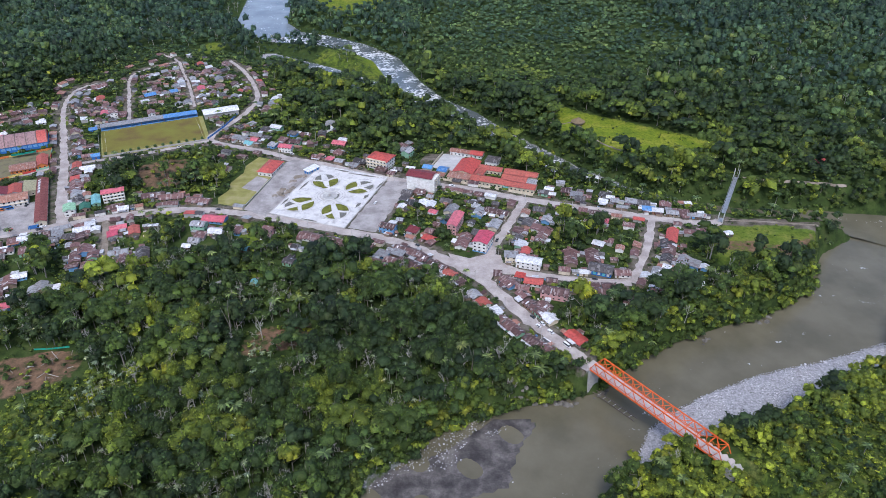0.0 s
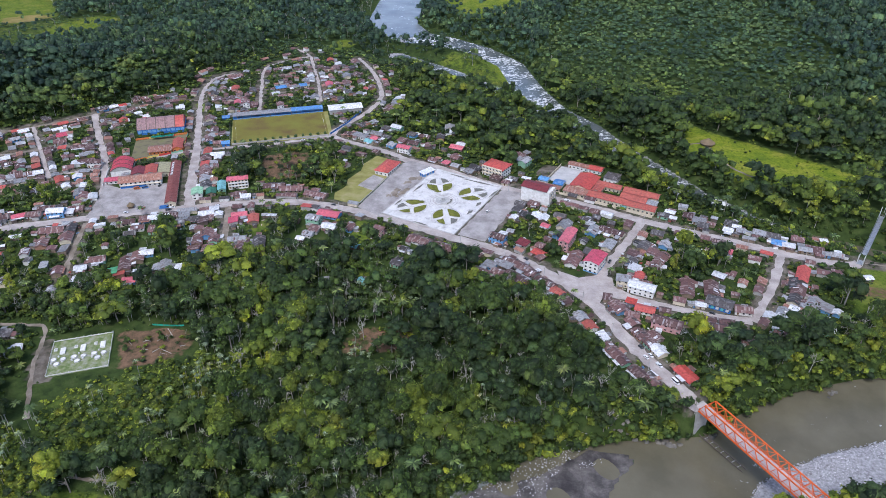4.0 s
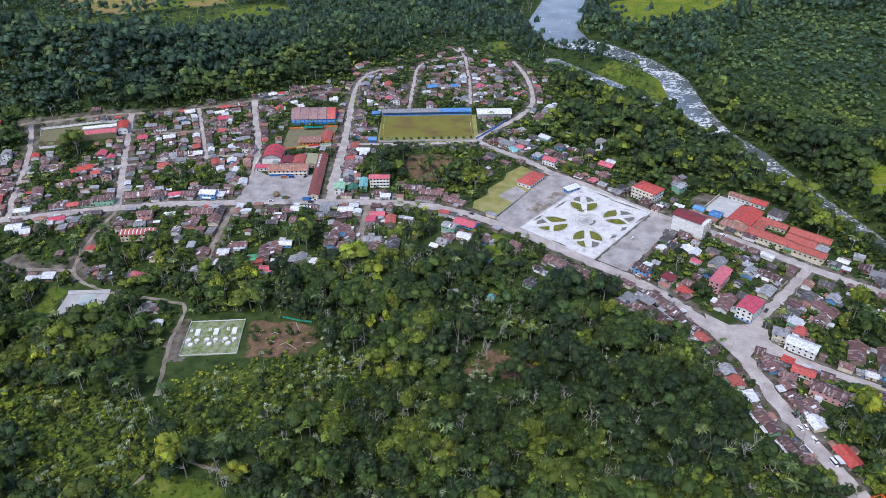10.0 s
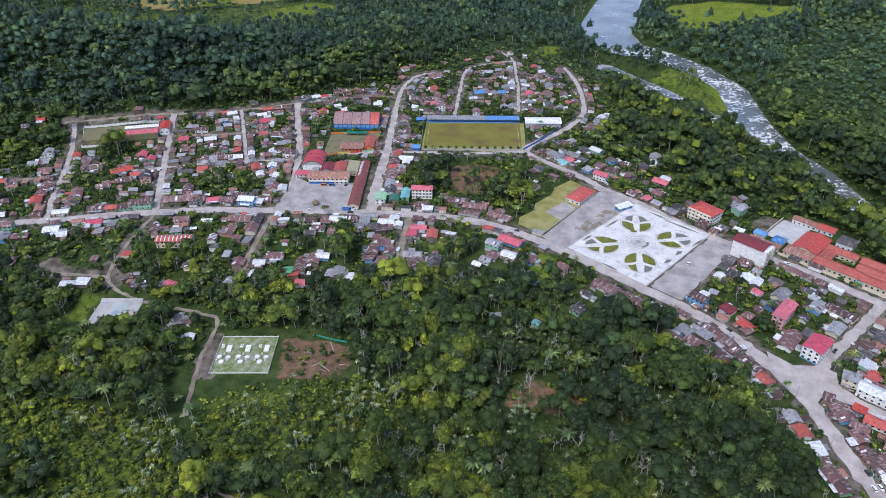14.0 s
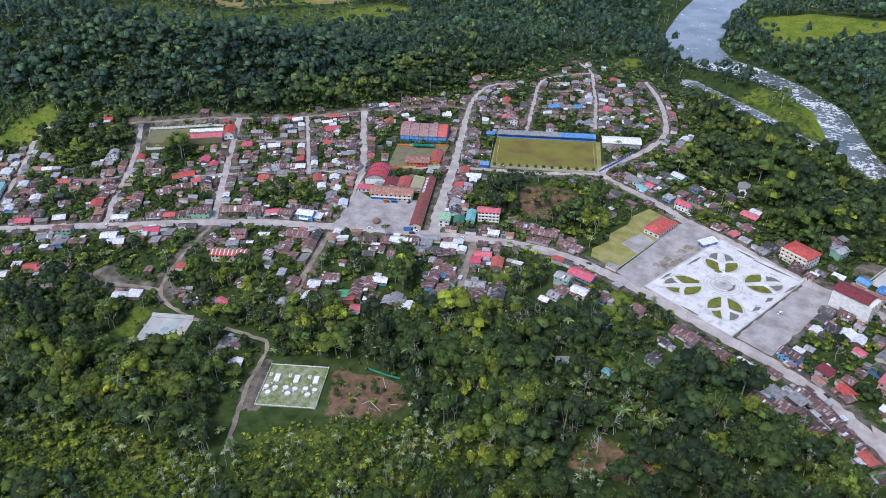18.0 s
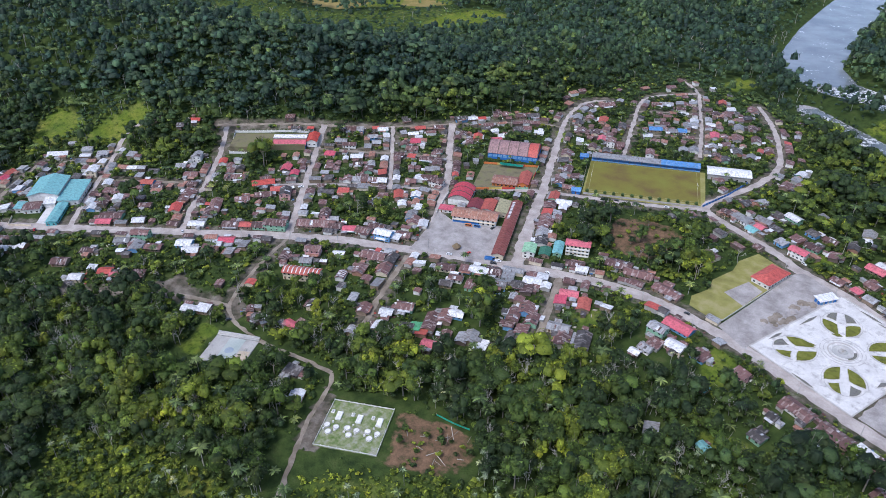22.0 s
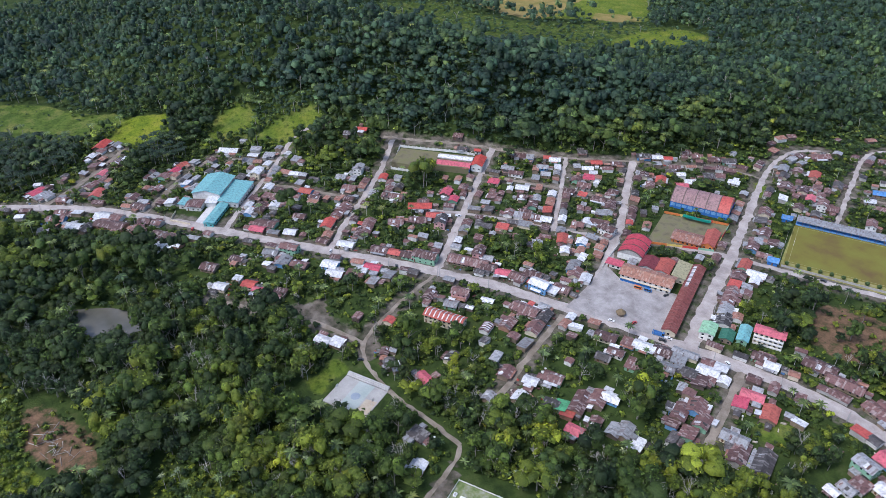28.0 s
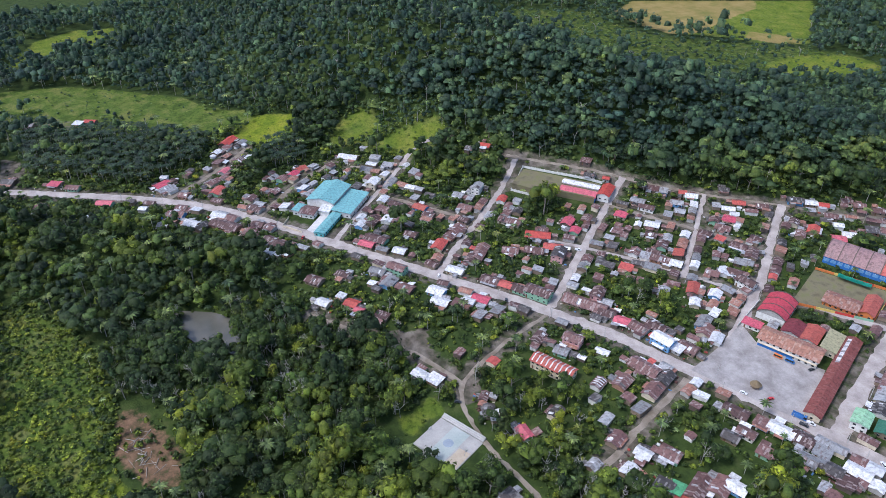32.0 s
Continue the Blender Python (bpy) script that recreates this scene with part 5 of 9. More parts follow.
for a, b in (((-47, -24), (45, -24)), ((45, -24), (45, 32)), ((45, 32), (-47, 32)), ((-47, 32), (-47, -24))):
    mark(a, b)
for gx_ in (-47, 45):
    x_, y_ = spot(FF, gx_, 4)
    goal = thing("football_goal", "white football goal on the worn pitch", "goal", x_, y_, 0.16, FF[2], "goals of the pitch")
    for a, b in (((0, -3.6, 0), (0, -3.6, 2.4)), ((0, 3.6, 0), (0, 3.6, 2.4)), ((0, -3.6, 2.4), (0, 3.6, 2.4))):
        bm = bmesh.new()
        beam(bm, a, b, 0.15)
        part("bar", bm, WALLS["white"], goal)
for x0, x1, m_, lab in ((-50, -10, ROOFS["g"], "long grey-roofed spectator stand with blue steps"), (-10, 13, ROOFS["g"], "grey-roofed spectator stand with blue steps"), (13, 48, ROOFS["b"], "long blue-roofed spectator stand")):
    x_, y_ = spot(FF, (x0 + x1) / 2, 38.5)
    st = thing("spectator_stand", lab, "grandstand", x_, y_, 0, FF[2], "stands of the pitch")
    l = x1 - x0
    for i in range(4):
        part("step", box_bm(-l / 2, l / 2, -4 + 1.6 * i, -2.4 + 1.6 * i, -0.3, 0.6 + 0.55 * i), WALLS["deepblue" if i % 2 else "blue"], st)
    bm = bmesh.new()
    vs = [(-l / 2, -5, 4.0), (l / 2, -5, 4.0), (l / 2, 4.5, 4.9), (-l / 2, 4.5, 4.9)]
    lo, hi = [bm.verts.new(v) for v in vs], [bm.verts.new((v[0], v[1], v[2] + 0.14)) for v in vs]
    bm.faces.new(hi)
    bm.faces.new(lo[::-1])
    for i in range(4):
        bm.faces.new((lo[i], lo[(i + 1) % 4], hi[(i + 1) % 4], hi[i]))
    part("roof", bm, m_, st)
    part("back_wall", box_bm(-l / 2, l / 2, 4.0, 4.25, -0.3, 4.7), WALLS["blue"], st)
    n = int(l / 5)
    for i in range(n + 1):
        shared("post", POST, st, pose(-l / 2 + 0.2 + (l - 0.4) * i / n, -4.6, 0) @ Matrix.Diagonal((1.5, 1.5, 4.0, 1)))
    claim(x_, y_, FF[2], l, 11)
in_frame(FF, "covered_court", "wide hall under a bright white metal roof", "hall", 54, 90, 23, 38, 5.5, "gable", "w", "grey", rise=1.8, over=1.0, gap=6)
wall_run("fence", "blue sheet fence along the ground's corner", "fence", [spot(FF, 48, -32), spot(FF, 71, -4), spot(FF, 88, 22)], 2.2, 0.15, WALLS["deepblue"], 4.0, STEEL)
wall_run("wall", "low grey wall along the pitch", "wall", [spot(FF, -51, -33.5), spot(FF, 46, -33.5)], 1.8, 0.25, WALLS["grey"])
wall_run("fence", "pale mesh fence behind the goal", "fence", [spot(FF, -53, -33), spot(FF, -53, 36)], 1.6, 0.1, WALLS["cream"], 6.0, STEEL)
for gx_, gy_ in ((-57, -33), (-57, 37)):
    in_frame(FF, "entrance_booth", "small bright blue entrance booth of the pitch", "booth", gx_ - 3.5, gx_ + 3.5, gy_ - 2.5, gy_ + 2.5, 3, "shed", "b", "deepblue", group="booths of the pitch")
post_rng = random.Random(2)
for i in range(13):
    x_, y_ = spot(FF, -48 + 7.6 * i, -29.5)
    bm = bmesh.new()
    bmesh.ops.create_icosphere(bm, subdivisions=2, radius=1.5)
    for v in bm.verts:
        v.co = v.co * post_rng.uniform(0.8, 1.2) + Vector((0, 0, 1.8))
    sh = thing("clipped_shrub", "small dark clipped shrub along the pitch", "shrub", x_, y_, 0, 0, "shrubs along the pitch")
    part("stem", box_bm(-0.1, 0.1, -0.1, 0.1, -0.2, 1.0), BARK, sh)
    part("crown", bm, LEAF, sh)

# ---- the hall, the school and their yard ----
SF = (30.0, 590.0, -20.0)
hall = in_frame(SF, "market_hall", "tall white hall with a wine-red roof beside the plaza", "hall", -51, -28, -41.5, -28, 13.5, "gable", "c", "white", rise=1.8, windows=False)
part("facade", box_bm(11.5, 14.6, -6.6, 6.6, -1, 12.6), WALLS["white"], hall, "unfinished white front with pillars")
for i in range(4):
    part("pillar", box_bm(14.6, 15.4, -6.6 + 4.1 * i, -5.8 + 4.1 * i, -1, 13.2), WALLS["grey"], hall)
for i in range(3):
    part("ledge", box_bm(14.6, 15.2, -6.5, 6.5, 3.4 + 3.6 * i, 3.8 + 3.6 * i), WALLS["cream"], hall)
part("door", box_bm(-4, -1, -6.87, -6.75, -0.5, 3), STEEL, hall)
in_frame(SF, "school_wing", "cream school wing with a bright orange-red roof", "school building", -21, -3, -3, 25, 4.5, "gable", "r", "cream", "y", rise=2.2, group="wings of the school")
in_frame(SF, "school_porch", "low school wing with a faded pink roof", "school building", -23, -3.5, -13, -3.8, 3.4, "shed", "k", "cream", rise=1.0, group="wings of the school")
in_frame(SF, "school_wing", "long cream school wing with a terracotta roof along the street", "school building", -1, 31, -12.5, -2, 4.2, "gable", "o", "cream", rise=1.8, group="wings of the school")
in_frame(SF, "school_wing", "cream school wing with a terracotta roof behind a yard", "school building", -1, 20.5, 11, 19.5, 4.2, "gable", "o", "cream", rise=1.6, group="wings of the school")
in_frame(SF, "school_wing", "short school wing with a terracotta roof closing the yard", "school building", -1, 6.5, -1, 10.5, 4.2, "gable", "o", "cream", "y", rise=1.5, group="wings of the school")
in_frame(SF, "school_wing", "cream school wing with a red roof at the street end", "school building", 31.5, 58, -13, -3.5, 4.2, "gable", "o", "cream", rise=1.7, group="wings of the school")
in_frame(SF, "school_wing", "broad cream school block with a red roof", "school building", 25, 47, -2.5, 9, 4.2, "gable", "o", "cream", rise=1.7, group="wings of the school")
in_frame(SF, "school_wing", "rear school block with a red roof under the trees", "school building", 24, 54, 10.5, 20, 4.2, "gable", "o", "cream", rise=1.7, group="wings of the school")
in_frame(SF, "school_annex", "small grey-roofed annex of the school", "school building", 47.8, 56, -2, 5, 3.6, "shed", "g", "white", rise=0.7)
in_frame(SF, "school_building", "white rear block with a faded roof", "school building", -38.5, -19.5, 38.5, 46, 3.8, "gable", "k", "white", rise=1.2)
in_frame(SF, "school_building", "white rear block with a bright red roof", "school building", -19, -6.5, 38.5, 47.5, 3.8, "gable", "r", "white", rise=1.4)
in_frame(SF, "water_tower_house", "dark-roofed building behind the school", "building", 0.5, 12.5, 26, 39, 5, "hip", "d", "white", rise=2.0)
for x0, x1, y0, y1 in ((-51, -43, -3, 4), (-36, -28, -4.5, 5)):
    in_frame(SF, "canopy", "small bright blue canopy in the school yard", "canopy", x0, x1, y0, y1, 3.2, "gable", "b", "white", rise=1.0, windows=False, group="canopies of the school yard")
in_frame(SF, "shed_row", "long low shed with a faded pink roof", "shed", -51, -27, -13, -8.5, 3.0, "shed", "k", "cream", rise=0.5)
tagged(part("school_yard", slab_bm([spot(SF, *p) for p in ((-45, 5.5), (-23, 5.5), (-23, 38), (-45, 38))], -0.3, 0.2), CONCRETE, None, "pale concrete school yard"), "", "yard", kind="structure")
taken |= inside(CX, CY, [spot(SF, *p) for p in ((-47, -14), (-22, -14), (-22, 40), (-47, 40))])
wall_run("wall", "cream boundary wall of the school along the street", "wall", [spot(SF, -26, -15.3), spot(SF, 58, -17)], 2.2, 0.25, WALLS["cream"])
wall_run("wall", "pale boundary wall behind the school yard", "wall", [spot(SF, -46, 5), spot(SF, -46, 39)], 2.2, 0.25, WALLS["cream"])
x_, y_ = spot(SF, 32.5, -15.2)
gate = thing("school_gate", "turquoise gate roof in the school wall", "gate", x_, y_, 0, SF[2])
part("roof", roof_bm(4, 2.4, 3.0, 0.5, 0.4, 0.12), ROOFS["t"], gate)
for q in (-1.8, 1.8):
    part("post", box_bm(q - 0.2, q + 0.2, -0.3, 0.3, -0.3, 3.0), WALLS["white"], gate)

building("meeting_hall", "white hall with a red hipped roof on the lawn", "hall", -160.5, 605.5, 75, 25, 13.5, 4.4, "hip", "r", "white", rise=3.3, over=0.9)
flat_area("paved_court", "grey paved court before the meeting hall", "paving", [(-180, 570), (-164, 562.5), (-159.2, 587), (-171, 593)], GRAVEL, -0.3, 0.16)
wall_run("kerb_wall", "low pale wall round the lawn", "wall", [(-178, 536), (-169, 538), (-159, 580), (-149.6, 620)], 0.9, 0.4, KERB)
blk = building("apartment_block", "three-storey white block with an orange-red roof and balconies", "building", -58.5, 615, -25, 21, 17, 3.1, "hip", "r", "white", 3, rise=2.6, over=0.9)
for i in range(3):
    part("balcony", box_bm(-10.5, 10.5, -9.7, -8.55, 3.1 * i + 2.75, 3.1 * i + 3.75), WALLS["cream"], blk)
building("corner_house", "three-storey pink and white corner house with a pink-red roof", "building", 31, 471.5, 68, 17, 11, 3.0, "gable", "p", "white", 3, rise=1.4, base="blue")
building("pink_house", "tall narrow pink house with a bright pink roof", "building", 10, 500, 73, 22, 7.5, 3.0, "gable", "p", "pink", 3, rise=1.3)
mural = building("painted_house", "dark-roofed house with bright blue painted walls", "house", 116, 437, -20, 17, 11, 3.6, "gable", "d", "deepblue", rise=1.4)
for i in range(5):
    part("painted_panel", box_bm(-8 + 3.3 * i, -6 + 3.3 * i, -5.62, -5.52, 0.8, 2.9), WALLS["turquoise" if i % 2 else "white"], mural)

# ---- the market square, its halls and the school to the north ----
WF = (-380.0, 560.0, 24.0)
PANEL = frame_mesh("wall_panel", WALLS["blue"], WALLS["white"])
FADED_BAY = mat("faded_pink_roof", roof_of((0.29, 0.175, 0.172), (0.33, 0.21, 0.205), (0.20, 0.14, 0.14), amount=0.6), 0.6)
ROOFS["f"] = FADED_BAY
ROOFS["a"] = mat("crimson_roof", roof_of((0.46, 0.05, 0.075), (0.48, 0.07, 0.09), (0.42, 0.07, 0.09), amount=0.4), 0.45)
barrel("sports_hall", "long sports hall with a faded pink barrel roof and blue walls", "hall", WF, -18, 29, 94.5, 120, 6.2, 7.2, "f", "deepblue", 5, "x", "r", PANEL)
barrel("arched_hall", "open hall under a crimson barrel roof with dark ribs", "hall", WF, -32, -14, 0, 26, 5.0, 4.2, "a", "white", 3, "y", None, WINDOW)
muni = in_frame(WF, "town_hall", "long two-storey hall with a faded rust roof and blue ground floor", "hall", -21, 14.5, -27.5, -14, 3.1, "gable", "e", "white", storeys=2, rise=2.2, over=1.2, gap=3.6)
part("blue_front", box_bm(-17.5, 4.0, -6.95, -6.82, 0.0, 2.9), WALLS["deepblue"], muni, "blue painted shop front")
part("balcony", box_bm(-17.7, 17.7, -7.9, -6.8, 2.85, 3.2), WALLS["cream"], muni)
in_frame(WF, "market_wing", "market wing with a dark red roof", "market hall", -13, -2, -9, 6, 4.4, "gable", "c", "white", "y", rise=1.6, group="market wings")
in_frame(WF, "market_wing", "market wing with a red-brown roof", "market hall", -1.5, 8.5, -9.5, 8, 4.4, "gable", "o", "white", "y", rise=1.6, group="market wings")
in_frame(WF, "market_wing", "market wing with a pale khaki roof", "market hall", 11.5, 20, -11, 10, 4.4, "shed", "y", "cream", "y", rise=1.4, group="market wings")
long_ = in_frame(WF, "market_gallery", "very long narrow market hall with a rust-red roof", "market hall", 21.2, 29.6, -72, 11, 4.0, "gable", "k", "cream", "y", rise=1.6, gap=5)
long_r = [o for o in long_.children if o.name.startswith("roof")][0]
long_r.data.materials[0] = mat("rust_red_roof", roof_of((0.20, 0.06, 0.05), (0.25, 0.09, 0.07), (0.28, 0.13, 0.11), amount=0.5), 0.6)
for i in range(14):
    shared("roof_sheet", SHEETS["w" if i % 3 else "g"], long_r, pose(12 + 2.0 * i, 2.2, 4.95, -20.5, 0, 0) @ Matrix.Diagonal((1.9, 2.4, 1, 1)))
in_frame(WF, "primary_school", "low school building with a faded brown roof", "school building", -2.5, 18.5, 41.5, 56, 3.4, "gable", "k", "orange", rise=2.0, over=1.0)
in_frame(WF, "primary_school", "school building with a rust-red roof", "school building", 19.5, 28.5, 43.5, 67, 3.6, "gable", "o", "orange", "y", rise=2.2, over=0.8)
taken |= inside(CX, CY, [spot(WF, *p) for p in ((-19, 31), (29, 43), (32, 86), (-19, 81))])
flat_area("school_ground", "dry grassy school yard", "yard", [spot(WF, *p) for p in ((-19, 31), (29, 43), (32, 86), (-19, 81))], WORN_YARD, -0.6, max(at(*spot(WF, *p)) for p in ((-19, 31), (29, 43), (32, 86), (-19, 81), (0, 60))) + 0.12)
wall_run("painted_wall", "low school wall painted orange and yellow", "wall", [spot(WF, *p) for p in ((-15, 31), (29.5, 42.5), (31.8, 86))], 2.0, 0.25, WALLS["orange"], 0, None, None, [WALLS["orange"], WALLS["yellow"], WALLS["red"], WALLS["green"]])
wall_run("painted_wall", "school wall painted in bright colours", "wall", [spot(WF, *p) for p in ((31.8, 87), (-19, 82))], 2.0, 0.25, WALLS["orange"], 0, None, None, [WALLS["orange"], WALLS["red"], WALLS["yellow"]])
x_, y_ = spot(WF, 7.5, 80.2)
awning = thing("awning", "sagging green shade net over the school yard", "awning", x_, y_, 0, WF[2])
bm = bmesh.new()
grid_ = [[bm.verts.new((-11 + 2.2 * i, -2.5 + 1.25 * j, 3.4 - 0.7 * math.sin(math.pi * i / 10) * math.sin(math.pi * (j + 1) / 6) + 0.12 * math.sin(i * 2.1))) for j in range(5)] for i in range(11)]
for i in range(10):
    for j in range(4):
        bm.faces.new((grid_[i][j], grid_[i + 1][j], grid_[i + 1][j + 1], grid_[i][j + 1]))
bmesh.ops.solidify(bm, geom=bm.faces[:], thickness=0.05)
part("net", bm, TARP, awning)
for q, r in ((-11, -2.5), (11, -2.5), (-11, 2.5), (11, 2.5)):
    shared("post", POST, awning, pose(q, r, 0) @ Matrix.Diagonal((1, 1, 3.4, 1)))
in_frame(WF, "green_house", "two-storey white house with a pale green roof", "house", 43, 51.5, -65, -53, 2.8, "gable", "l", "white", "y", storeys=2, rise=1.2)
in_frame(WF, "workshop", "workshop under a dark green roof", "workshop", 55, 62.5, -62, -52, 3.2, "gable", "q", "wood", "y", rise=1.4)
in_frame(WF, "teal_house", "two-storey house with a teal roof", "house", 65, 71.2, -61, -45, 2.8, "gable", "t", "green", "y", storeys=2, rise=1.1)
pk = in_frame(WF, "guest_house", "three-storey cream guest house with a pink roof and balconies", "building", 73.5, 91, -52, -44, 2.9, "gable", "p", "cream", storeys=3, rise=1.2, gap=2.6)
for i in range(3):
    part("balcony", box_bm(-8.7, 8.7, -5.2, -4.05, 2.9 * i - 0.15, 2.9 * i + 0.85), WALLS["white"], pk)
x_, y_ = spot(WF, -7.7, -66)
hut = thing("thatched_kiosk", "small round kiosk with a thatched cone roof on the square", "kiosk", x_, y_, 0.32)
THATCH = mat("thatch", paint_of((0.20, 0.15, 0.09)), 0.95)
bm = bmesh.new()
bmesh.ops.create_cone(bm, cap_ends=True, segments=14, radius1=3.4, radius2=0.15, depth=3.0, matrix=pose(0, 0, 3.6))
part("roof", bm, THATCH, hut)
for i in range(6):
    shared("post", POST, hut, pose(2.6 * math.cos(i * 1.047), 2.6 * math.sin(i * 1.047), 0) @ Matrix.Diagonal((1.5, 1.5, 2.3, 1)))
part("counter", ring_bm(1.6, 2.2, 0, 1.0, 16), WALLS["wood"], hut)
wall_run("wall", "white wall of the arched hall's yard", "wall", [spot(WF, -37, -19), spot(WF, -36, 18)], 2.0, 0.25, WALLS["white"])
in_frame(WF, "shop", "small shop with a pinkish roof beside the arched hall", "shop", -35.5, -24.5, -15, -9, 3.0, "shed", "p", "white", rise=0.7)

hx, hy = 143.5, 715.6
hut = thing("thatched_hut", "round hut with a wide brown thatched roof on the meadow", "hut", hx, hy, at(hx, hy))
bm = bmesh.new()
bmesh.ops.create_cone(bm, cap_ends=True, segments=16, radius1=7.5, radius2=0.3, depth=4.6, matrix=pose(0, 0, 4.9))
part("roof", bm, THATCH, hut)
part("wall", ring_bm(5.2, 5.5, -0.5, 2.8, 18), WALLS["wood"], hut)
building("red_roofed_house", "low house with a bright red roof beyond the footbridge", "house", 359, 620, 20, 14, 9, 3.0, "gable", "r", "wood", rise=1.8)

# ---- the teal school ----
TF = (-670.0, 345.0, 46.0)
in_frame(TF, "covered_school_hall", "large school hall with a teal metal roof", "school building", -26, -1.8, -4, 30, 8.2, "gable", "t", "white", "y", rise=3.0, over=0.9, gap=5)
in_frame(TF, "school_side_hall", "lower school hall with a teal roof", "school building", -0.5, 16, -10, 27.5, 4.8, "shed", "t", "white", "y", rise=0.8, over=0.8, gap=5)
in_frame(TF, "classroom_row", "narrow classroom row with a teal roof and turquoise walls", "school building", 0, 8, -43, -11, 3.6, "gable", "t", "turquoise", "y", rise=1.1, over=0.7, gap=3)
in_frame(TF, "school_annex", "school annex with a rust and white striped roof", "school building", -25.5, -12.5, -20, -7.5, 4.2, "gable", "m", "white", rise=1.3)
in_frame(TF, "school_side_wing", "small school wing with a teal roof", "school building", -32.5, -26.3, -18, -7, 4.2, "shed", "t", "white", "y", rise=0.7)
tagged(part("school_pavement", slab_bm([spot(TF, *p) for p in ((-10, -37), (-1, -42), (-1, -9), (-10, -8))], -0.3, 0.2), PALE_STONE, None, "white paved school entrance"), "", "paving", kind="structure")
taken |= inside(CX, CY, [spot(TF, *q) for q in ((-33, -44), (10, -47), (10, -8), (-33, -8))])
building("school_porch", "white entrance porch of the teal school", "porch", *spot(TF, -6.5, -8.5), TF[2], 9, 8, 4.6, "flat", "w", "white", windows=False)
x_, y_ = spot(TF, -10.6, -4.4)
door_ob = thing("school_door", "tall yellow-green double door of the teal school", "door", x_, y_, at(x_, y_), TF[2])
for q in (-1, 1):
    part("leaf", box_bm(q * 1.3 - 1.2, q * 1.3 + 1.2, -0.16, -0.04, 0, 4.6), WALLS["yellow"], door_ob)
wall_run("wall", "pale wall in front of the teal school", "wall", [spot(TF, -33, -24), spot(TF, -31, -38), spot(TF, -12, -42)], 1.8, 0.25, WALLS["cream"])

# ---- the walled compound ----
KF = (-600.0, 520.0, 38.0)
taken |= inside(CX, CY, [spot(KF, *p) for p in ((-45, -12), (-45, 26), (40, 26), (40, -3), (-2, -4), (-20, -12))])
flat_area("compound_ground", "bare yellowish compound ground", "yard", [spot(KF, *p) for p in ((-42, -7), (-43, 23), (27, 23.5), (29, -2), (-2, -3), (-20, -9))], WORN_YARD, -0.6, max(at(*spot(KF, *p)) for p in ((-42, -7), (-43, 23), (27, 23.5), (29, -2), (-20, 10))) + 0.12)
wall_run("compound_wall", "white compound wall with evenly spaced posts", "wall", [spot(KF, *p) for p in ((-20, -9.5), (-42, -8.5), (-44, 24), (28, 25))], 2.2, 0.22, WALLS["white"], 4.0, WALLS["white"])
in_frame(KF, "clinic", "long building with a pinkish red roof and blue wall", "building", -1, 29, -1.5, 9.5, 4.2, "gable", "p", "deepblue", rise=2.4)
in_frame(KF, "clinic_block", "long building with a white roof", "building", -2.5, 28.5, 10.8, 17, 4.0, "gable", "w", "white", rise=1.0)
in_frame(KF, "clinic_entrance", "block with a red gable roof at the compound corner", "building", 30, 39.5, 3, 22, 5.0, "gable", "r", "white", "y", rise=2.0)
striped = building("striped_house", "long two-storey house with a rust and white striped roof", "house", -425.5, 399, 27, 27, 9, 3.0, "gable", "o", "cream", 2, rise=1.8)
striped_r = [o for o in striped.children if o.name.startswith("roof")][0]
for i in range(9):
    for sgn in (-1, 1):
        shared("roof_sheet", SHEETS["w"], striped_r, pose(-12.6 + 3.1 * i, sgn * 2.3, 7.25, -sgn * 21.8, 0, 0) @ Matrix.Diagonal((0.8, 5.0, 1, 1)))

# ---- the sports slab ----
BF = (-410.0, 321.0, 25.0)
bz = max(at(*spot(BF, x, y)) for x in (-14, 0, 15) for y in (-14, -2, 10)) + 0.2
court_paint = mat("court_concrete", road_of((0.34, 0.335, 0.32), (0.47, 0.455, 0.43)), 0.85)
court = tagged(part("sports_slab", slab_bm([spot(BF, *p) for p in ((-14.5, -14), (15.8, -14), (15.8, 10.5), (-14.5, 10.5))], bz - 2, bz), court_paint, None, "pale concrete sports slab with worn paint"), "", "sports court", kind="structure")
x_, y_ = spot(BF, 0.8, -1.8)
for nm, bm, m_ in (("centre_circle", ring_bm(0.02, 3.0, 0.0, 0.03), mat("faded_blue_paint", road_of((0.25, 0.31, 0.38), (0.34, 0.40, 0.46)), 0.85)), ("worn_paint", slab_bm([(-5, -12), (6, -12), (6, 12), (-5, 12)], 0.0, 0.015), mat("faded_green_paint", road_of((0.36, 0.42, 0.40), (0.46, 0.50, 0.48)), 0.85)), ("worn_paint", slab_bm([(7, -12), (14.5, -12), (14.5, 2), (7, 1)], 0.0, 0.02), mat("faded_tan_paint", road_of((0.46, 0.38, 0.28), (0.55, 0.48, 0.38)), 0.85))):
    ob = part(nm, bm, m_, court)
    ob.matrix_basis = pose(x_, y_, bz + 0.004, 0, 0, BF[2])
x_, y_ = spot(BF, 0.5, 12.4)
tribune = thing("concrete_bleachers", "three pale concrete steps along the sports slab", "bleachers", x_, y_, bz, BF[2])
for i in range(3):
    part("step", box_bm(-15, 15, -1.6 + 1.0 * i, -0.6 + 1.0 * i, -2, 0.45 + 0.45 * i), CONCRETE, tribune)
claim(x_, y_, BF[2], 31, 5)
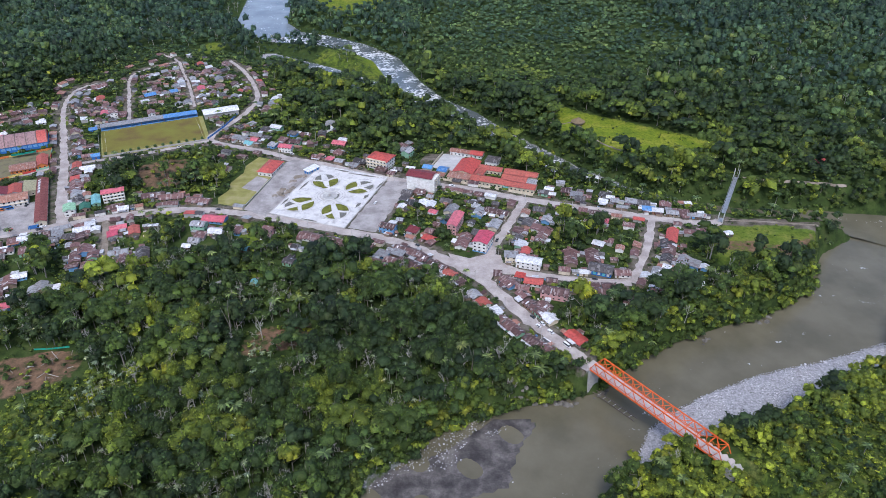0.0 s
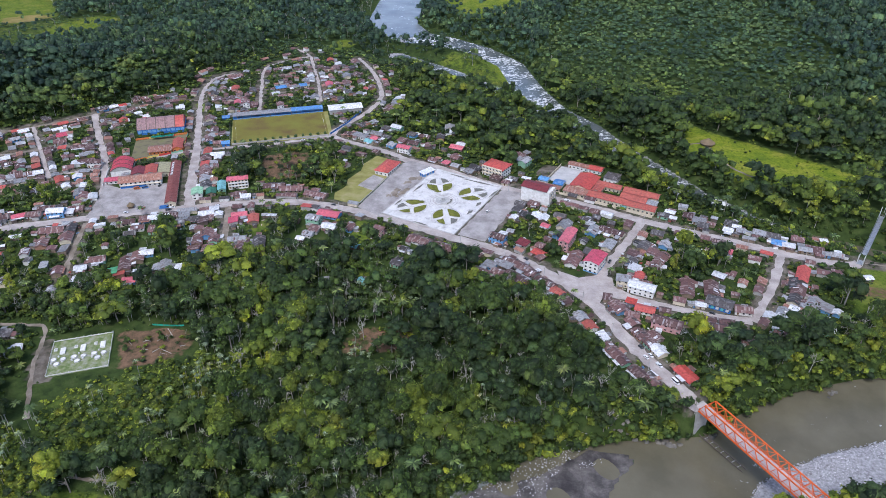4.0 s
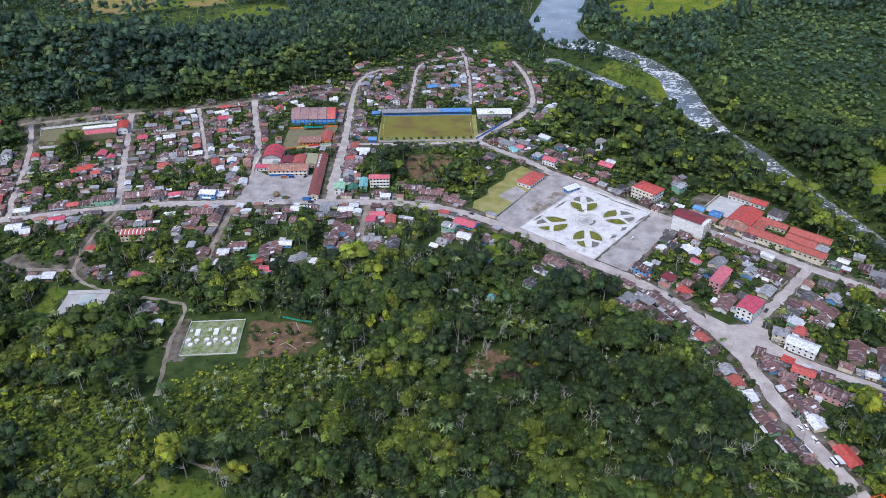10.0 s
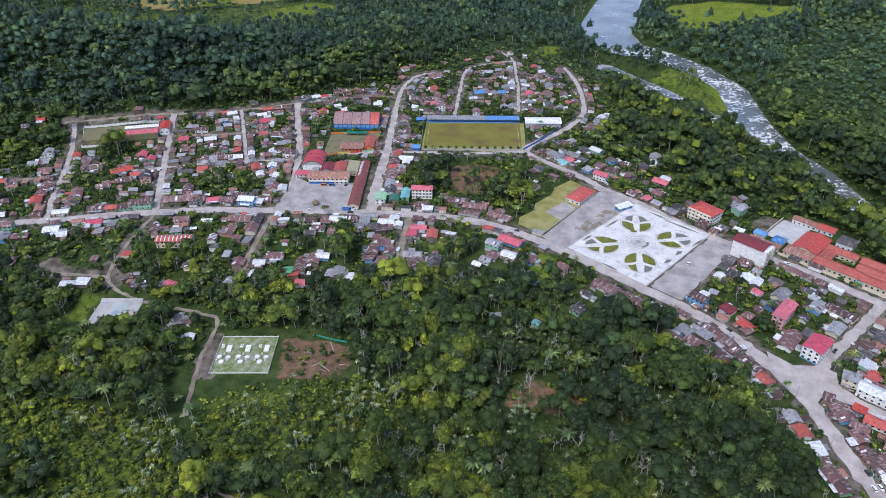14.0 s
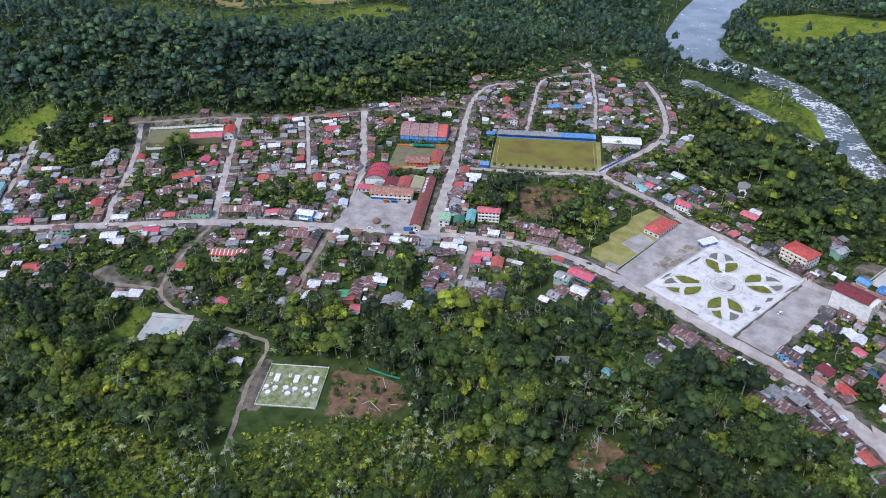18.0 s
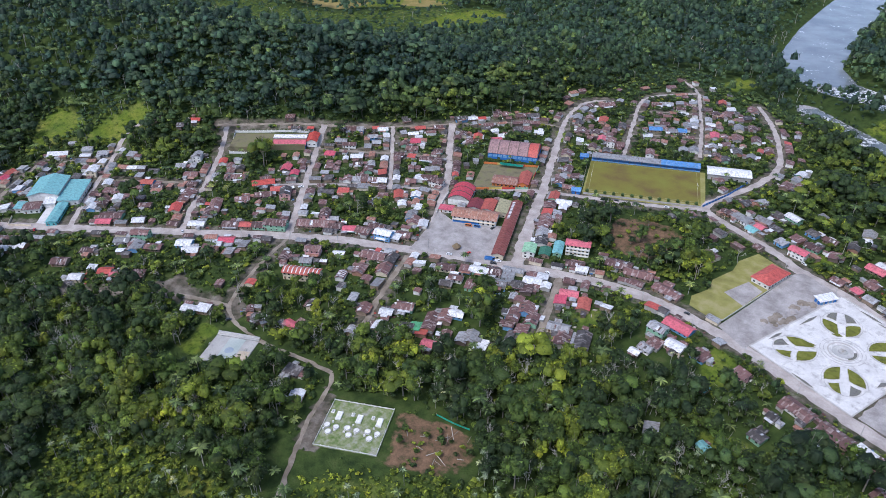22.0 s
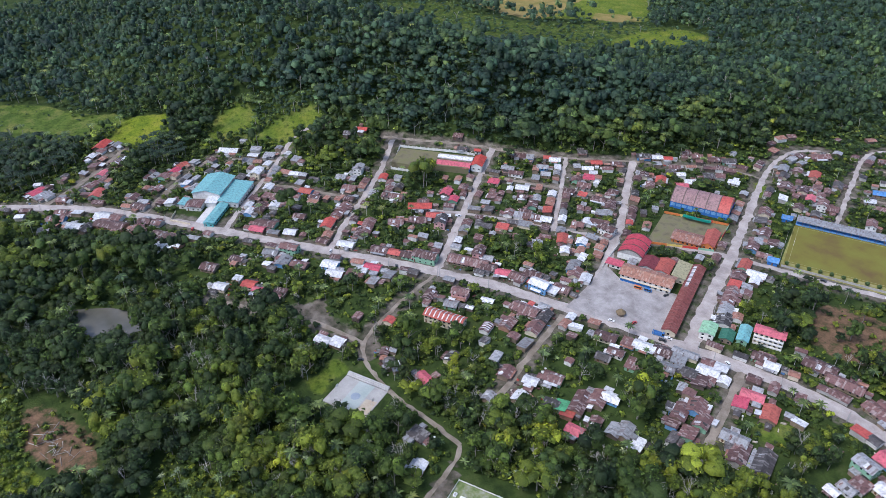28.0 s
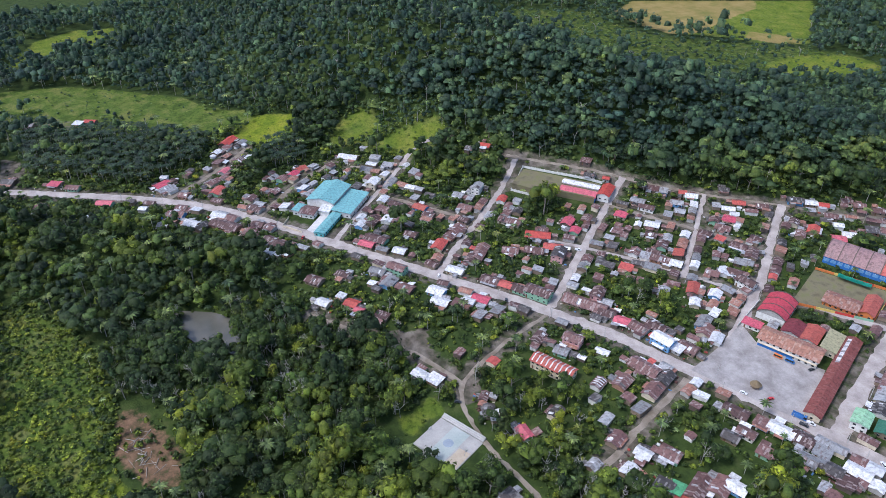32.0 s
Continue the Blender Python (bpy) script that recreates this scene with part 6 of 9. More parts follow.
for q in (-12.5, 13.5):
    x_, y_ = spot(BF, q, -2)
    hoop = thing("goal_frame", "rusty goal and hoop frame on the slab", "goal", x_, y_, bz, BF[2], "goals of the sports slab")
    for a, b in (((0, -1.5, 0), (0, -1.5, 2.1)), ((0, 1.5, 0), (0, 1.5, 2.1)), ((0, -1.5, 2.1), (0, 1.5, 2.1)), ((0, 0, 2.1), (0, 0, 3.4))):
        bm = bmesh.new()
        beam(bm, a, b, 0.12)
        part("bar", bm, STEEL, hoop)
    part("board", box_bm(-0.05, 0.05, -0.9, 0.9, 2.8, 3.9), WALLS["white"], hoop)

# ---- the water works ----
CF = (-298.0, 324.0, 26.0)
cz = max(at(*spot(CF, x, y)) for x in (-17, 0, 17) for y in (-16, 0, 16)) + 0.15
tagged(part("works_ground", slab_bm([spot(CF, *p) for p in ((-18.6, -17.8), (18.6, -17.8), (18.6, 17.8), (-18.6, 17.8))], cz - 2, cz), mat("gravel_grass", grass_of((0.09, 0.15, 0.03), (0.22, 0.25, 0.12), (0.36, 0.35, 0.31), 0.3), 0.95), None, "grassy gravel ground of the fenced water works"), "", "yard", kind="structure")
WHITE_TANK = WALLS["white"]
for gx_ in (-11.5, 0.8, 13.0):
    x_, y_ = spot(CF, gx_, 0)
    for dx, dy, l, w, h, nm, lab in ((0, 6.0, 3.2, 6.2, 0.9, "settling_tank", "white rectangular settling tank"), (-4.6, 8.6, 1.8, 2.4, 0.8, "inlet_chamber", "small square inlet chamber with white rim")):
        x_, y_ = spot(CF, gx_ + dx, dy)
        ob = thing(nm, lab + " in the fenced water works", "tank", x_, y_, cz, CF[2], nm.replace("_", " ") + "s")
        part("body", box_bm(-l / 2, l / 2, -w / 2, w / 2, -0.2, h), WHITE_TANK, ob)
        part("lid", box_bm(-l / 2 * 0.55, l / 2 * 0.55, -w / 2 * 0.7, w / 2 * 0.7, h, h + 0.08), WALLS["grey"] if nm[0] == "i" else WHITE_TANK, ob)
    for dx, dy, r in ((-4.6, -2.0, 1.9), (-2.2, -6.8, 1.9), (1.2, -2.6, 1.8), (1.0, -4.6, 0.8), (-5.6, -5.0, 0.7), (-2.0, 1.0, 0.6)):
        x_, y_ = spot(CF, gx_ + dx, dy)
        ob = thing("round_tank", "round white tank lid in the fenced water works" if r > 1 else "small round white chamber of the water works", "tank", x_, y_, cz, 0, "round tanks")
        part("wall", ring_bm(0.03, r, -0.2, 0.7, 20), WHITE_TANK, ob)
        part("rim", ring_bm(r * 0.85, r + 0.06, 0.7, 0.85, 20), WALLS["grey"], ob)
wall_run("pipe_fence", "thin pale wire fence with white posts round the water works", "fence", [spot(CF, *p) for p in ((-18.4, -17.6), (18.4, -17.6), (18.4, 17.6), (-18.4, 17.6), (-18.4, -17.6))], 0.12, 0.12, WALLS["white"], 4.5, WALLS["white"], cz + 1.0)
wall_run("shade_net", "strip of green shade net along the red earth", "fence", [(-268, 361), (-256, 362), (-246, 364)], 1.3, 0.1, TARP, 4.0, WALLS["wood"])

# ---- the steel bridge ----
A, B = Vector((93.6, 336.2, 0)), Vector((151.2, 261.4, 0))
taken |= line_dist(CX, CY, [(A.x, A.y), (B.x, B.y), tuple((B + (B - A).normalized() * 10).xy)])[0] < 5.5
span = (B - A).length
bt = math.degrees(math.atan2(B.y - A.y, B.x - A.x))
bridge = thing("truss_bridge", "orange steel truss bridge with a pale deck over the river", "bridge", A.x, A.y, -1.6, bt)
part("deck", box_bm(-3, span + 3, -3.6, 3.6, -0.55, 0.12), mat("bridge_deck", road_of((0.48, 0.42, 0.40), (0.58, 0.52, 0.50)), 0.85), bridge, "pale concrete deck")
HALF, TALL, BAYS = 4.2, 6.4, 13
bay = span / BAYS


def steel(name, a, b, w):
    bm = bmesh.new()
    beam(bm, a, b, w)
    part(name, bm, ORANGE, bridge)


for sy in (-HALF, HALF):
    steel("bottom_chord", (0, sy, -0.3), (span, sy, -0.3), 0.6)
    steel("top_chord", (bay * 0.5, sy, TALL), (span - bay * 0.5, sy, TALL), 0.6)
    steel("hand_rail", (0, sy * 0.93, 1.3), (span, sy * 0.93, 1.3), 0.2)
    for i in range(BAYS):
        steel("diagonal", (bay * i, sy, -0.3), (bay * (i + 0.5), sy, TALL), 0.34)
        steel("diagonal", (bay * (i + 0.5), sy, TALL), (bay * (i + 1), sy, -0.3), 0.34)
for i in range(BAYS):
    x_ = bay * (i + 0.5)
    steel("top_strut", (x_, -HALF, TALL), (x_, HALF, TALL), 0.32)
    if i < BAYS - 1:
        steel("top_brace", (x_, -HALF, TALL), (x_ + bay, HALF, TALL), 0.2)
        steel("top_brace", (x_, HALF, TALL), (x_ + bay, -HALF, TALL), 0.2)
    steel("floor_beam", (bay * i, -HALF, -0.6), (bay * i, HALF, -0.6), 0.4)
for x0, x1, nm in ((-6, 1.2, "abutment"), (span - 1.2, span + 8, "abutment")):
    part(nm, box_bm(x0, x1, -4.6, 4.6, -24, -0.6), WALLS["grey"], bridge, "grey concrete abutment")
claim(*(A + B).xy / 2, bt, span + 10, 12)

# ---- boulders on the river's edge ----
rock_rng = random.Random(8)
ROCKS = []
for i in range(4):
    bm = bmesh.new()
    bmesh.ops.create_icosphere(bm, subdivisions=2, radius=1)
    for v in bm.verts:
        v.co *= rock_rng.uniform(0.75, 1.15)
        v.co.z *= 0.7
    me = bpy.data.meshes.new("boulder")
    bm.to_mesh(me)
    bm.free()
    me.materials.append(ROCK)
    ROCKS.append(me)
for x0, y0, x1, y1, n in ((37, 324, 83, 325, 26), (178, 382, 186, 386, 4), (222, 404, 236, 410, 7), (94, 330, 112, 343, 7)):
    for i in range(n):
        u = (i + rock_rng.random()) / n
        x, y = x0 + (x1 - x0) * u + rock_rng.uniform(-1.5, 1.5), y0 + (y1 - y0) * u + rock_rng.uniform(-2, 2.5)
        ob = tagged(new("boulder", ROCKS[i % 4]), "dark weathered boulder at the river's edge", "rock", group="boulders on the bank")
        k = rock_rng.uniform(0.9, 2.6)
        ob.matrix_basis = pose(x, y, max(at(x, y), -22.6), 0, 0, rock_rng.uniform(0, 360)) @ Matrix.Diagonal((k, k * rock_rng.uniform(0.6, 1), k * rock_rng.uniform(0.8, 1.4), 1))

# ---- the fallen pipes below the bridge ----
fallen = thing("old_pipes", "two rusty old pipes lying in the river below the bridge", "pipes", 94, 332.5, -22)
for q in (0, 2.6):
    bm = bmesh.new()
    v_, f_ = (0 + q, 0 + q * 0.6, 2.2), (21 + q, -23 + q * 0.8, 0.35)
    beam(bm, v_, f_, 0.35)
    part("pipe", bm, WALLS["dark"], fallen)
for i in range(7):
    u = (i + 1) / 8
    bm = bmesh.new()
    beam(bm, (21 * u, -23 * u, 2.2 - 1.85 * u), (21 * u + 2.6, -23 * u + 1.8, 2.2 - 1.85 * u), 0.22)
    part("tie", bm, WALLS["grey"], fallen)

# ---- felled stems on the cleared earth ----
fell_rng = random.Random(31)
for i in range(46):
    poly = (SCRUBS[1], RED_EARTH, SCRUBS[1])[i % 3]
    u = [fell_rng.random() for _ in poly]
    x, y = sum(a * p[0] for a, p in zip(u, poly)) / sum(u), sum(a * p[1] for a, p in zip(u, poly)) / sum(u)
    x, y = x + fell_rng.uniform(-13, 13), y + fell_rng.uniform(-8, 8)
    if not inside(np.array([x]), np.array([y]), poly)[0]:
        continue
    ln, r = fell_rng.uniform(3, 10), fell_rng.uniform(0.12, 0.3)
    bm = bmesh.new()
    bmesh.ops.create_cone(bm, cap_ends=True, segments=7, radius1=r, radius2=r * 0.6, depth=ln, matrix=pose(0, 0, 0, 90, 0, 0))
    ob = part("felled_stem", bm, PALE_BARK if i % 2 else BARK, None, "pale felled stem lying on the cleared reddish earth")
    ob.matrix_basis = pose(x, y, at(x, y) + r, 0, 0, fell_rng.uniform(0, 180))
    tagged(ob, "", "log", "felled stems")

# ---- the radio mast on the ridge ----
mast = thing("radio_mast", "slim galvanised lattice radio mast on the wooded ridge", "mast", -872, 528, at(-872, 528))
bm = bmesh.new()
for i in range(3):
    a_ = 2.094 * i
    beam(bm, (1.3 * math.cos(a_), 1.3 * math.sin(a_), 0), (0.35 * math.cos(a_), 0.35 * math.sin(a_), 40), 0.22)
part("leg_frame", bm, STEEL, mast)
bm = bmesh.new()
for j in range(16):
    f0, f1 = 1.3 - 0.95 * j / 16, 1.3 - 0.95 * (j + 1) / 16
    for i in range(3):
        a_, b_ = 2.094 * i, 2.094 * (i + 1)
        beam(bm, (f0 * math.cos(a_), f0 * math.sin(a_), 2.5 * j), (f1 * math.cos(b_), f1 * math.sin(b_), 2.5 * j + 2.5), 0.12)
        beam(bm, (f1 * math.cos(a_), f1 * math.sin(a_), 2.5 * j + 2.5), (f1 * math.cos(b_), f1 * math.sin(b_), 2.5 * j + 2.5), 0.12)
part("lattice", bm, STEEL, mast)

# ---- the footbridge ----
A, B = Vector((227.5, 509, 0)), Vector((268.5, 590, 0))
span = (B - A).length
foot = thing("suspension_footbridge", "narrow grey suspension footbridge over the stream", "footbridge", A.x, A.y, 0.3, math.degrees(math.atan2(B.y - A.y, B.x - A.x)))
sag = lambda u: -1.2 * 4 * u * (1 - u)
for i in range(30):
    u0, u1 = i / 30, (i + 1) / 30 - 0.004
    bm = bmesh.new()
    beam(bm, (span * u0, 0, sag(u0)), (span * u1, 0, sag(u1)), 3.4, 0.12)
    part("deck_board", bm, STEEL, foot)
for sy in (-2.0, 2.0):
    bm = bmesh.new()
    for i in range(20):
        u0, u1 = i / 20, (i + 1) / 20
        h = lambda u: 7.0 * (2 * u - 1) ** 2 + 0.8
        beam(bm, (span * u0, sy, h(u0)), (span * u1, sy, h(u1)), 0.16)
    part("main_cable", bm, STEEL, foot)
    for i in range(1, 20):
        u = i / 20
        bm = bmesh.new()
        beam(bm, (span * u, sy, sag(u)), (span * u, sy, h(u)), 0.07)
        part("hanger", bm, STEEL, foot)
    for u in (0, 1):
        part("tower_leg", box_bm(span * u - 0.35, span * u + 0.35, sy - 0.35, sy + 0.35, -12 if u else -2, 8.0), CONCRETE, foot)
claim(*(A + B).xy / 2, math.degrees(math.atan2(B.y - A.y, B.x - A.x)), span + 6, 9)


# ---- vehicles ----
def wheel_mesh():
    bm = bmesh.new()
    bmesh.ops.create_cone(bm, cap_ends=True, segments=14, radius1=0.36, radius2=0.36, depth=0.26, matrix=pose(0, 0, 0, 90, 0, 0))
    me = bpy.data.meshes.new("wheel")
    bm.to_mesh(me)
    bm.free()
    me.materials.append(BLACK)
    return me


def rim_mesh():
    bm = bmesh.new()
    bmesh.ops.create_cone(bm, cap_ends=True, segments=10, radius1=0.2, radius2=0.2, depth=0.06, matrix=pose(0, 0, 0, 90, 0, 0))
    me = bpy.data.meshes.new("rim")
    bm.to_mesh(me)
    bm.free()
    me.materials.append(STEEL)
    return me


WHEEL, RIM = wheel_mesh(), rim_mesh()


def car(x, y, turn, paint, kind_="car"):
    l, w, h, words = {"car": (4.3, 1.75, 0.85, "saloon car"), "pickup": (5.1, 1.85, 0.95, "pickup truck"), "van": (5.6, 2.0, 1.1, "minibus"), "truck": (8.0, 2.4, 1.3, "cargo truck"), "bus": (9.5, 2.5, 1.2, "bus")}[kind_]
    ob = thing(kind_ if kind_ != "car" else "parked_car", f"{paint} {words} parked on the dusty road", "vehicle", x, y, at(x, y) + 0.3, turn, "vehicles")
    bm = box_bm(-l / 2, l / 2, -w / 2, w / 2, 0.35, h)
    bmesh.ops.bevel(bm, geom=bm.edges[:], offset=0.12, segments=2, affect="EDGES")
    body = part("body", bm, CAR_PAINTS[paint], ob)
    for q in (-1, 1):
        part("headlight", box_bm(l / 2 - 0.04, l / 2 + 0.03, q * w * 0.36 - 0.16, q * w * 0.36 + 0.16, h - 0.32, h - 0.12), STEEL, body)
    x0, x1, top = {"car": (-1.6, 0.9, 1.45), "pickup": (-0.2, 1.5, 1.75), "van": (-2.7, 2.2, 2.2), "truck": (2.2, 3.9, 2.7), "bus": (-4.6, 4.4, 2.9)}[kind_]
    bm = box_bm(x0, x1, -w / 2 + 0.08, w / 2 - 0.08, h - 0.02, top)
    for v in bm.verts:
        if v.co.z > top - 0.1:
            v.co.x = x0 + (v.co.x - x0) * 0.9 + (x1 - x0) * 0.05
            v.co.y *= 0.88
    part("cabin", bm, GLASS, ob, "dark window band")
    part("roof", box_bm(x0 + 0.15, x1 - 0.25, -w / 2 + 0.2, w / 2 - 0.2, top, top + 0.07), CAR_PAINTS[paint], ob)
    if kind_ in ("pickup", "truck"):
        e = {"pickup": -0.35, "truck": 1.9}[kind_]
        for a in ((-l / 2, e, -w / 2, -w / 2 + 0.1), (-l / 2, e, w / 2 - 0.1, w / 2), (-l / 2, -l / 2 + 0.1, -w / 2, w / 2)):
            part("tray_side", box_bm(*a, h, h + (0.45 if kind_ == "pickup" else 1.1)), CAR_PAINTS[paint], ob)
    for i in (-1, 1):
        for j in (-1, 1):
            wh = shared("wheel", WHEEL, ob, pose(i * l * 0.31, j * (w / 2 - 0.1), 0.36))
            shared("rim", RIM, wh, pose(0, j * 0.12, 0))


for x_, y_, t_, p_, k_ in ((79, 353, -53, "white", "van"), (66, 375, -56, "white", "car"), (63, 373, 124, "white", "car"), (70.5, 366.5, -54, "white", "pickup"), (60.2, 382.5, -55, "dark", "car"),
                           (-147, 640, -30, "white", "car"), (-58, 541, 70, "white", "car"), (42.5, 480, 72, "dark", "pickup"), (-20, 473, 142, "dark", "car"),
                           (-288, 512, 160, "white", "car"), (-545, 379, 143, "white", "car"), (-640, 306, 146, "red", "car"), (-433, 338, 60, "dark", "car"), (-262, 656, 24, "white", "car"), (-300, 640, 22, "dark", "car"),
                           (-498, 408, 147, "dark", "car"), (-528, 488, 50, "white", "pickup"), (-190, 530, 172, "dark", "car"), (110, 427, -15, "dark", "car"), (8, 572, -18, "white", "pickup")):
    car(x_, y_, t_, p_, k_)
for q, r, t_, p_, k_ in ((-11, -75.7, 5, "white", "car"), (2.8, -70.7, 60, "red", "car"), (20, -74.6, 0, "blue", "truck"), (26.5, -75.6, 5, "white", "pickup"), (24, -79.2, 0, "dark", "pickup"), (-6.4, -31.6, 0, "orange", "van"), (0.6, -31.4, 0, "blue", "van"), (13, -30.5, 60, "dark", "car")):
    x_, y_ = spot(WF, q, r)
    car(x_, y_, WF[2] + t_, p_, k_)

# ---- poles along the roads ----
POLE = None
for key, step_ in (("avenue", 38.0), ("plaza_north", 38.0), ("avenue_cross", 40.0), ("street_d", 40.0), ("street_b", 40.0)):
    w_, _k, line = STREETS[key]
    p = smooth_line(line, step_)
    for a, b in zip(p, p[1:]):
        d = (b - a) / np.hypot(*(b - a))
        q = a + np.array((-d[1], d[0])) * (w_ / 2 + 0.6) * (1 if key == "avenue" else -1)
        if POLE is None:
            POLE = thing("utility_pole", "slim grey concrete utility pole beside the road", "utility pole", 0, 0, 0, 0, "utility poles")
            part("shaft", ring_bm(0.01, 0.16, -1, 8.5, 8), CONCRETE, POLE)
            part("crossarm", box_bm(-0.9, 0.9, -0.06, 0.06, 7.9, 8.05), WALLS["wood"], POLE)
            POLE.matrix_basis = pose(q[0], q[1], at(*q), 0, 0, math.degrees(math.atan2(d[1], d[0])) + 90)
        else:
            copy_thing(POLE, pose(q[0], q[1], at(*q), 0, 0, math.degrees(math.atan2(d[1], d[0])) + 90))

# ---- houses: x, y, turn, roof colour and size ----
HOUSES = {}
HOUSES["plaza east"] = [
    (-38, 643, 63, 'g2'), (-42, 603, 163, 'd2'), (-26, 538, 163, 'd2'), (-33, 546, 73, 'd2'), (-35, 532, 73, 'w1'), (-31, 557, 163, 'd2'), (-17, 538, 73, 'w2'), (-11, 550, 163, 'g1'), (-24, 493, 152, 'c2'), (3, 511, 63, 'd2'), (-34, 637, 63, 'g3+'),
    (-40, 653, 63, 'm2'), (-34, 661, 63, 'g1'),]
HOUSES["plaza north"] = [
    (-48, 594, 163, 'w1'), (88, 557, 161, 'g2'), (95, 554, 161, 'w1'), (108, 559, 165, 'm2'), (116, 552, 165, 'g2'),
    (118, 544, 165, 'g2'), (141, 552, 161, 'd2'), (137, 540, 161, 'w1'), (147, 541, 161, 'g1'), (161, 540, 161, 'w2'),
    (171, 536, 166, 'g2'), (173, 528, 166, 'b2'), (180, 525, 166, 'w2'), (191, 521, 169, 'g2'), (200, 520, 169, 'm2'),
    (-20, 558, 173, 'm2'), (-10, 535, 83, 'w2x'), (7, 527, 68, 'g3x'), (3, 542, 158, 'g2'), (28, 532, 158, 'g1'),
    (25, 538, 158, 'd2'), (33, 544, 158, 'g1'), (6, 540, 68, 'g2'),
    (131, 508, 161, 'p2'), (115, 504, 165, 'w1'), (207, 488, 169, 'm2'), (145, 548, 161, 'w1'), (206, 517, 169, 'g1'),
    (213, 516, 169, 'g2'), (-103, 662, 159, 'p3'), (-100, 670, 159, 'w2'), (-121, 630, 159, 'm2'), (-108, 625, 152, 'r1'),]
HOUSES["plaza north further on"] = [
    (-101, 639, 152, 'm2'), (-78, 620, 152, 'd3'), (-83, 612, 152, 'w2'),]
HOUSES["avenue"] = [
    (-8, 523, 152, 'r1'), (-5, 503, 152, 'r1'), (-11, 481, 141, 'r2'), (-23, 490, 152, 'm2'), (-10, 475, 51, 'm1x'),
    (10, 463, 141, 'm3'), (-44, 495, 157, 'm3+'), (47, 421, 122, 'm3'), (56, 406, 120, 'm2'), (60, 394, 123, 'm2'),
    (70, 393, 123, 'm2'), (-34, 459, 152, 'g2'), (-22, 460, 141, 'm3'), (-32, 466, 152, 'm2'), (-14, 453, 141, 'm2'),
    (-6, 444, 141, 'm2'), (-46, 458, 152, 'g2'), (-59, 469, 157, 'm2'), (-68, 472, 157, 'w2'), (5, 432, 142, 'r2'),
    (12, 422, 122, 'm1'), (22, 406, 122, 'g2'), (28, 397, 120, 'r2'), (35, 386, 120, 'w2'), (42, 374, 123, 'm3'),
    (48, 366, 123, 'm2'), (58, 355, 127, 'm3'), (65, 348, 127, 'm2'), (71, 379, 123, 'w2'), (66, 386, 123, 'm2'),]
HOUSES["avenue further on"] = [
    (86, 359, 127, 'r3'), (-277, 532, 20, 'm3'), (-270, 530, 20, 'w2'), (-252, 552, 11, 'm4'), (-235, 550, 11, 'm4'),
    (-261, 548, 20, 'm3'), (-210, 543, 171, 'm4'), (-198, 543, 171, 'm4'), (-187, 538, 171, 'm3'), (-349, 470, 26, 'm3'),
    (-335, 464, 21, 'm2'), (-336, 477, 21, 'm2'), (-328, 482, 21, 'w3'), (-318, 487, 21, 'm3'), (-307, 489, 21, 'w2'),
    (-290, 495, 19, 'w3'), (-296, 485, 19, 'd2'), (-337, 455, 26, 'd2'), (-310, 468, 21, 'd2'), (-307, 478, 21, 'g2'),
    (-320, 463, 21, 'm2'), (-197, 499, 171, 'g3+'), (-188, 512, 171, 'p4'), (-189, 496, 171, 'm3'), (-182, 493, 170, 'w3'),
    (-178, 507, 170, 'g3'), (-193, 487, 171, 'm2'), (-196, 481, 171, 'g2'), (-166, 493, 170, 'r2'), (-200, 474, 171, 'w1'),]
HOUSES["avenue further along"] = [
    (-140, 489, 161, 'm2+'), (-105, 484, 161, 'm4'), (-83, 477, 161, 'm4'), (-86, 467, 161, 'g2'), (-94, 466, 161, 'd2'),
    (-114, 470, 161, 'g1'), (-116, 452, 161, 'g2'), (-137, 430, 161, 't1'), (-51, 448, 152, 'm3'), (-38, 449, 152, 'm3'),
    (-25, 445, 141, 'm4'), (-0, 440, 142, 'm2'), (-464, 466, 34, 'g2'), (-610, 356, 38, 'm4'), (-606, 347, 38, 'p3'),
    (-586, 366, 38, 'w2'), (-563, 354, 35, 'm3+'), (-544, 392, 35, 'w3'), (-522, 409, 36, 'm3'), (-513, 415, 36, 'r3'),
    (-503, 422, 32, 'm3'), (-492, 430, 32, 'm4+'), (-469, 453, 34, 'm5'), (-454, 460, 34, 'm3'), (-443, 464, 34, 'r2'),
    (-432, 469, 19, 'm3'), (-428, 480, 19, 'm3'), (-414, 473, 19, 'w3+'), (-406, 477, 19, 'w2'), (-403, 484, 19, 'm3'),]
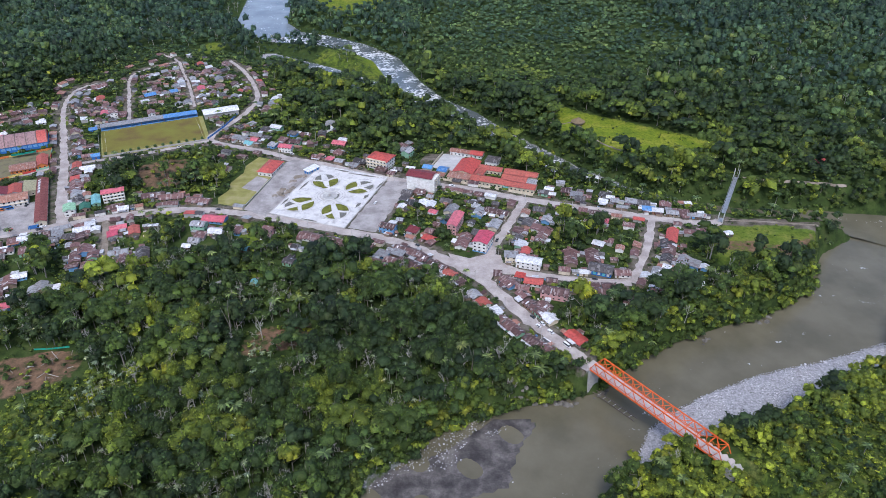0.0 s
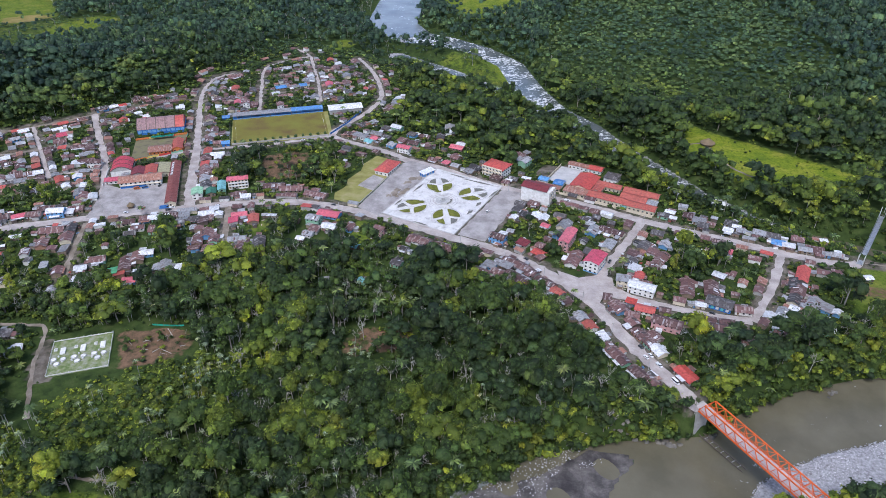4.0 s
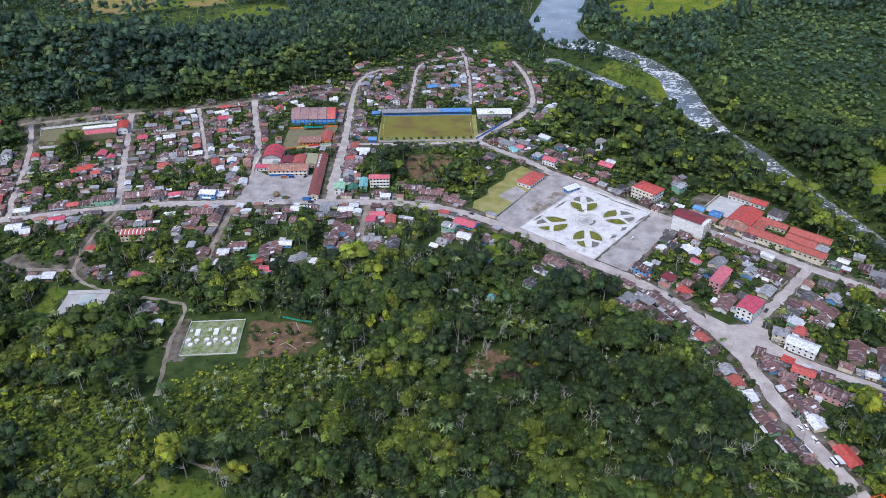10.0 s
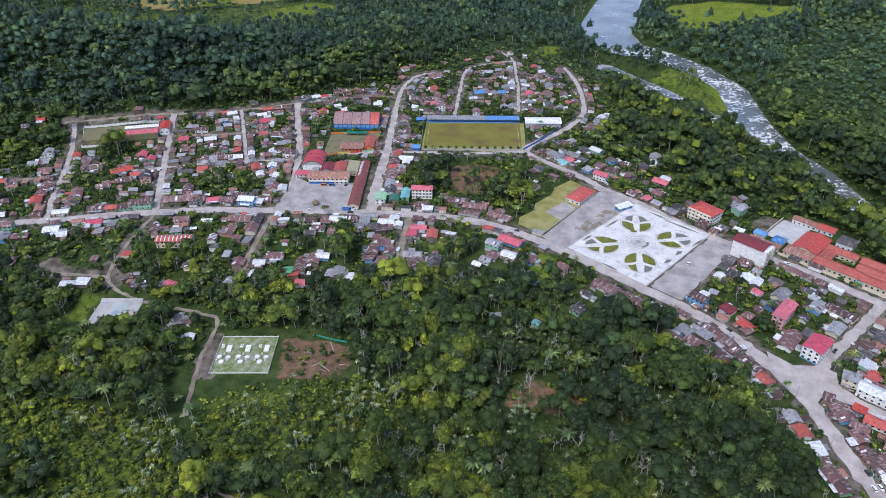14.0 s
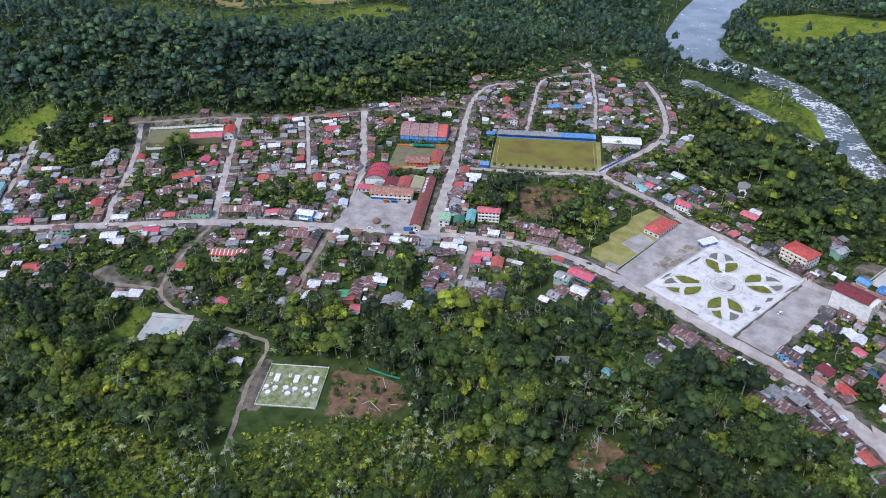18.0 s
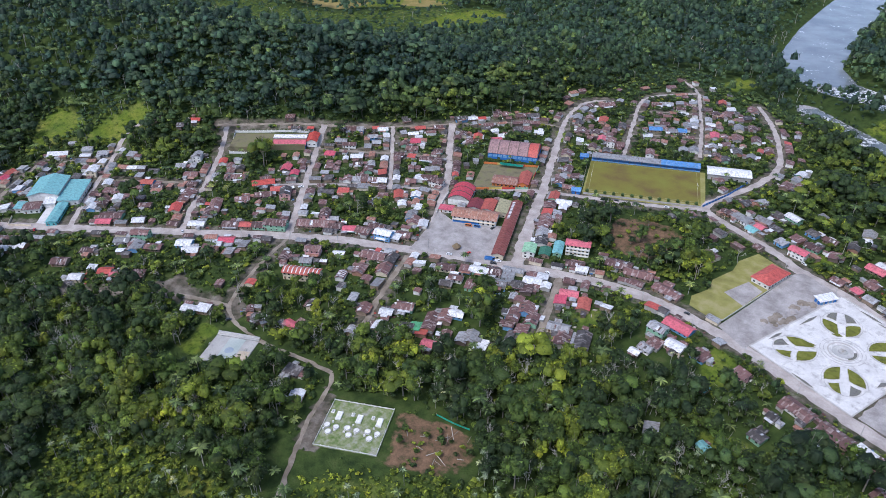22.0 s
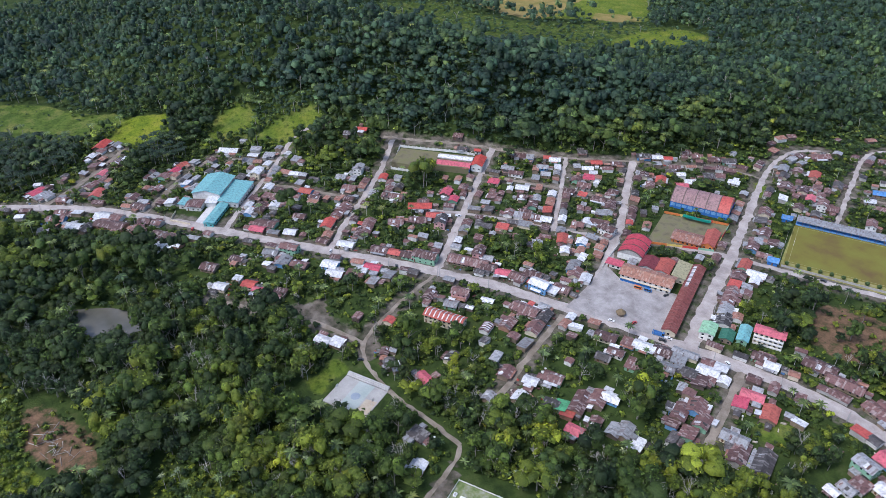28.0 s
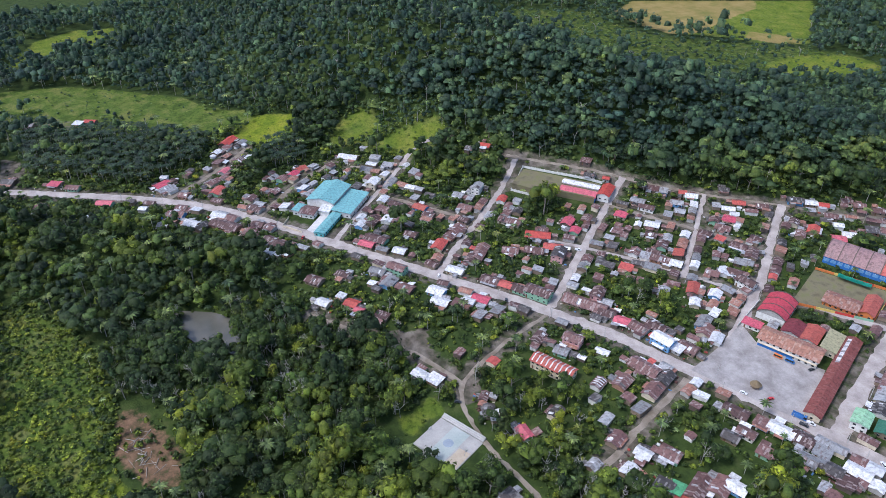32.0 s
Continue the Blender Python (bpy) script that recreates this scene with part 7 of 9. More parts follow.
HOUSES["avenue further out"] = [
    (-568, 341, 38, 'w3'), (-552, 343, 125, 'g3x'), (-541, 351, 35, 'm3'), (-576, 317, 38, 'w2'), (-527, 369, 35, 'w3'),
    (-515, 366, 36, 'w3'), (-507, 384, 36, 'w2'), (-505, 392, 36, 'p3'), (-507, 376, 36, 'm2'), (-440, 423, 34, 'm3+'),
    (-436, 412, 34, 'g2'), (-401, 448, 19, 'm4'), (-604, 383, 38, 'm2'), (-751, 233, 51, 'm2'), (-746, 260, 141, 'r3x'),
    (-702, 254, 40, 'w3'), (-694, 261, 40, 'm3'), (-700, 283, 38, 'm3'), (-673, 279, 38, 'm2'), (-664, 286, 38, 'm2'),
    (-720, 222, 51, 'm3'), (-699, 231, 40, 'w3'), (-708, 210, 51, 'g2'), (-729, 228, 51, 'm2'), (-684, 255, 40, 'm5'),
    (-641, 284, 30, 'm4'), (-691, 237, 130, 'g3x'), (-629, 278, 30, 'w2'), (-623, 288, 30, 'w2'), (-983, 111, 57, 'g3'),]
HOUSES["avenue west end"] = [
    (-964, 170, 57, 'r3'), (-964, 158, 57, 'w2'), (-848, 95, 57, 'g3'), (-824, 132, 57, 'r2'), (-810, 147, 57, 'm3'),
    (-777, 105, 57, 'm3'), (-784, 121, 57, 'w2'), (-767, 170, 59, 'r3'), (-748, 158, 59, 'w1'), (-154, 469, 161, 't1'),]
HOUSES["east cross"] = [
    (30, 522, 67, 'g3'), (45, 523, 157, 'm4x'), (23, 505, 67, 'g1'), (42, 502, 67, 'w3'), (16, 477, 72, 'm4'), (24, 466, 72, 'g2'),
    (69, 505, 67, 'g3'), (85, 510, 67, 'g2'), (75, 497, 67, 'm2'), (80, 487, 67, 'm4'), (60, 492, 67, 'm2'), (59, 480, 72, 'g2'),
    (60, 472, 72, 'w2'), (63, 462, 72, 'r2'), (75, 476, 72, 'm2'),]
HOUSES["east low"] = [
    (51, 452, 174, 'g2+'), (64, 445, 165, 'w4+'), (96, 453, 85, 'm4x'), (113, 454, 85, 'm4x'), (103, 434, 175, 'w1'),
    (131, 433, 175, 'm3'), (56, 429, 165, 'r1'), (65, 422, 165, 'r3'), (78, 406, 165, 'm4+'), (68, 409, 165, 'd2'),
    (101, 410, 175, 'm3'), (112, 410, 175, 'm2'), (134, 395, 175, 'm3'),]
HOUSES["east end"] = [
    (121, 473, 153, 'w2x'), (181, 484, 71, 'r4'), (173, 471, 71, 'g3'), (173, 462, 71, 'm3'), (168, 451, 63, 'g3'),
    (180, 448, 63, 'g3'), (165, 439, 63, 'w1'), (157, 434, 63, 'g2'), (187, 444, 63, 'w2'), (176, 433, 63, 'm2'),
    (155, 426, 63, 'w2'), (183, 431, 63, 'w1'), (170, 428, 63, 'g1'), (151, 417, 63, 'w2'), (182, 418, 63, 'w2'),
    (193, 440, 63, 'w1'),]
HOUSES["pitch road"] = [
    (-219, 677, 160, 'm2'), (-213, 701, 67, 'g2'), (-209, 675, 160, 'g2'), (-200, 672, 160, 'g3'), (-190, 682, 160, 'g3'),
    (-193, 662, 156, 't2'), (-190, 670, 156, 'p2'), (-184, 697, 160, 'g2'), (-172, 696, 156, 'w3+'), (-192, 770, 85, 'g2'),
    (-192, 784, 85, 'w2'), (-196, 753, 85, 'm3'), (-155, 717, 67, 'w1'), (-179, 674, 156, 'g2'), (-169, 657, 156, 'g2'),
    (-161, 669, 156, 'm2'), (-154, 648, 164, 'p3+'), (-148, 665, 164, 'w3'), (-154, 685, 156, 'g2'), (-140, 683, 164, 'm2'),
    (-203, 710, 67, 'w2'), (-124, 685, 93, 'g3'), (-119, 711, 93, 'g3'), (-118, 697, 93, 'w2'), (-132, 662, 93, 'm2'),
    (-278, 907, 125, 'm3'), (-275, 881, 121, 'g2'), (-280, 871, 121, 'm2'), (-273, 851, 113, 'g3'), (-262, 859, 113, 'm2'),]
HOUSES["pitch road further on"] = [
    (-249, 832, 113, 'w3'), (-240, 792, 98, 'g2'), (-231, 816, 113, 'm2'), (-204, 606, 156, 'm3'),]
HOUSES["avenue cross"] = [
    (-408, 821, 55, 'w4'), (-420, 806, 94, 'm2'), (-415, 773, 111, 'g3'), (-407, 761, 111, 'g2'), (-405, 780, 111, 'm2'),
    (-395, 745, 111, 'm3'), (-382, 751, 111, 'm3'), (-380, 691, 115, 'm3'), (-374, 676, 115, 'g2'), (-364, 692, 115, 'b2'),
    (-361, 662, 114, 'm3'), (-349, 654, 114, 'm2'), (-355, 637, 114, 'm3'), (-357, 647, 114, 'g2'), (-344, 611, 112, 'r3'),
    (-338, 596, 112, 'm3'), (-334, 584, 112, 'r2'), (-329, 574, 112, 'm3'), (-325, 564, 112, 'm3'), (-320, 554, 114, 'g3'),
    (-314, 545, 114, 'g3'), (-302, 534, 114, 'n3'), (-296, 541, 24, 't2x'), (-426, 715, 25, 'w2x'),]
HOUSES["north b"] = [
    (-391, 784, 112, 'r3'), (-368, 781, 112, 'g3'), (-377, 764, 112, 'm2'), (-357, 737, 112, 'm3+'), (-370, 742, 112, 'p2'),
    (-349, 738, 22, 'w2x'), (-353, 720, 112, 'g2'), (-368, 720, 112, 'm2'), (-316, 736, 112, 'm3+'),]
HOUSES["north d"] = [
    (-359, 867, 30, 'g3'), (-367, 859, 30, 'm2'),]
HOUSES["north a"] = [
    (-348, 877, 114, 'g2'), (-337, 887, 114, 'g2'), (-317, 825, 114, 'g3'), (-316, 840, 114, 'w2'), (-296, 767, 114, 'g2'),
    (-288, 774, 114, 'w2'), (-312, 908, 114, 'r2'), (-305, 872, 114, 'm2'), (-316, 878, 114, 'm2'), (-297, 894, 114, 'w2'),
    (-295, 876, 114, 'm3'), (-299, 841, 24, 'w2x'), (-285, 818, 114, 'r3'), (-276, 820, 114, 'm2'), (-266, 826, 114, 'm3'),
    (-268, 804, 114, 'm2'), (-277, 792, 114, 'g2'), (-267, 774, 114, 'm2'), (-254, 795, 114, 'g3'), (-256, 771, 114, 'd2'),]
HOUSES["north c"] = [
    (-339, 797, 33, 'b3'), (-338, 777, 33, 'w2'), (-324, 802, 33, 'g3'), (-336, 813, 33, 'm2'), (-315, 808, 24, 'b2'),]
HOUSES["pitch south"] = [
    (-356, 628, 20, 'm2'), (-343, 633, 20, 'm2'), (-332, 607, 20, 'w3'), (-337, 635, 20, 'b2'),]
HOUSES["south c"] = [
    (-288, 484, 112, 'm2'), (-262, 498, 22, 'p3'), (-263, 488, 112, 'p2'), (-248, 494, 112, 'r3'), (-250, 465, 19, 'w3x'),
    (-243, 459, 109, 'm4'), (-231, 463, 109, 'g4'), (-227, 456, 109, 'g3'), (-244, 450, 109, 'm3'), (-243, 470, 109, 'g2'),
    (-277, 467, 109, 'm3'), (-280, 457, 109, 'm3'), (-268, 461, 109, 'm3'), (-278, 449, 109, 'm2'), (-263, 437, 109, 'r2'),
    (-268, 449, 109, 'm2'), (-295, 420, 109, 'g2'), (-291, 424, 109, 'g3'), (-281, 422, 109, 'w2'), (-165, 425, 109, 'g2'),]
HOUSES["south b"] = [
    (-351, 408, 23, 'w2x'), (-344, 420, 23, 'm3x'), (-346, 395, 109, 'w2'), (-330, 404, 23, 'g2x'), (-326, 409, 113, 'n2'),
    (-320, 409, 113, 'r2'), (-309, 403, 19, 'r2x'), (-321, 419, 113, 'm4'), (-312, 435, 23, 'w2x'), (-316, 429, 113, 'm3'),
    (-323, 427, 113, 'm2'), (-305, 415, 113, 'm2'), (-403, 416, 113, 's2'), (-388, 453, 113, 'd3'), (-397, 429, 113, 'm3'),
    (-383, 440, 113, 'm3'), (-397, 383, 113, 'g2'), (-366, 401, 113, 'm2'), (-358, 381, 109, 'g1'),]
HOUSES["back street"] = [
    (-566, 588, 45, 'm2'), (-560, 594, 45, 'g2'), (-550, 607, 47, 'r1'), (-544, 611, 47, 'w2'), (-537, 639, 48, 'g2'),
    (-519, 639, 48, 'r2'), (-507, 652, 48, 'm2'), (-500, 681, 50, 'g3'), (-492, 690, 50, 'w2'), (-486, 697, 50, 'r2'),
    (-473, 692, 50, 'm2'), (-481, 719, 50, 'm2'), (-473, 724, 50, 'm2'), (-461, 733, 50, 'm3'), (-452, 743, 50, 'g3'),
    (-448, 685, 50, 'w3'), (-449, 673, 50, 'r2'), (-445, 705, 50, 'g2'), (-510, 626, 48, 'w1'), (-543, 595, 47, 'g2'),
    (-692, 497, 38, 'r2'), (-620, 558, 40, 'm2'), (-605, 552, 40, 'g2'), (-595, 562, 40, 'r1'), (-697, 485, 38, 'g2'),]
HOUSES["street b"] = [
    (-480, 659, 125, 'r2'), (-466, 665, 125, 'r3'), (-466, 651, 125, 'm2'), (-464, 599, 128, 'm3'), (-458, 585, 38, 'g3x'),
    (-418, 510, 120, 'g3'), (-411, 505, 120, 'm3'), (-402, 506, 120, 'w2'),]
HOUSES["mid u"] = [
    (-506, 617, 34, 'r2'), (-501, 588, 34, 'm2'), (-500, 605, 34, 'm3'), (-477, 617, 26, 'm2'), (-476, 598, 26, 'r3'),
    (-560, 569, 35, 'g3'), (-550, 570, 35, 'm3'), (-533, 590, 40, 'g2'), (-551, 545, 35, 'r2'), (-529, 559, 40, 'w3'),
    (-518, 549, 40, 'm2'),]
HOUSES["street c"] = [
    (-511, 606, 131, 'r2'), (-450, 530, 131, 'r3'), (-456, 509, 131, 'g2'), (-437, 520, 131, 'w2'), (-503, 547, 131, 'm2'),
    (-489, 551, 131, 'r2'),]
HOUSES["mid d"] = [
    (-452, 570, 35, 'm2'), (-437, 566, 11, 'm3+'), (-456, 564, 125, 'w2x'), (-458, 555, 35, 'm2'), (-438, 539, 125, 'w2x'),
    (-519, 513, 126, 'g2x'), (-505, 523, 125, 'm2x'), (-498, 535, 35, 'm2'), (-481, 539, 35, 'w3'), (-489, 534, 35, 'm3'),
    (-491, 504, 35, 'r2'), (-562, 477, 51, 'm2'), (-558, 471, 51, 'r4'), (-538, 472, 51, 'r3'), (-541, 457, 51, 'm3'),
    (-549, 441, 51, 'm3'),]
HOUSES["street d"] = [
    (-534, 529, 127, 'm2'), (-472, 465, 126, 'm3+'), (-563, 502, 127, 'p3'), (-550, 500, 127, 'p2'), (-560, 518, 127, 'w2'),
    (-545, 497, 131, 'w3'), (-526, 469, 131, 'g3+'),]
HOUSES["street e"] = [
    (-580, 396, 131, 'r3'), (-642, 462, 129, 'g3+'), (-596, 475, 129, 'g2'), (-557, 419, 131, 'm4'), (-552, 409, 131, 'm3'),
    (-588, 410, 126, 'm2'), (-595, 419, 126, 'm3'),]
HOUSES["south w"] = [
    (-580, 297, 35, 'm3'), (-543, 312, 35, 'r2'), (-534, 314, 35, 'r1'), (-554, 295, 35, 'w2'), (-521, 325, 35, 'w2'),
    (-554, 308, 35, 'w1'), (-551, 211, 35, 'w1'), (-462, 327, 25, 'w2'), (-454, 333, 25, 'w2'),]
HOUSES["south a"] = [
    (-490, 383, 119, 'w2'), (-489, 396, 119, 'g2'), (-464, 406, 119, 'm3'), (-453, 406, 119, 'm2'), (-360, 332, 12, 'g2'),
    (-379, 343, 12, 'w2'), (-394, 360, 1, 'r2'), (-417, 350, 162, 'g2'), 
    (-428, 353, 133, 'w1'), (-341, 319, 118, 'w2'),]
HOUSES["mid w"] = [
    (-639, 407, 32, 'r3'), (-625, 408, 34, 'm2'), (-652, 391, 32, 'm3'), (-651, 399, 32, 'm3'), (-645, 382, 32, 'm3'),
    (-621, 440, 34, 'm3'), (-642, 444, 34, 'g2'), (-605, 430, 34, 'm2'), (-586, 462, 34, 'm4'),]
HOUSES["street f"] = [
    (-666, 384, 135, 'w2'), (-634, 375, 135, 'w2'), (-637, 363, 135, 'm3'), (-636, 353, 132, 'w2'), (-694, 386, 132, 'w3+'),]
HOUSES["street h"] = [
    (-770, 219, 121, 'g3'), (-764, 260, 121, 'm3'), (-845, 290, 135, 'r4'), (-836, 301, 135, 'w2'), (-825, 275, 135, 'w2'),
    (-799, 300, 135, 'w2'), (-796, 290, 135, 'm2'), (-782, 274, 135, 'r2'), (-802, 272, 135, 'm2'), (-780, 218, 121, 'p3'),
    (-782, 226, 121, 'w2'),]
HOUSES["street g"] = [
    (-719, 283, 136, 'm2'), (-692, 306, 136, 'w2'), (-704, 331, 129, 'g3'), (-717, 329, 129, 'w2'), (-743, 317, 129, 'm2'),
    (-748, 310, 129, 'w2'), (-722, 305, 129, 'm2'), (-747, 329, 129, 'r2'), (-753, 349, 116, 'g2'), (-754, 338, 116, 'r2'),
    (-663, 268, 136, 'm3'),]
HOUSES["mid f"] = [
    (-753, 384, 45, 'w4'), (-719, 410, 45, 'g2'),]
house_mix = random.Random(5)
SHED_SPOTS = []
for street in HOUSES.values():
    for x, y, ang, code in street:
        l, w = DIMS[code[1]]
        # few roofs stay bright for long
        lot = house_mix.random()
        if code[0] == "r" and lot < 0.4 and x < 55 or code[0] == "w" and lot < 0.25 or code[0] == "g" and lot < 0.35:
            code = ("d" if code[0] == "g" else "m" if lot < 0.12 else "o" if code[0] == "r" else "g") + code[1:]
        if code[0] == "r" and lot > 0.62 and x < 0:
            code = "p" + code[1:]
        if is_free(x, y, ang, l * 0.8, w * 0.8, 0.3):
            house(x, y, ang, code)
            claim(x, y, ang, l + 0.5, w + 0.5)
            if house_mix.random() < 0.75 and near_street[int((y - MY0) / MC), int((x - MX0) / MC)] < 30:
                SHED_SPOTS.append((x, y, ang, l, w))
            if near_street[int((y - MY0) / MC), int((x - MX0) / MC)] > 30:
                sl_, m_ = cells(x + 2, y - 4, 0, l + 9, w + 12)
                clearing[sl_] |= m_      # a garden in the wood

# further sheds and houses in the rows behind, too close together to tell apart
fill_rng = random.Random(11)
FILL = {"avenue": 0.3, "plaza_north": 0.4, "east_low": 0.35, "east_cross": 0.3, "east_end": 0.2, "street_b": 0.35, "street_c": 0.5, "street_d": 0.45, "street_e": 0.45,
        "street_f": 0.45, "street_g": 0.35, "street_h": 0.3, "mid_w": 0.45, "mid_f": 0.3, "mid_d": 0.45, "mid_u": 0.5, "back_street": 0.4, "north_a": 0.26, "north_b": 0.26,
        "north_c": 0.26, "north_d": 0.26, "pitch_road": 0.2, "south_b": 0.3, "south_c": 0.35, "south_a": 0.25, "avenue_cross": 0.4}
fill_bm = bmesh.new()
FILL_MATS = [WALLS["wood"], WALLS["dark"], WALLS["white"], WALLS["grey"]] + [ROOFS[k] for k in "mdgwrk"]


def single_shed(q, ang, l, w, hi, kind_):
    """A plain building in a row, standing for itself."""
    k = fill_rng.choices("mdgwrk", (6, 2, 3.4, 2.4, 0.5, 2.6))[0]
    wall = fill_rng.choice(("wood", "dark", "white", "grey", "cream", "wood"))
    ob = thing("row_shed", f"{dict(wood='board', dark='dark board', white='white', grey='cement', cream='cream')[wall]} shed in a row with {ROOF_WORDS[k]} roof", "shed", q[0], q[1], at(*q), ang, group="sheds in the rows")
    rise = w * fill_rng.uniform(0.12, 0.2)
    part("wall", walls_bm(l, w, hi, rise, kind_), WALLS[wall], ob)
    part("roof", roof_bm(l, w, hi, rise, 0.5, 0.12, kind_), ROOFS[k], ob)
    claim(q[0], q[1], ang, l, w)


def add_shed(q, ang, l, w, hi, kind_):
    m = pose(q[0], q[1], at(*q), 0, 0, ang)
    rise = w * fill_rng.uniform(0.1, 0.2)
    for bm, first, k in ((walls_bm(l, w, hi, rise, kind_), 0, 4), (roof_bm(l, w, hi, rise, 0.4, 0.12, kind_), 4, 6)):
        idx = first + (fill_rng.randrange(k) if first == 0 else fill_rng.choices(range(6), (6, 3, 3.6, 1.8, 0.15, 2.6))[0])
        me = bpy.data.meshes.new("piece")
        bm.to_mesh(me)
        bm.free()
        me.transform(m)
        start = len(fill_bm.faces)
        fill_bm.from_mesh(me)
        fill_bm.faces.ensure_lookup_table()
        for fc in fill_bm.faces[start:]:
            fc.material_index = idx
        bpy.data.meshes.remove(me)
    claim(q[0], q[1], ang, l, w)


# lean-tos and kitchens close to the houses
for x, y, ang, l, w in SHED_SPOTS:
    for _ in range(2):
        sl, sw = fill_rng.uniform(2.5, 5.5), fill_rng.uniform(2.2, 4.2)
        c_, s_ = math.cos(radians(ang)), math.sin(radians(ang))
        u, v = fill_rng.choice(((fill_rng.uniform(-0.4, 0.4) * l, fill_rng.choice((-1, 1)) * (w + sw) * 0.56), (fill_rng.choice((-1, 1)) * (l + sl) * 0.56, fill_rng.uniform(-0.3, 0.3) * w)))
        q = (x + u * c_ - v * s_, y + u * s_ + v * c_)
        if is_free(q[0], q[1], ang, sl * 0.8, sw * 0.7, 0.12) and at(*q) > -10:
            add_shed(q, ang + fill_rng.uniform(-4, 4), sl, sw, fill_rng.uniform(1.9, 2.5), fill_rng.choice(("shed", "shed", "gable")))
SINGLE = [0]
for key, chance in FILL.items():
    w_, _k, line = STREETS[key]
    p = smooth_line(line, 9.0)
    for a, b in zip(p, p[1:]):
        if key == "avenue" and (a[0] > 15 or a[0] < -770) or key == "south_a" and a[1] < 350 or key == "pitch_road" and a[1] > 905:
            continue
        ang = math.degrees(math.atan2(b[1] - a[1], b[0] - a[0]))
        nrm = np.array((-(b - a)[1], (b - a)[0])) / np.hypot(*(b - a))
        for side in (-1, 1):
            for row in (0, 1, 2):
                if fill_rng.random() > 1.2 * chance * (1, 0.75, 0.6)[row]:
                    continue
                l, w = (fill_rng.uniform(5.5, 10.5), fill_rng.uniform(4.6, 7.0)) if row < 2 else (fill_rng.uniform(4, 7.5), fill_rng.uniform(3.5, 5.5))
                q = a + nrm * side * (w_ / 2 + w / 2 + 1.2 + row * fill_rng.uniform(9, 14)) + (b - a) * fill_rng.uniform(-0.2, 0.2)
                if is_free(q[0], q[1], ang, l, w, 0.0) and -8.5 < at(*q) < 5:
                    make = single_shed if row == 0 and SINGLE[0] < 290 else add_shed
                    SINGLE[0] += make is single_shed
                    make(q, ang + fill_rng.uniform(-5, 5), l, w, fill_rng.uniform(2.4, 3.2), fill_rng.choice(("gable", "gable", "shed")))
tagged(part("back_yard_sheds", fill_bm, FILL_MATS, None, "crowded small sheds and lean-tos behind the houses"), "", "sheds", kind="stuff")

# ---- clutter in the yards: boards, sheets, drums, piles ----
def junk_of(t, b):
    g = t.nodes.new("ShaderNodeNewGeometry")
    r = t.nodes.new("ShaderNodeValToRGB")
    r.color_ramp.interpolation = "CONSTANT"
    shades = ((0.0, (0.12, 0.06, 0.05)), (0.2, (0.42, 0.41, 0.40)), (0.36, (0.70, 0.70, 0.70)), (0.5, (0.06, 0.055, 0.05)), (0.64, (0.26, 0.20, 0.15)), (0.78, (0.52, 0.47, 0.40)), (0.9, (0.10, 0.22, 0.42)), (0.95, (0.40, 0.09, 0.07)))
    e = r.color_ramp.elements
    while len(e) < len(shades):
        e.new(0.5)
    for el, (pos_, c) in zip(e, shades):
        el.position, el.color = pos_, rgb(c)
    t.links.new(g.outputs["Random Per Island"], r.inputs[0])
    t.links.new(mixc(t, 0.5, r.outputs[0], ramp(t, noise_of(t, 1.6, 4), (0.3, (0.55, 0.54, 0.52)), (0.7, (1, 1, 1))), "MULTIPLY"), b.inputs["Base Color"])


JUNK = mat("yard_clutter", junk_of, 0.7)
junk_rng = random.Random(91)
junk_v, junk_f = [], []
BOX_F = ((3, 2, 1, 0), (4, 5, 6, 7), (0, 1, 5, 4), (1, 2, 6, 5), (2, 3, 7, 6), (3, 0, 4, 7))
for x, y, ang, l, w in SHED_SPOTS:
    for _ in range(9):
        a = radians(ang) + junk_rng.choice((0, 1.571, 3.142, 4.712))
        d = (l if round((a - radians(ang)) / 1.571) % 2 == 0 else w) / 2 + junk_rng.uniform(1.0, 4.5)
        o = junk_rng.uniform(-0.6, 0.6) * l
        qx_, qy_ = x + math.cos(a) * d - math.sin(a) * o, y + math.sin(a) * d + math.cos(a) * o
        if not is_free(qx_, qy_, 0, 2.1, 2.1, 0.0):
            continue
        sl, sw, sh = junk_rng.uniform(0.5, 2.6), junk_rng.uniform(0.4, 1.5), junk_rng.uniform(0.15, 1.1)
        c_, s_ = math.cos(a + junk_rng.uniform(-0.3, 0.3)), math.sin(a + junk_rng.uniform(-0.3, 0.3))
        z_, k = at(qx_, qy_), len(junk_v)
        for hz in (-0.2, sh):
            for ex, ey in ((-1, -1), (1, -1), (1, 1), (-1, 1)):
                junk_v.append((qx_ + ex * sl / 2 * c_ - ey * sw / 2 * s_, qy_ + ex * sl / 2 * s_ + ey * sw / 2 * c_, z_ + hz + (0.25 * ex * sh if hz > 0 else 0)))
        junk_f += [[k + i for i in f] for f in BOX_F]
tagged(new("yard_clutter", mesh_from("yard_clutter", junk_v, junk_f, JUNK)), "boards, metal sheets and piles lying in the yards", "clutter", kind="stuff")

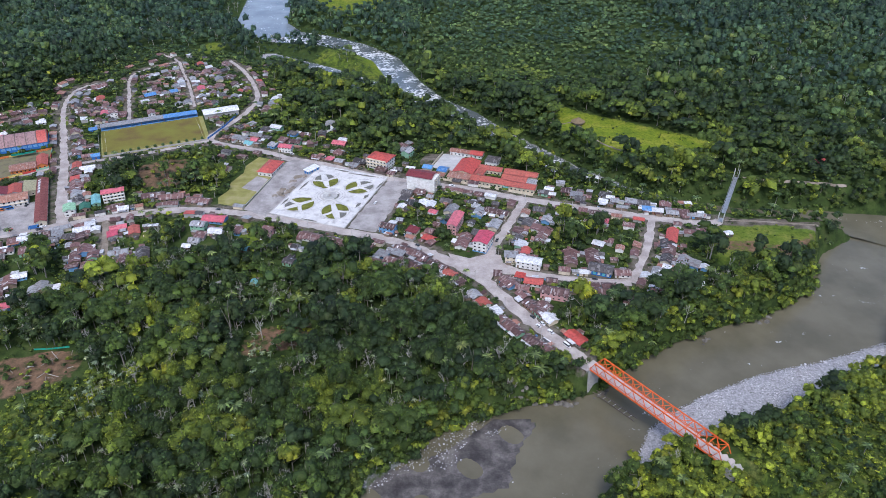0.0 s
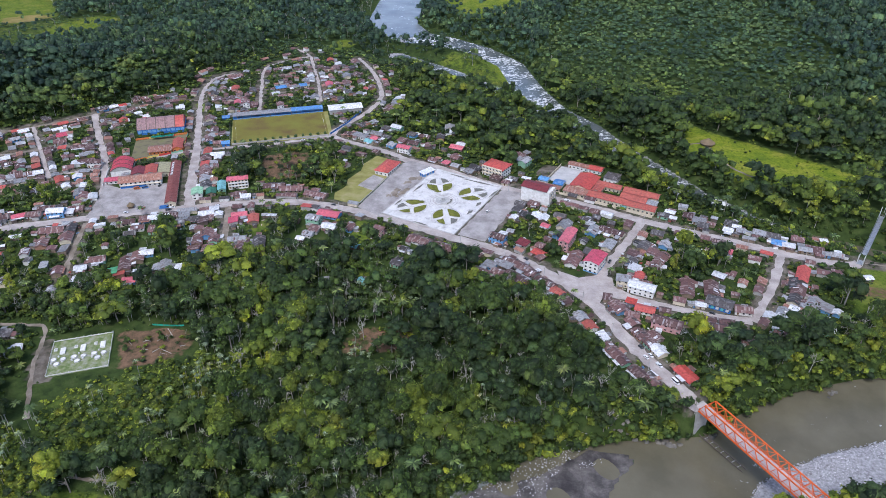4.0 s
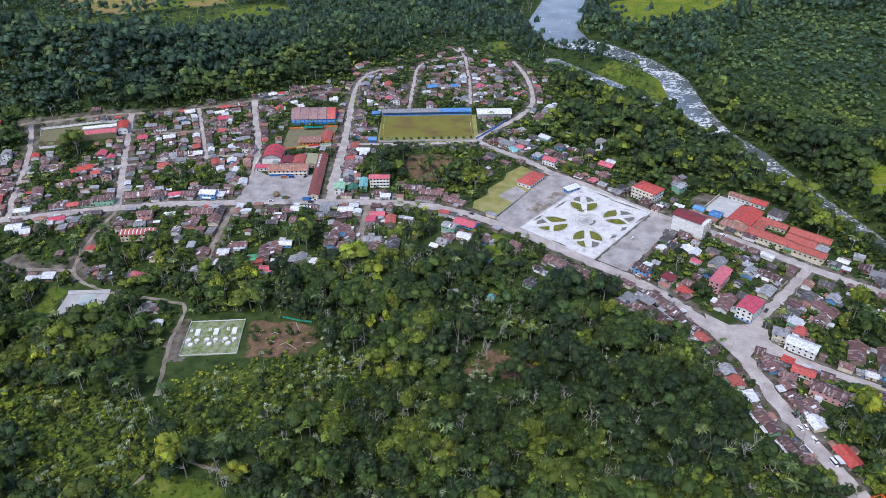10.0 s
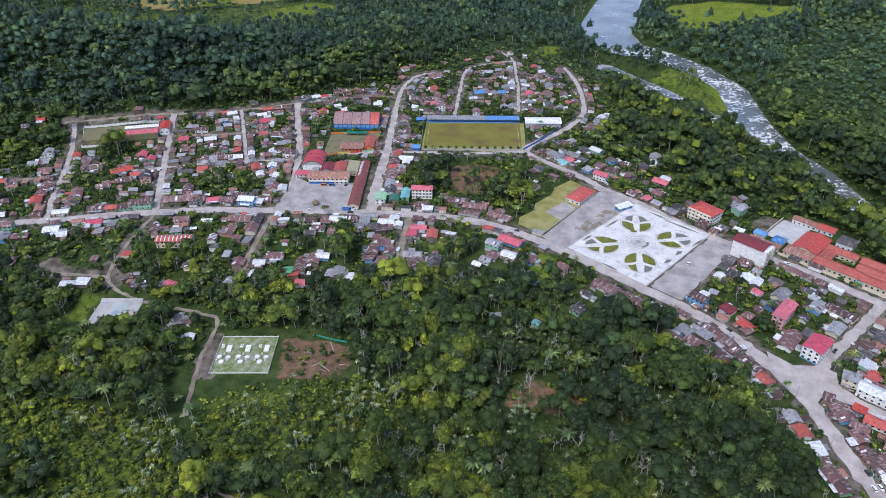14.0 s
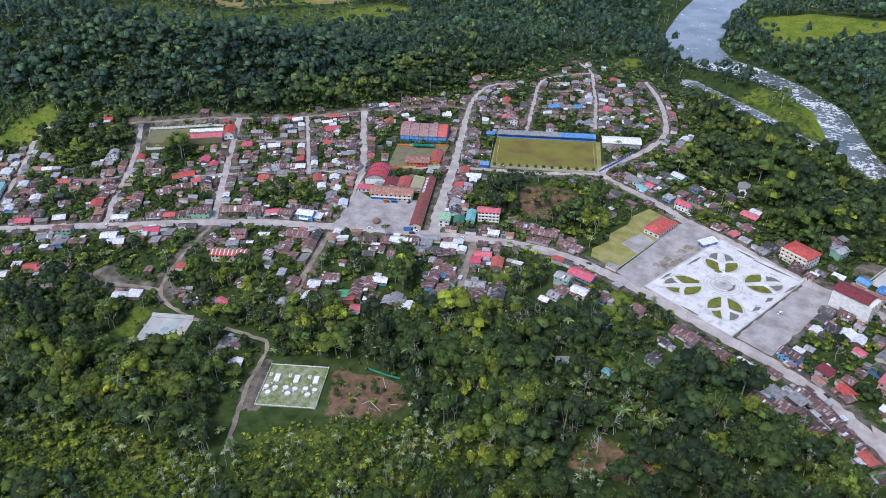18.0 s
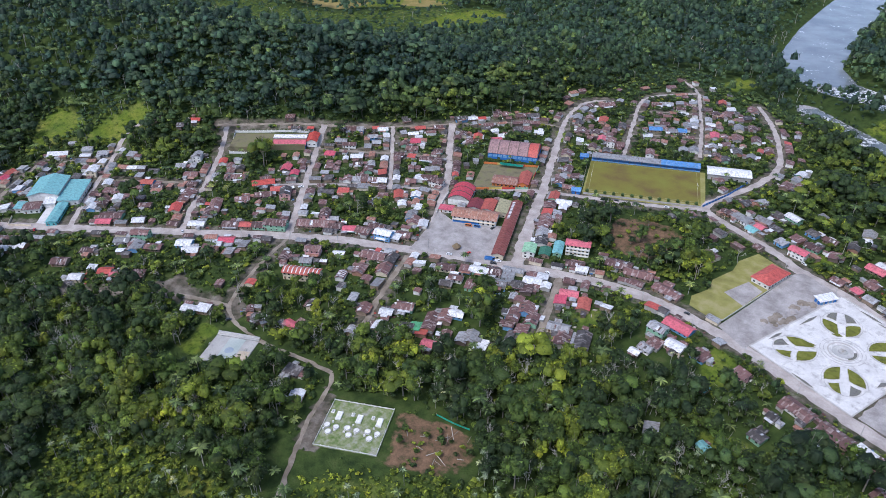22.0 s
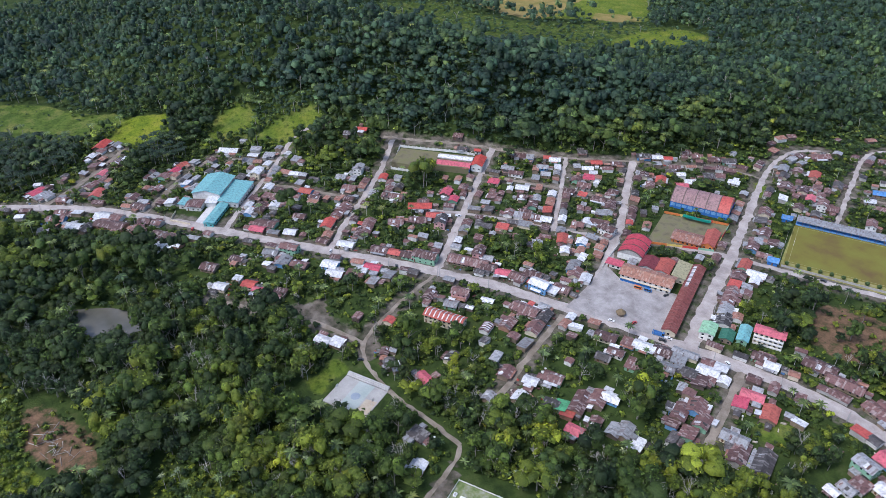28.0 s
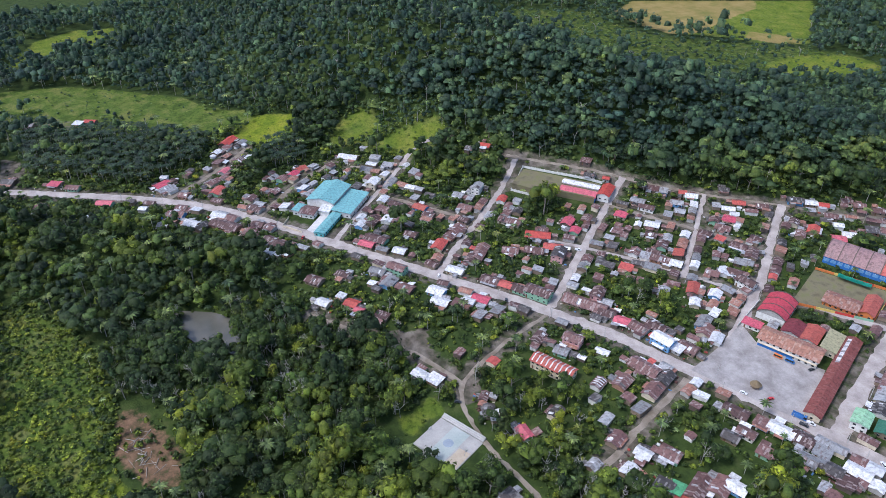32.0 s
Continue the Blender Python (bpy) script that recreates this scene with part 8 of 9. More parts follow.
# ---- trees and undergrowth ----
def cards(rng, centres, radii, n, size, up=0.35):
    """n folded leaf clumps over the skin of some blobs."""
    k = rng.integers(0, len(centres), n)
    d = rng.normal(size=(n, 3))
    d[:, 2] = np.abs(d[:, 2]) * 0.9 - 0.25
    d /= np.linalg.norm(d, axis=1)[:, None]
    p = centres[k] + d * radii[k] * rng.uniform(0.7, 1.16, (n, 1))
    nrm = d + rng.normal(0, 0.42, (n, 3)) + np.array((0, 0, up))
    nrm /= np.linalg.norm(nrm, axis=1)[:, None]
    t = np.cross(nrm, rng.normal(size=(n, 3)))
    t /= np.linalg.norm(t, axis=1)[:, None]
    s = np.cross(nrm, t)
    a = size * rng.uniform(0.6, 1.25, (n, 1))
    b = a * rng.uniform(0.38, 0.8, (n, 1))
    v = np.stack([p - t * a - nrm * a * 0.3, p + t * a * 0.8 - s * b, p + t * a * 0.8 + s * b], 1).reshape(-1, 3)
    return v, 3 * np.arange(n)[:, None] + np.arange(3)


def lump(c, r, rng, sides):
    """An uneven leaf mass, rounded above and open below."""
    k = np.arange(sides) * 2 * np.pi / sides
    low = np.column_stack([np.cos(k), np.sin(k), np.full(sides, -0.3)])
    high = np.column_stack([np.cos(k + np.pi / sides) * 0.74, np.sin(k + np.pi / sides) * 0.74, np.full(sides, 0.62)])
    v = np.concatenate([low, high]) * rng.uniform(0.74, 1.18, (2 * sides, 1)) * r
    a = rng.uniform(0, 6.283)
    v[:, :2] = v[:, :2] @ np.array(((math.cos(a), math.sin(a)), (-math.sin(a), math.cos(a))))
    f = []
    for i in range(sides):
        j = (i + 1) % sides
        f += [(i, j, sides + i), (j, sides + j, sides + i)]
    f += [(sides, sides + i, sides + i + 1) for i in range(1, sides - 1)]
    return c + v, np.array(f)


def blob_core(centres, radii, rng, sides=4, fill=0.9):
    return join([lump(c, r * fill, rng, sides) for c, r in zip(centres, radii)])


def crown(seed, r, h, base, blobs, n, size, spread=0.6, form=0):
    """A crown: blobs about a middle at base + h/2, with leaf clumps on them."""
    rng = np.random.default_rng(seed)
    ang = rng.uniform(0, 6.283, blobs)
    # broad and flat, upright, or a few loose masses
    r, h, spread = ((r, h, spread), (r * 1.2, h * 0.72, spread * 1.15), (r * 0.8, h * 1.25, spread), (r * 1.05, h, spread * 1.35))[form]
    rad = r * spread * np.sqrt(rng.uniform(0.05, 1, blobs))
    c = np.column_stack([np.cos(ang) * rad, np.sin(ang) * rad, base + h * rng.uniform(0.35, 0.75, blobs) + (1 - rad / r) * h * 0.15])
    rr = np.column_stack([r * rng.uniform(0.36, 0.6, blobs) * rng.uniform(0.85, 1.15, blobs) for _ in range(2)] + [h * rng.uniform(0.2, 0.42, blobs)])
    v, f = cards(rng, c, rr, n, size)
    return v, f, c, rr


def tube(a, b, r0, r1, sides=4):
    a, b = np.array(a, float), np.array(b, float)
    d = (b - a) / np.linalg.norm(b - a)
    s = np.cross(d, (0.3, 0.9, 0.1))
    s /= np.linalg.norm(s)
    u = np.cross(d, s)
    k = np.arange(sides) * 2 * np.pi / sides
    ring = np.cos(k)[:, None] * s + np.sin(k)[:, None] * u
    v = np.concatenate([a + ring * r0, b + ring * r1])
    i = np.arange(sides)
    j = (i + 1) % sides
    return v, np.concatenate([np.column_stack([i, j, j + sides]), np.column_stack([i, j + sides, i + sides])])


def join(pieces):
    vs, fs, off = [], [], 0
    for v, f in pieces:
        vs.append(v)
        fs.append(f + off)
        off += len(v)
    return np.concatenate(vs), np.concatenate(fs)


def trunk(seed, top, r, c):
    """A leaning tapered stem with limbs into the crown."""
    rng = np.random.default_rng(seed)
    mid = np.array((rng.normal(0, 0.3), rng.normal(0, 0.3), top * 0.55))
    ps = [tube((0, 0, -1), mid, r, r * 0.7), tube(mid, (mid[0] * 2, mid[1] * 2, top), r * 0.7, r * 0.35)]
    for q in c[:3]:
        ps.append(tube(mid + (0, 0, 0.1 * top), q, r * 0.42, r * 0.12, 3))
    return join(ps)


def palm(seed, top, fronds, long, tall=True):
    """A palm or banana plant: stem and arching leaves."""
    rng = np.random.default_rng(seed)
    ps = []
    for i in range(fronds):
        a = 6.283 * i / fronds + rng.uniform(-0.3, 0.3)
        rise, ln = rng.uniform(0.2, 0.9), long * rng.uniform(0.8, 1.15)
        wd = long * (0.15 if tall else 0.16)
        o = np.array((math.cos(a), math.sin(a), 0))
        s = np.array((-o[1], o[0], 0))
        pts = [np.array((0, 0, top)) + o * ln * u + np.array((0, 0, rise * ln * u * (1.15 - 1.35 * u))) for u in (0, 0.35, 0.7, 1)]
        ww = (0.25 * wd, wd, wd * 0.8, 0.08 * wd)
        v = np.array([q + s * w_ * e + np.array((0, 0, -abs(e) * w_ * 0.5)) for q, w_ in zip(pts, ww) for e in (-1, 0, 1)])
        f = np.array([q for k in range(3) for e in (0, 1) for q in ((3 * k + e, 3 * k + e + 1, 3 * k + e + 4), (3 * k + e, 3 * k + e + 4, 3 * k + e + 3))])
        ps.append((v, f))
    return join(ps)


def scatter(protos, which, pos, turn, scale, tints):
    """One big mesh of many turned and scaled copies of some shapes."""
    vs, fs, ts, off = [], [], [], 0
    for k, (pv, pf) in enumerate(protos):
        sel = np.nonzero(which == k)[0]
        if not len(sel):
            continue
        c, s = np.cos(turn[sel])[:, None], np.sin(turn[sel])[:, None]
        sx = scale[sel][:, None, :]
        v = np.stack([pv[:, 0] * c - pv[:, 1] * s, pv[:, 0] * s + pv[:, 1] * c, np.broadcast_to(pv[:, 2], (len(sel), len(pv)))], -1) * sx + pos[sel][:, None, :]
        f = pf[None] + (np.arange(len(sel)) * len(pv))[:, None, None] + off
        vs.append(v.reshape(-1, 3))
        fs.append(f.reshape(-1, 3))
        ts.append(np.repeat(tints[sel], len(pv)))
        off += len(sel) * len(pv)
    return np.concatenate(vs), np.concatenate(fs), np.concatenate(ts)


def hill_haze_of(x, y, z):
    """How far a tree takes the bluer dark greens rather than those of the light growth of the valley floor: by height
    as hill forest, by distance as haze put in the leaf colour.
    """
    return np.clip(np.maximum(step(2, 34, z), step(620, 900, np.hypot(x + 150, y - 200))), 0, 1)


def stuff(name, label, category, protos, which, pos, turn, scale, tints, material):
    v, f, t = scatter(protos, which, pos, turn, scale, tints + 8.0 * np.round(12 * hill_haze_of(*pos.T)))
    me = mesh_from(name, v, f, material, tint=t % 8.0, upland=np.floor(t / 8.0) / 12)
    me.polygons.foreach_set("use_smooth", np.ones(len(f), bool))
    return tagged(new(name, me), label, category, kind="stuff")


def with_core(cr, seed, sides=4, fill=0.9):
    v, f, c, rr = cr
    return join([(v, f), blob_core(c, rr, np.random.default_rng(seed), sides, fill)])


NEAR = [crown(100 + i, 5.4, 8.0, 2.6 + 0.8 * (i % 3), 7 + i % 3, 195, 0.66, 0.66, i % 4) for i in range(8)]
MID = [crown(200 + i, 5.8, 8.0, 3.2 + 0.8 * (i % 3), 5, 58, 0.82, 0.66, i % 4) for i in range(7)]
FAR = [crown(300 + i, 5.7, 9.5, 2.0, 2, 20, 1.0, 0.5, i % 4) for i in range(9)]
BUSH = [crown(400 + i, 2.2, 2.6, 0.0, 1, 12, 0.7, 0.3) for i in range(4)]
GARDEN = [crown(450 + i, 5.0, 6.5, 2.6, 4, 44, 0.9) for i in range(5)]
NEAR_P, MID_P, FAR_P, BUSH_P, GARDEN_P = [[with_core(c, 7 + i, 5 if g is NEAR else 4, 0.8 if g is NEAR else 0.88) for i, c in enumerate(g)] for g in (NEAR, MID, FAR, BUSH, GARDEN)]
FINE = [crown(500 + i, 5.4, 8.2, 2.8 + 0.8 * (i % 3), 10, 400, 0.52, 0.66, i % 4) for i in range(5)]
PALMS = [palm(600 + i, 8.0 + 1.5 * i, 13, 3.6) for i in range(3)]
BANANAS = [palm(620 + i, 1.6 + 0.4 * i, 8, 2.6, False) for i in range(3)]

tree_rng = np.random.default_rng(21)


def sample(spacing, jitter=0.5, x0=-1450, x1=770, y0=22, y1=1500):
    a, b = np.meshgrid(np.arange(x0, x1, spacing), np.arange(y0, y1, spacing))
    a[1::2] += spacing / 2
    return (a + tree_rng.uniform(-jitter, jitter, a.shape) * spacing).ravel(), (b + tree_rng.uniform(-jitter, jitter, b.shape) * spacing).ravel()


def look_up(grid, x, y):
    i = np.clip(((x - MX0) / MC).astype(int), 0, MW - 1)
    j = np.clip(((y - MY0) / MC).astype(int), 0, MH - 1)
    return grid[j, i]


def grow(grid, n):
    g = grid.copy()
    for _ in range(n):
        g[1:] |= g[:-1].copy()
        g[:-1] |= g[1:].copy()
        g[:, 1:] |= g[:, :-1].copy()
        g[:, :-1] |= g[:, 1:].copy()
    return g


# the part of the valley that the place shows
VALLEY = [(-60, 235), (40, 225), (240, 195), (400, 480), (500, 700), (740, 1150), (420, 1500), (-560, 1500), (-1300, 1250), (-1460, 700), (-1460, 60), (-700, 60), (-430, 80), (-290, 170)]
BEHIND = [(-340, 22), (-290, 170), (-60, 235), (40, 225), (260, 190), (200, 22)]
in_view = lambda x, y: inside(x, y, VALLEY) | inside(x, y, BEHIND)
blocked = grow(taken, 1)
for poly in (SLAB, CEMETERY):
    m_ = np.mean(poly, axis=0)
    no_tree |= inside(CX, CY, [tuple(m_ + (np.array(q) - m_) * (1.62 if poly is SLAB else 1.38)) for q in poly])
no_tree |= inside(CX, CY, [spot(KF, *q) for q in ((-8, -14), (34, -10), (34, -1), (-8, -2))])
no_tree |= inside(CX, CY, [(-332, 300), (-305, 292), (-262, 322), (-248, 300), (-296, 268), (-322, 282)])
wide_blocked = grow(taken, 2)
built = (near_street < np.where((CX > 15) & (CY < 432), 11, np.where((CX > -215) & (line_dist(CX, CY, AVENUE)[1] > 0), 20, 34))) & (height(CX, CY) < 4)
smooth_noise = lambda x, y, s: np.array([noise.noise((a / s, b / s, 3.7)) for a, b in zip(x, y)])
earthy = np.zeros(CX.shape, bool)
patchy = inside(CX, CY, SCRUBS[-2]) | inside(CX, CY, SCRUBS[-1]) | inside(CX, CY, [(-143, 355), (-126, 377), (-89, 386), (-76, 371), (-93, 350), (-130, 333)])
for poly in (RED_EARTH, *SCRUBS[:-2]):
    earthy |= inside(CX, CY, poly)
planted = inside(CX, CY, PLANTATION)
isle = inside(CX, CY, ISLAND)
palmy = inside(CX, CY, PALM_GROVES[0]) | inside(CX, CY, PALM_GROVES[1])
low_growth, half_open = np.zeros(CX.shape, bool), np.zeros(CX.shape, bool)
for poly in LOW:
    low_growth |= inside(CX, CY, poly)
for poly in OPEN:
    half_open |= inside(CX, CY, poly)

tx, ty = sample(7.6, 0.58)
scar = grow(earthy, 2)
ok = in_view(tx, ty) & ~look_up(scar, tx, ty) & ~look_up(wide_blocked, tx, ty) & ~look_up(no_tree, tx, ty) & ~look_up(clearing, tx, ty)
tx, ty = tx[ok], ty[ok]
town_here, soil_here, planted_here = look_up(built, tx, ty), look_up(earthy, tx, ty), look_up(planted, tx, ty)
d_av, s_av, _ = line_dist(tx, ty, AVENUE)
south_wood = (s_av > 0) & (d_av > 75)
chance = np.where(town_here & ~south_wood, 0.2, 0.95)
chance = np.where(soil_here, 0.1, np.where(look_up(patchy, tx, ty), 0.12, chance))
chance = np.where(look_up(isle, tx, ty), 0.35, chance)
chance = np.where(look_up(palmy, tx, ty), 0.3, chance)
chance = np.where(look_up(half_open, tx, ty), 0.2, chance)
chance = np.where(look_up(low_growth, tx, ty), np.where(tx < -430, 0.3, np.where((ty < 262) & (tx < -240), 0.2, 0.34)), chance)
ok = tree_rng.random(len(tx)) < chance * np.where(np.hypot(tx + 150, ty - 200) > 1150, 0.75, 1.0)
tx, ty, town_here, planted_here, south_wood = tx[ok], ty[ok], town_here[ok], planted_here[ok], south_wood[ok]
low_here = look_up(low_growth, tx, ty)
patch = smooth_noise(tx, ty, 60.0)
size = np.clip(tree_rng.lognormal(0, 0.32, len(tx)), 0.5, 1.8) * (1 + 0.3 * patch)
size = np.where(town_here & ~south_wood, size * 0.6, size)
size = np.where(planted_here, 0.55 + 0.35 * size, size)
size = np.where(low_here, size * 0.5, size)
size = np.where(look_up(half_open, tx, ty), size * 0.7, size)
size = np.where((height(tx, ty) > 8) & ~look_up(half_open, tx, ty), np.maximum(size, 0.9), size)
d_ck, s_ck, w_ck = line_dist(tx, ty, CREEK)
d_sa, _, w_sa = line_dist(tx, ty, SIDE_ARM)
size = np.where(((s_ck < 0) & (d_ck - w_ck < 30)) | (d_sa - w_sa < 22), size * np.where(ty < 780, 0.72, 0.5), size)
far_hill = np.clip((np.hypot(tx + 150, ty - 200) - 500) / 500, 0, 1)
size = size * (1 + 0.2 * far_hill)
tall = size * tree_rng.uniform(0.8, 1.25, len(tx)) * np.where(planted_here, 0.62, 1.0)
tint = np.clip(0.36 - 0.07 * step(-300, -380, tx) * step(430, 380, ty) + 0.42 * smooth_noise(tx, ty, 45.0) + tree_rng.normal(0, 1, len(tx)) * np.where(planted_here, 0.09, 0.22 - 0.11 * far_hill) - 0.05 * far_hill + np.where(planted_here, 0.12, 0) + np.where(low_here, 0.3, 0) + 0.05 * far_hill - 0.09 * step(-220, -120, tx) * step(470, 420, ty) - 0.09 * step(12, 40, height(tx, ty)) * (tx < -400) + np.where(look_up(isle, tx, ty), 0.22, 0), 0.02, 0.98)
tz = height(tx, ty)
pos = np.column_stack([tx, ty, tz])
turn = tree_rng.uniform(0, 6.283, len(tx))
scale = np.column_stack([size, size, tall])
# the walk passes over this line: trees by it are the fine ones
far_off = line_dist(tx, ty, [(0, 0), (-60, 120), (-160, 200)])[0]
lone = np.zeros(len(tx), bool)
order = np.argsort(line_dist(tx, ty, [(-330, 250), (-60, 330), (40, 380)])[0])
lone[order[:290]] = True   # the nearest stand as trees of their own
back = ~inside(tx, ty, VALLEY)
near = ~lone & (far_off < 430) & ~back
mid = ~lone & ~near & (far_off < 720) & ~back
far = ~lone & ~near & ~mid
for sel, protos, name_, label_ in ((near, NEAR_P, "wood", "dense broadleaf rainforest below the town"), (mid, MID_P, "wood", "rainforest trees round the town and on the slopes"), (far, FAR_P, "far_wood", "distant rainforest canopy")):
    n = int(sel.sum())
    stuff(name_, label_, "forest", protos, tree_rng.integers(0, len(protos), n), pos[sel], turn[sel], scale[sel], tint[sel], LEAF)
stems = [trunk(700 + i, 6.5, 0.33, c[2]) for i, c in enumerate(NEAR[:4])]
sel = near | (mid & (tree_rng.random(len(tx)) < 0.12))
n = int(sel.sum())
stuff("tree_trunks", "pale grey-brown trunks in the rainforest", "tree trunks", stems, tree_rng.integers(0, 4, n), pos[sel], turn[sel], scale[sel], tint[sel], BARK)

# single trees in the near wood
tree_protos = []
for i, (v, f, c, rr) in enumerate(FINE):
    fv, ff = with_core(FINE[i], 31 + i, 5, 0.8)
    tree_protos.append((mesh_from("trunk", *trunk(800 + i, 6.5, 0.3, c), PALE_BARK if i == 2 else BARK), [mesh_from("crown", fv, ff, LEAF, tint=np.full(len(fv), 0.2 + 0.14 * j)) for j in range(5)]))
for k in np.nonzero(lone)[0]:
    i, j = int(k) % 5, int(np.clip((tint[k] - 0.1) / 0.16, 0, 4))
    ob = thing("tree", ("pale-stemmed" if i == 2 else "broad-crowned") + " rainforest tree with " + ("dark", "dark", "mid", "fresh", "yellowish")[j] + " green leaves", "tree", 0, 0, 0, 0, group="trees below the town")
    ob.matrix_basis = Matrix.Translation(pos[k]) @ Matrix.Rotation(turn[k], 4, "Z") @ Matrix.Diagonal((*scale[k], 1))
    shared("trunk", tree_protos[i][0], ob, Matrix())
    shared("crown", tree_protos[i][1][j], ob, Matrix())

# bare trees
def bare_tree(seed, tall):
    rng = np.random.default_rng(seed)
    stem, limbs = [], []

    def grow_limb(p, d, ln, r, depth, out):
        q = p + d * ln
        out.append(tube(p, q, r, r * 0.65, 5 if depth < 2 else 4))
        if depth >= 4:
            return
        for _ in range(3 if depth else 4):
            e = d * 0.55 + rng.normal(0, 0.55, 3) + np.array((0, 0, 0.22))
            grow_limb(q, e / np.linalg.norm(e), ln * rng.uniform(0.55, 0.78), r * 0.58, depth + 1, limbs)
    grow_limb(np.array((0, 0, -1.0)), np.array((rng.normal(0, 0.06), rng.normal(0, 0.06), 1.0)), tall * 0.42, 0.34, 0, stem)
    return join(stem), join(limbs)


bare_meshes = []
for i in range(4):
    st_, li_ = bare_tree(900 + i, 15)
    bare_meshes.append((mesh_from("trunk", *st_, PALE_BARK), mesh_from("crown", *li_, PALE_BARK)))
pale_rng = np.random.default_rng(77)
extra = pale_rng.choice(np.nonzero(near & (tx > -420) & (tx < 60) & (ty < 470) & (ty > 200) & ~low_here)[0], 56, replace=False)
for i, (x, y) in enumerate([(tx[k], ty[k]) for k in extra] + list(((-249, 403), (-243, 418), (-228, 410), (-203, 437), (-249, 385), (-222, 398), (-486, 248), (-440, 280), (-428, 263), (-478, 254), (-201, 445), (-93, 335), (-66, 347), (-46, 338), (-134, 306), (-190, 330), (-160, 290), (-290, 395), (-120, 370), (-330, 390)))):
    ob = thing("bare_tree", "pale leafless tree standing out of the rainforest", "tree", x, y, at(x, y), 70 * i, "bare trees")
    ob.scale = (0.85 - 0.06 * (i % 5),) * 2 + (1.02 - 0.07 * (i % 4),) if i < 56 else (1.1 - 0.05 * (i % 4),) * 2 + (1.05 + 0.08 * (i % 3),)
    shared("trunk", bare_meshes[i % 4][0], ob, Matrix())
    shared("crown", bare_meshes[i % 4][1], ob, Matrix())

# thin pale branching stems that reach out of the crowns
def pale_stem(seed, depth_most, sides=3):
    rng = np.random.default_rng(seed)
    out = []

    def limb(p, d, ln, r, depth):
        q = p + d * ln
        out.append(tube(p, q, r, r * 0.7, sides))
        if depth < depth_most:
            for _ in range(3 if depth else 4):
                e = d * 0.6 + rng.normal(0, 0.5, 3) + np.array((0, 0, 0.3))
                limb(q, e / np.linalg.norm(e), ln * rng.uniform(0.42, 0.62), r * 0.62, depth + 1)
    limb(np.array((0, 0, -1.0)), np.array((rng.normal(0, 0.09), rng.normal(0, 0.09), 1.0)), 7.5, 0.26, 0)
    return join(out)


snags = [pale_stem(950 + i, 3) for i in range(6)]
n = 480
pick = pale_rng.choice(np.nonzero((near | lone) & ~low_here)[0], n, replace=False)
stuff("pale_stems", "thin pale branching stems that reach out of the crowns", "tree trunks", snags, pale_rng.integers(0, 6, n), pos[pick] + np.column_stack([pale_rng.normal(0, 3, (n, 2)), np.zeros(n)]), turn[pick], np.column_stack([pale_rng.uniform(0.6, 1.05, n)] * 2 + [pale_rng.uniform(0.8, 1.25, n)]), tint[pick], PALE_BARK)
snags = [pale_stem(970 + i, 1) for i in range(5)]
n = 1500
pick = pale_rng.choice(np.nonzero((far | mid) & ~planted_here & ~town_here & (hill_haze_of(tx, ty, tz) > 0.3) & ~back)[0], n, replace=False)
stuff("pale_stems", "slim pale trunks standing out of the hill forest", "tree trunks", snags, pale_rng.integers(0, 5, n), pos[pick] + np.column_stack([pale_rng.normal(0, 3, (n, 2)), np.zeros(n)]), turn[pick], np.column_stack([pale_rng.uniform(0.8, 1.5, n)] * 2 + [pale_rng.uniform(0.8, 1.5, n)]), tint[pick], PALE_BARK)

# star-leaved silvery pioneers in clumps through the near wood
STARS = [palm(640 + i, 5.5 + 1.5 * i, 9, 1.7, False) for i in range(3)]
qx, qy = sample(5.2, 0.6, -470, 90, 190, 480)
ok = inside(qx, qy, VALLEY) & ~look_up(blocked, qx, qy) & ~look_up(built | no_tree | scar, qx, qy)
qx, qy = qx[ok], qy[ok]
ok = (smooth_noise(qx + 900, qy, 26.0) > 0.22) & (tree_rng.random(len(qx)) < 0.75)
qx, qy = qx[ok], qy[ok]
n = len(qx)
s = tree_rng.uniform(0.8, 1.35, n)
stuff("silvery_plants", "silvery star-leaved pioneer trees in clumps", "plants", STARS, tree_rng.integers(0, 3, n), np.column_stack([qx, qy, height(qx, qy)]), tree_rng.uniform(0, 6.28, n), np.column_stack([s, s, s * 1.1]), np.clip(tree_rng.normal(0.45, 0.2, n), 0, 1), SILVER_LEAF)
stuff("silvery_plant_stems", "slim pale stems of the pioneer trees", "plants", [tube((0, 0, -1), (0.1, 0.1, 6.2), 0.16, 0.1, 3)], np.zeros(n, int), np.column_stack([qx, qy, height(qx, qy)]), np.zeros(n), np.column_stack([s, s, s]), np.full(n, 0.5), PALE_BARK)

# undergrowth between and in the gardens
bx, by = sample(4.6)
ok = in_view(bx, by) & ~look_up(blocked, bx, by) & ((line_dist(bx, by, [(0, 0), (-60, 120), (-300, 300)])[0] < 640) | look_up(half_open, bx, by))
bx, by = bx[ok], by[ok]
ok = inside(bx, by, VALLEY) & (tree_rng.random(len(bx)) < np.where(look_up(no_tree, bx, by), np.where(inside(bx, by, [(-300, 240), (-150, 240), (-150, 150), (-300, 150)]) | ((bx < -440) & (by < 160) & (bx > -700)) | look_up(isle, bx, by), 0.6, 0.16), np.where(look_up(low_growth, bx, by), 0.98, np.where(look_up(earthy | patchy, bx, by), 0.3, np.where(look_up(built, bx, by), 0.85, 0.2)))))
bx, by = bx[ok], by[ok]
n = len(bx)
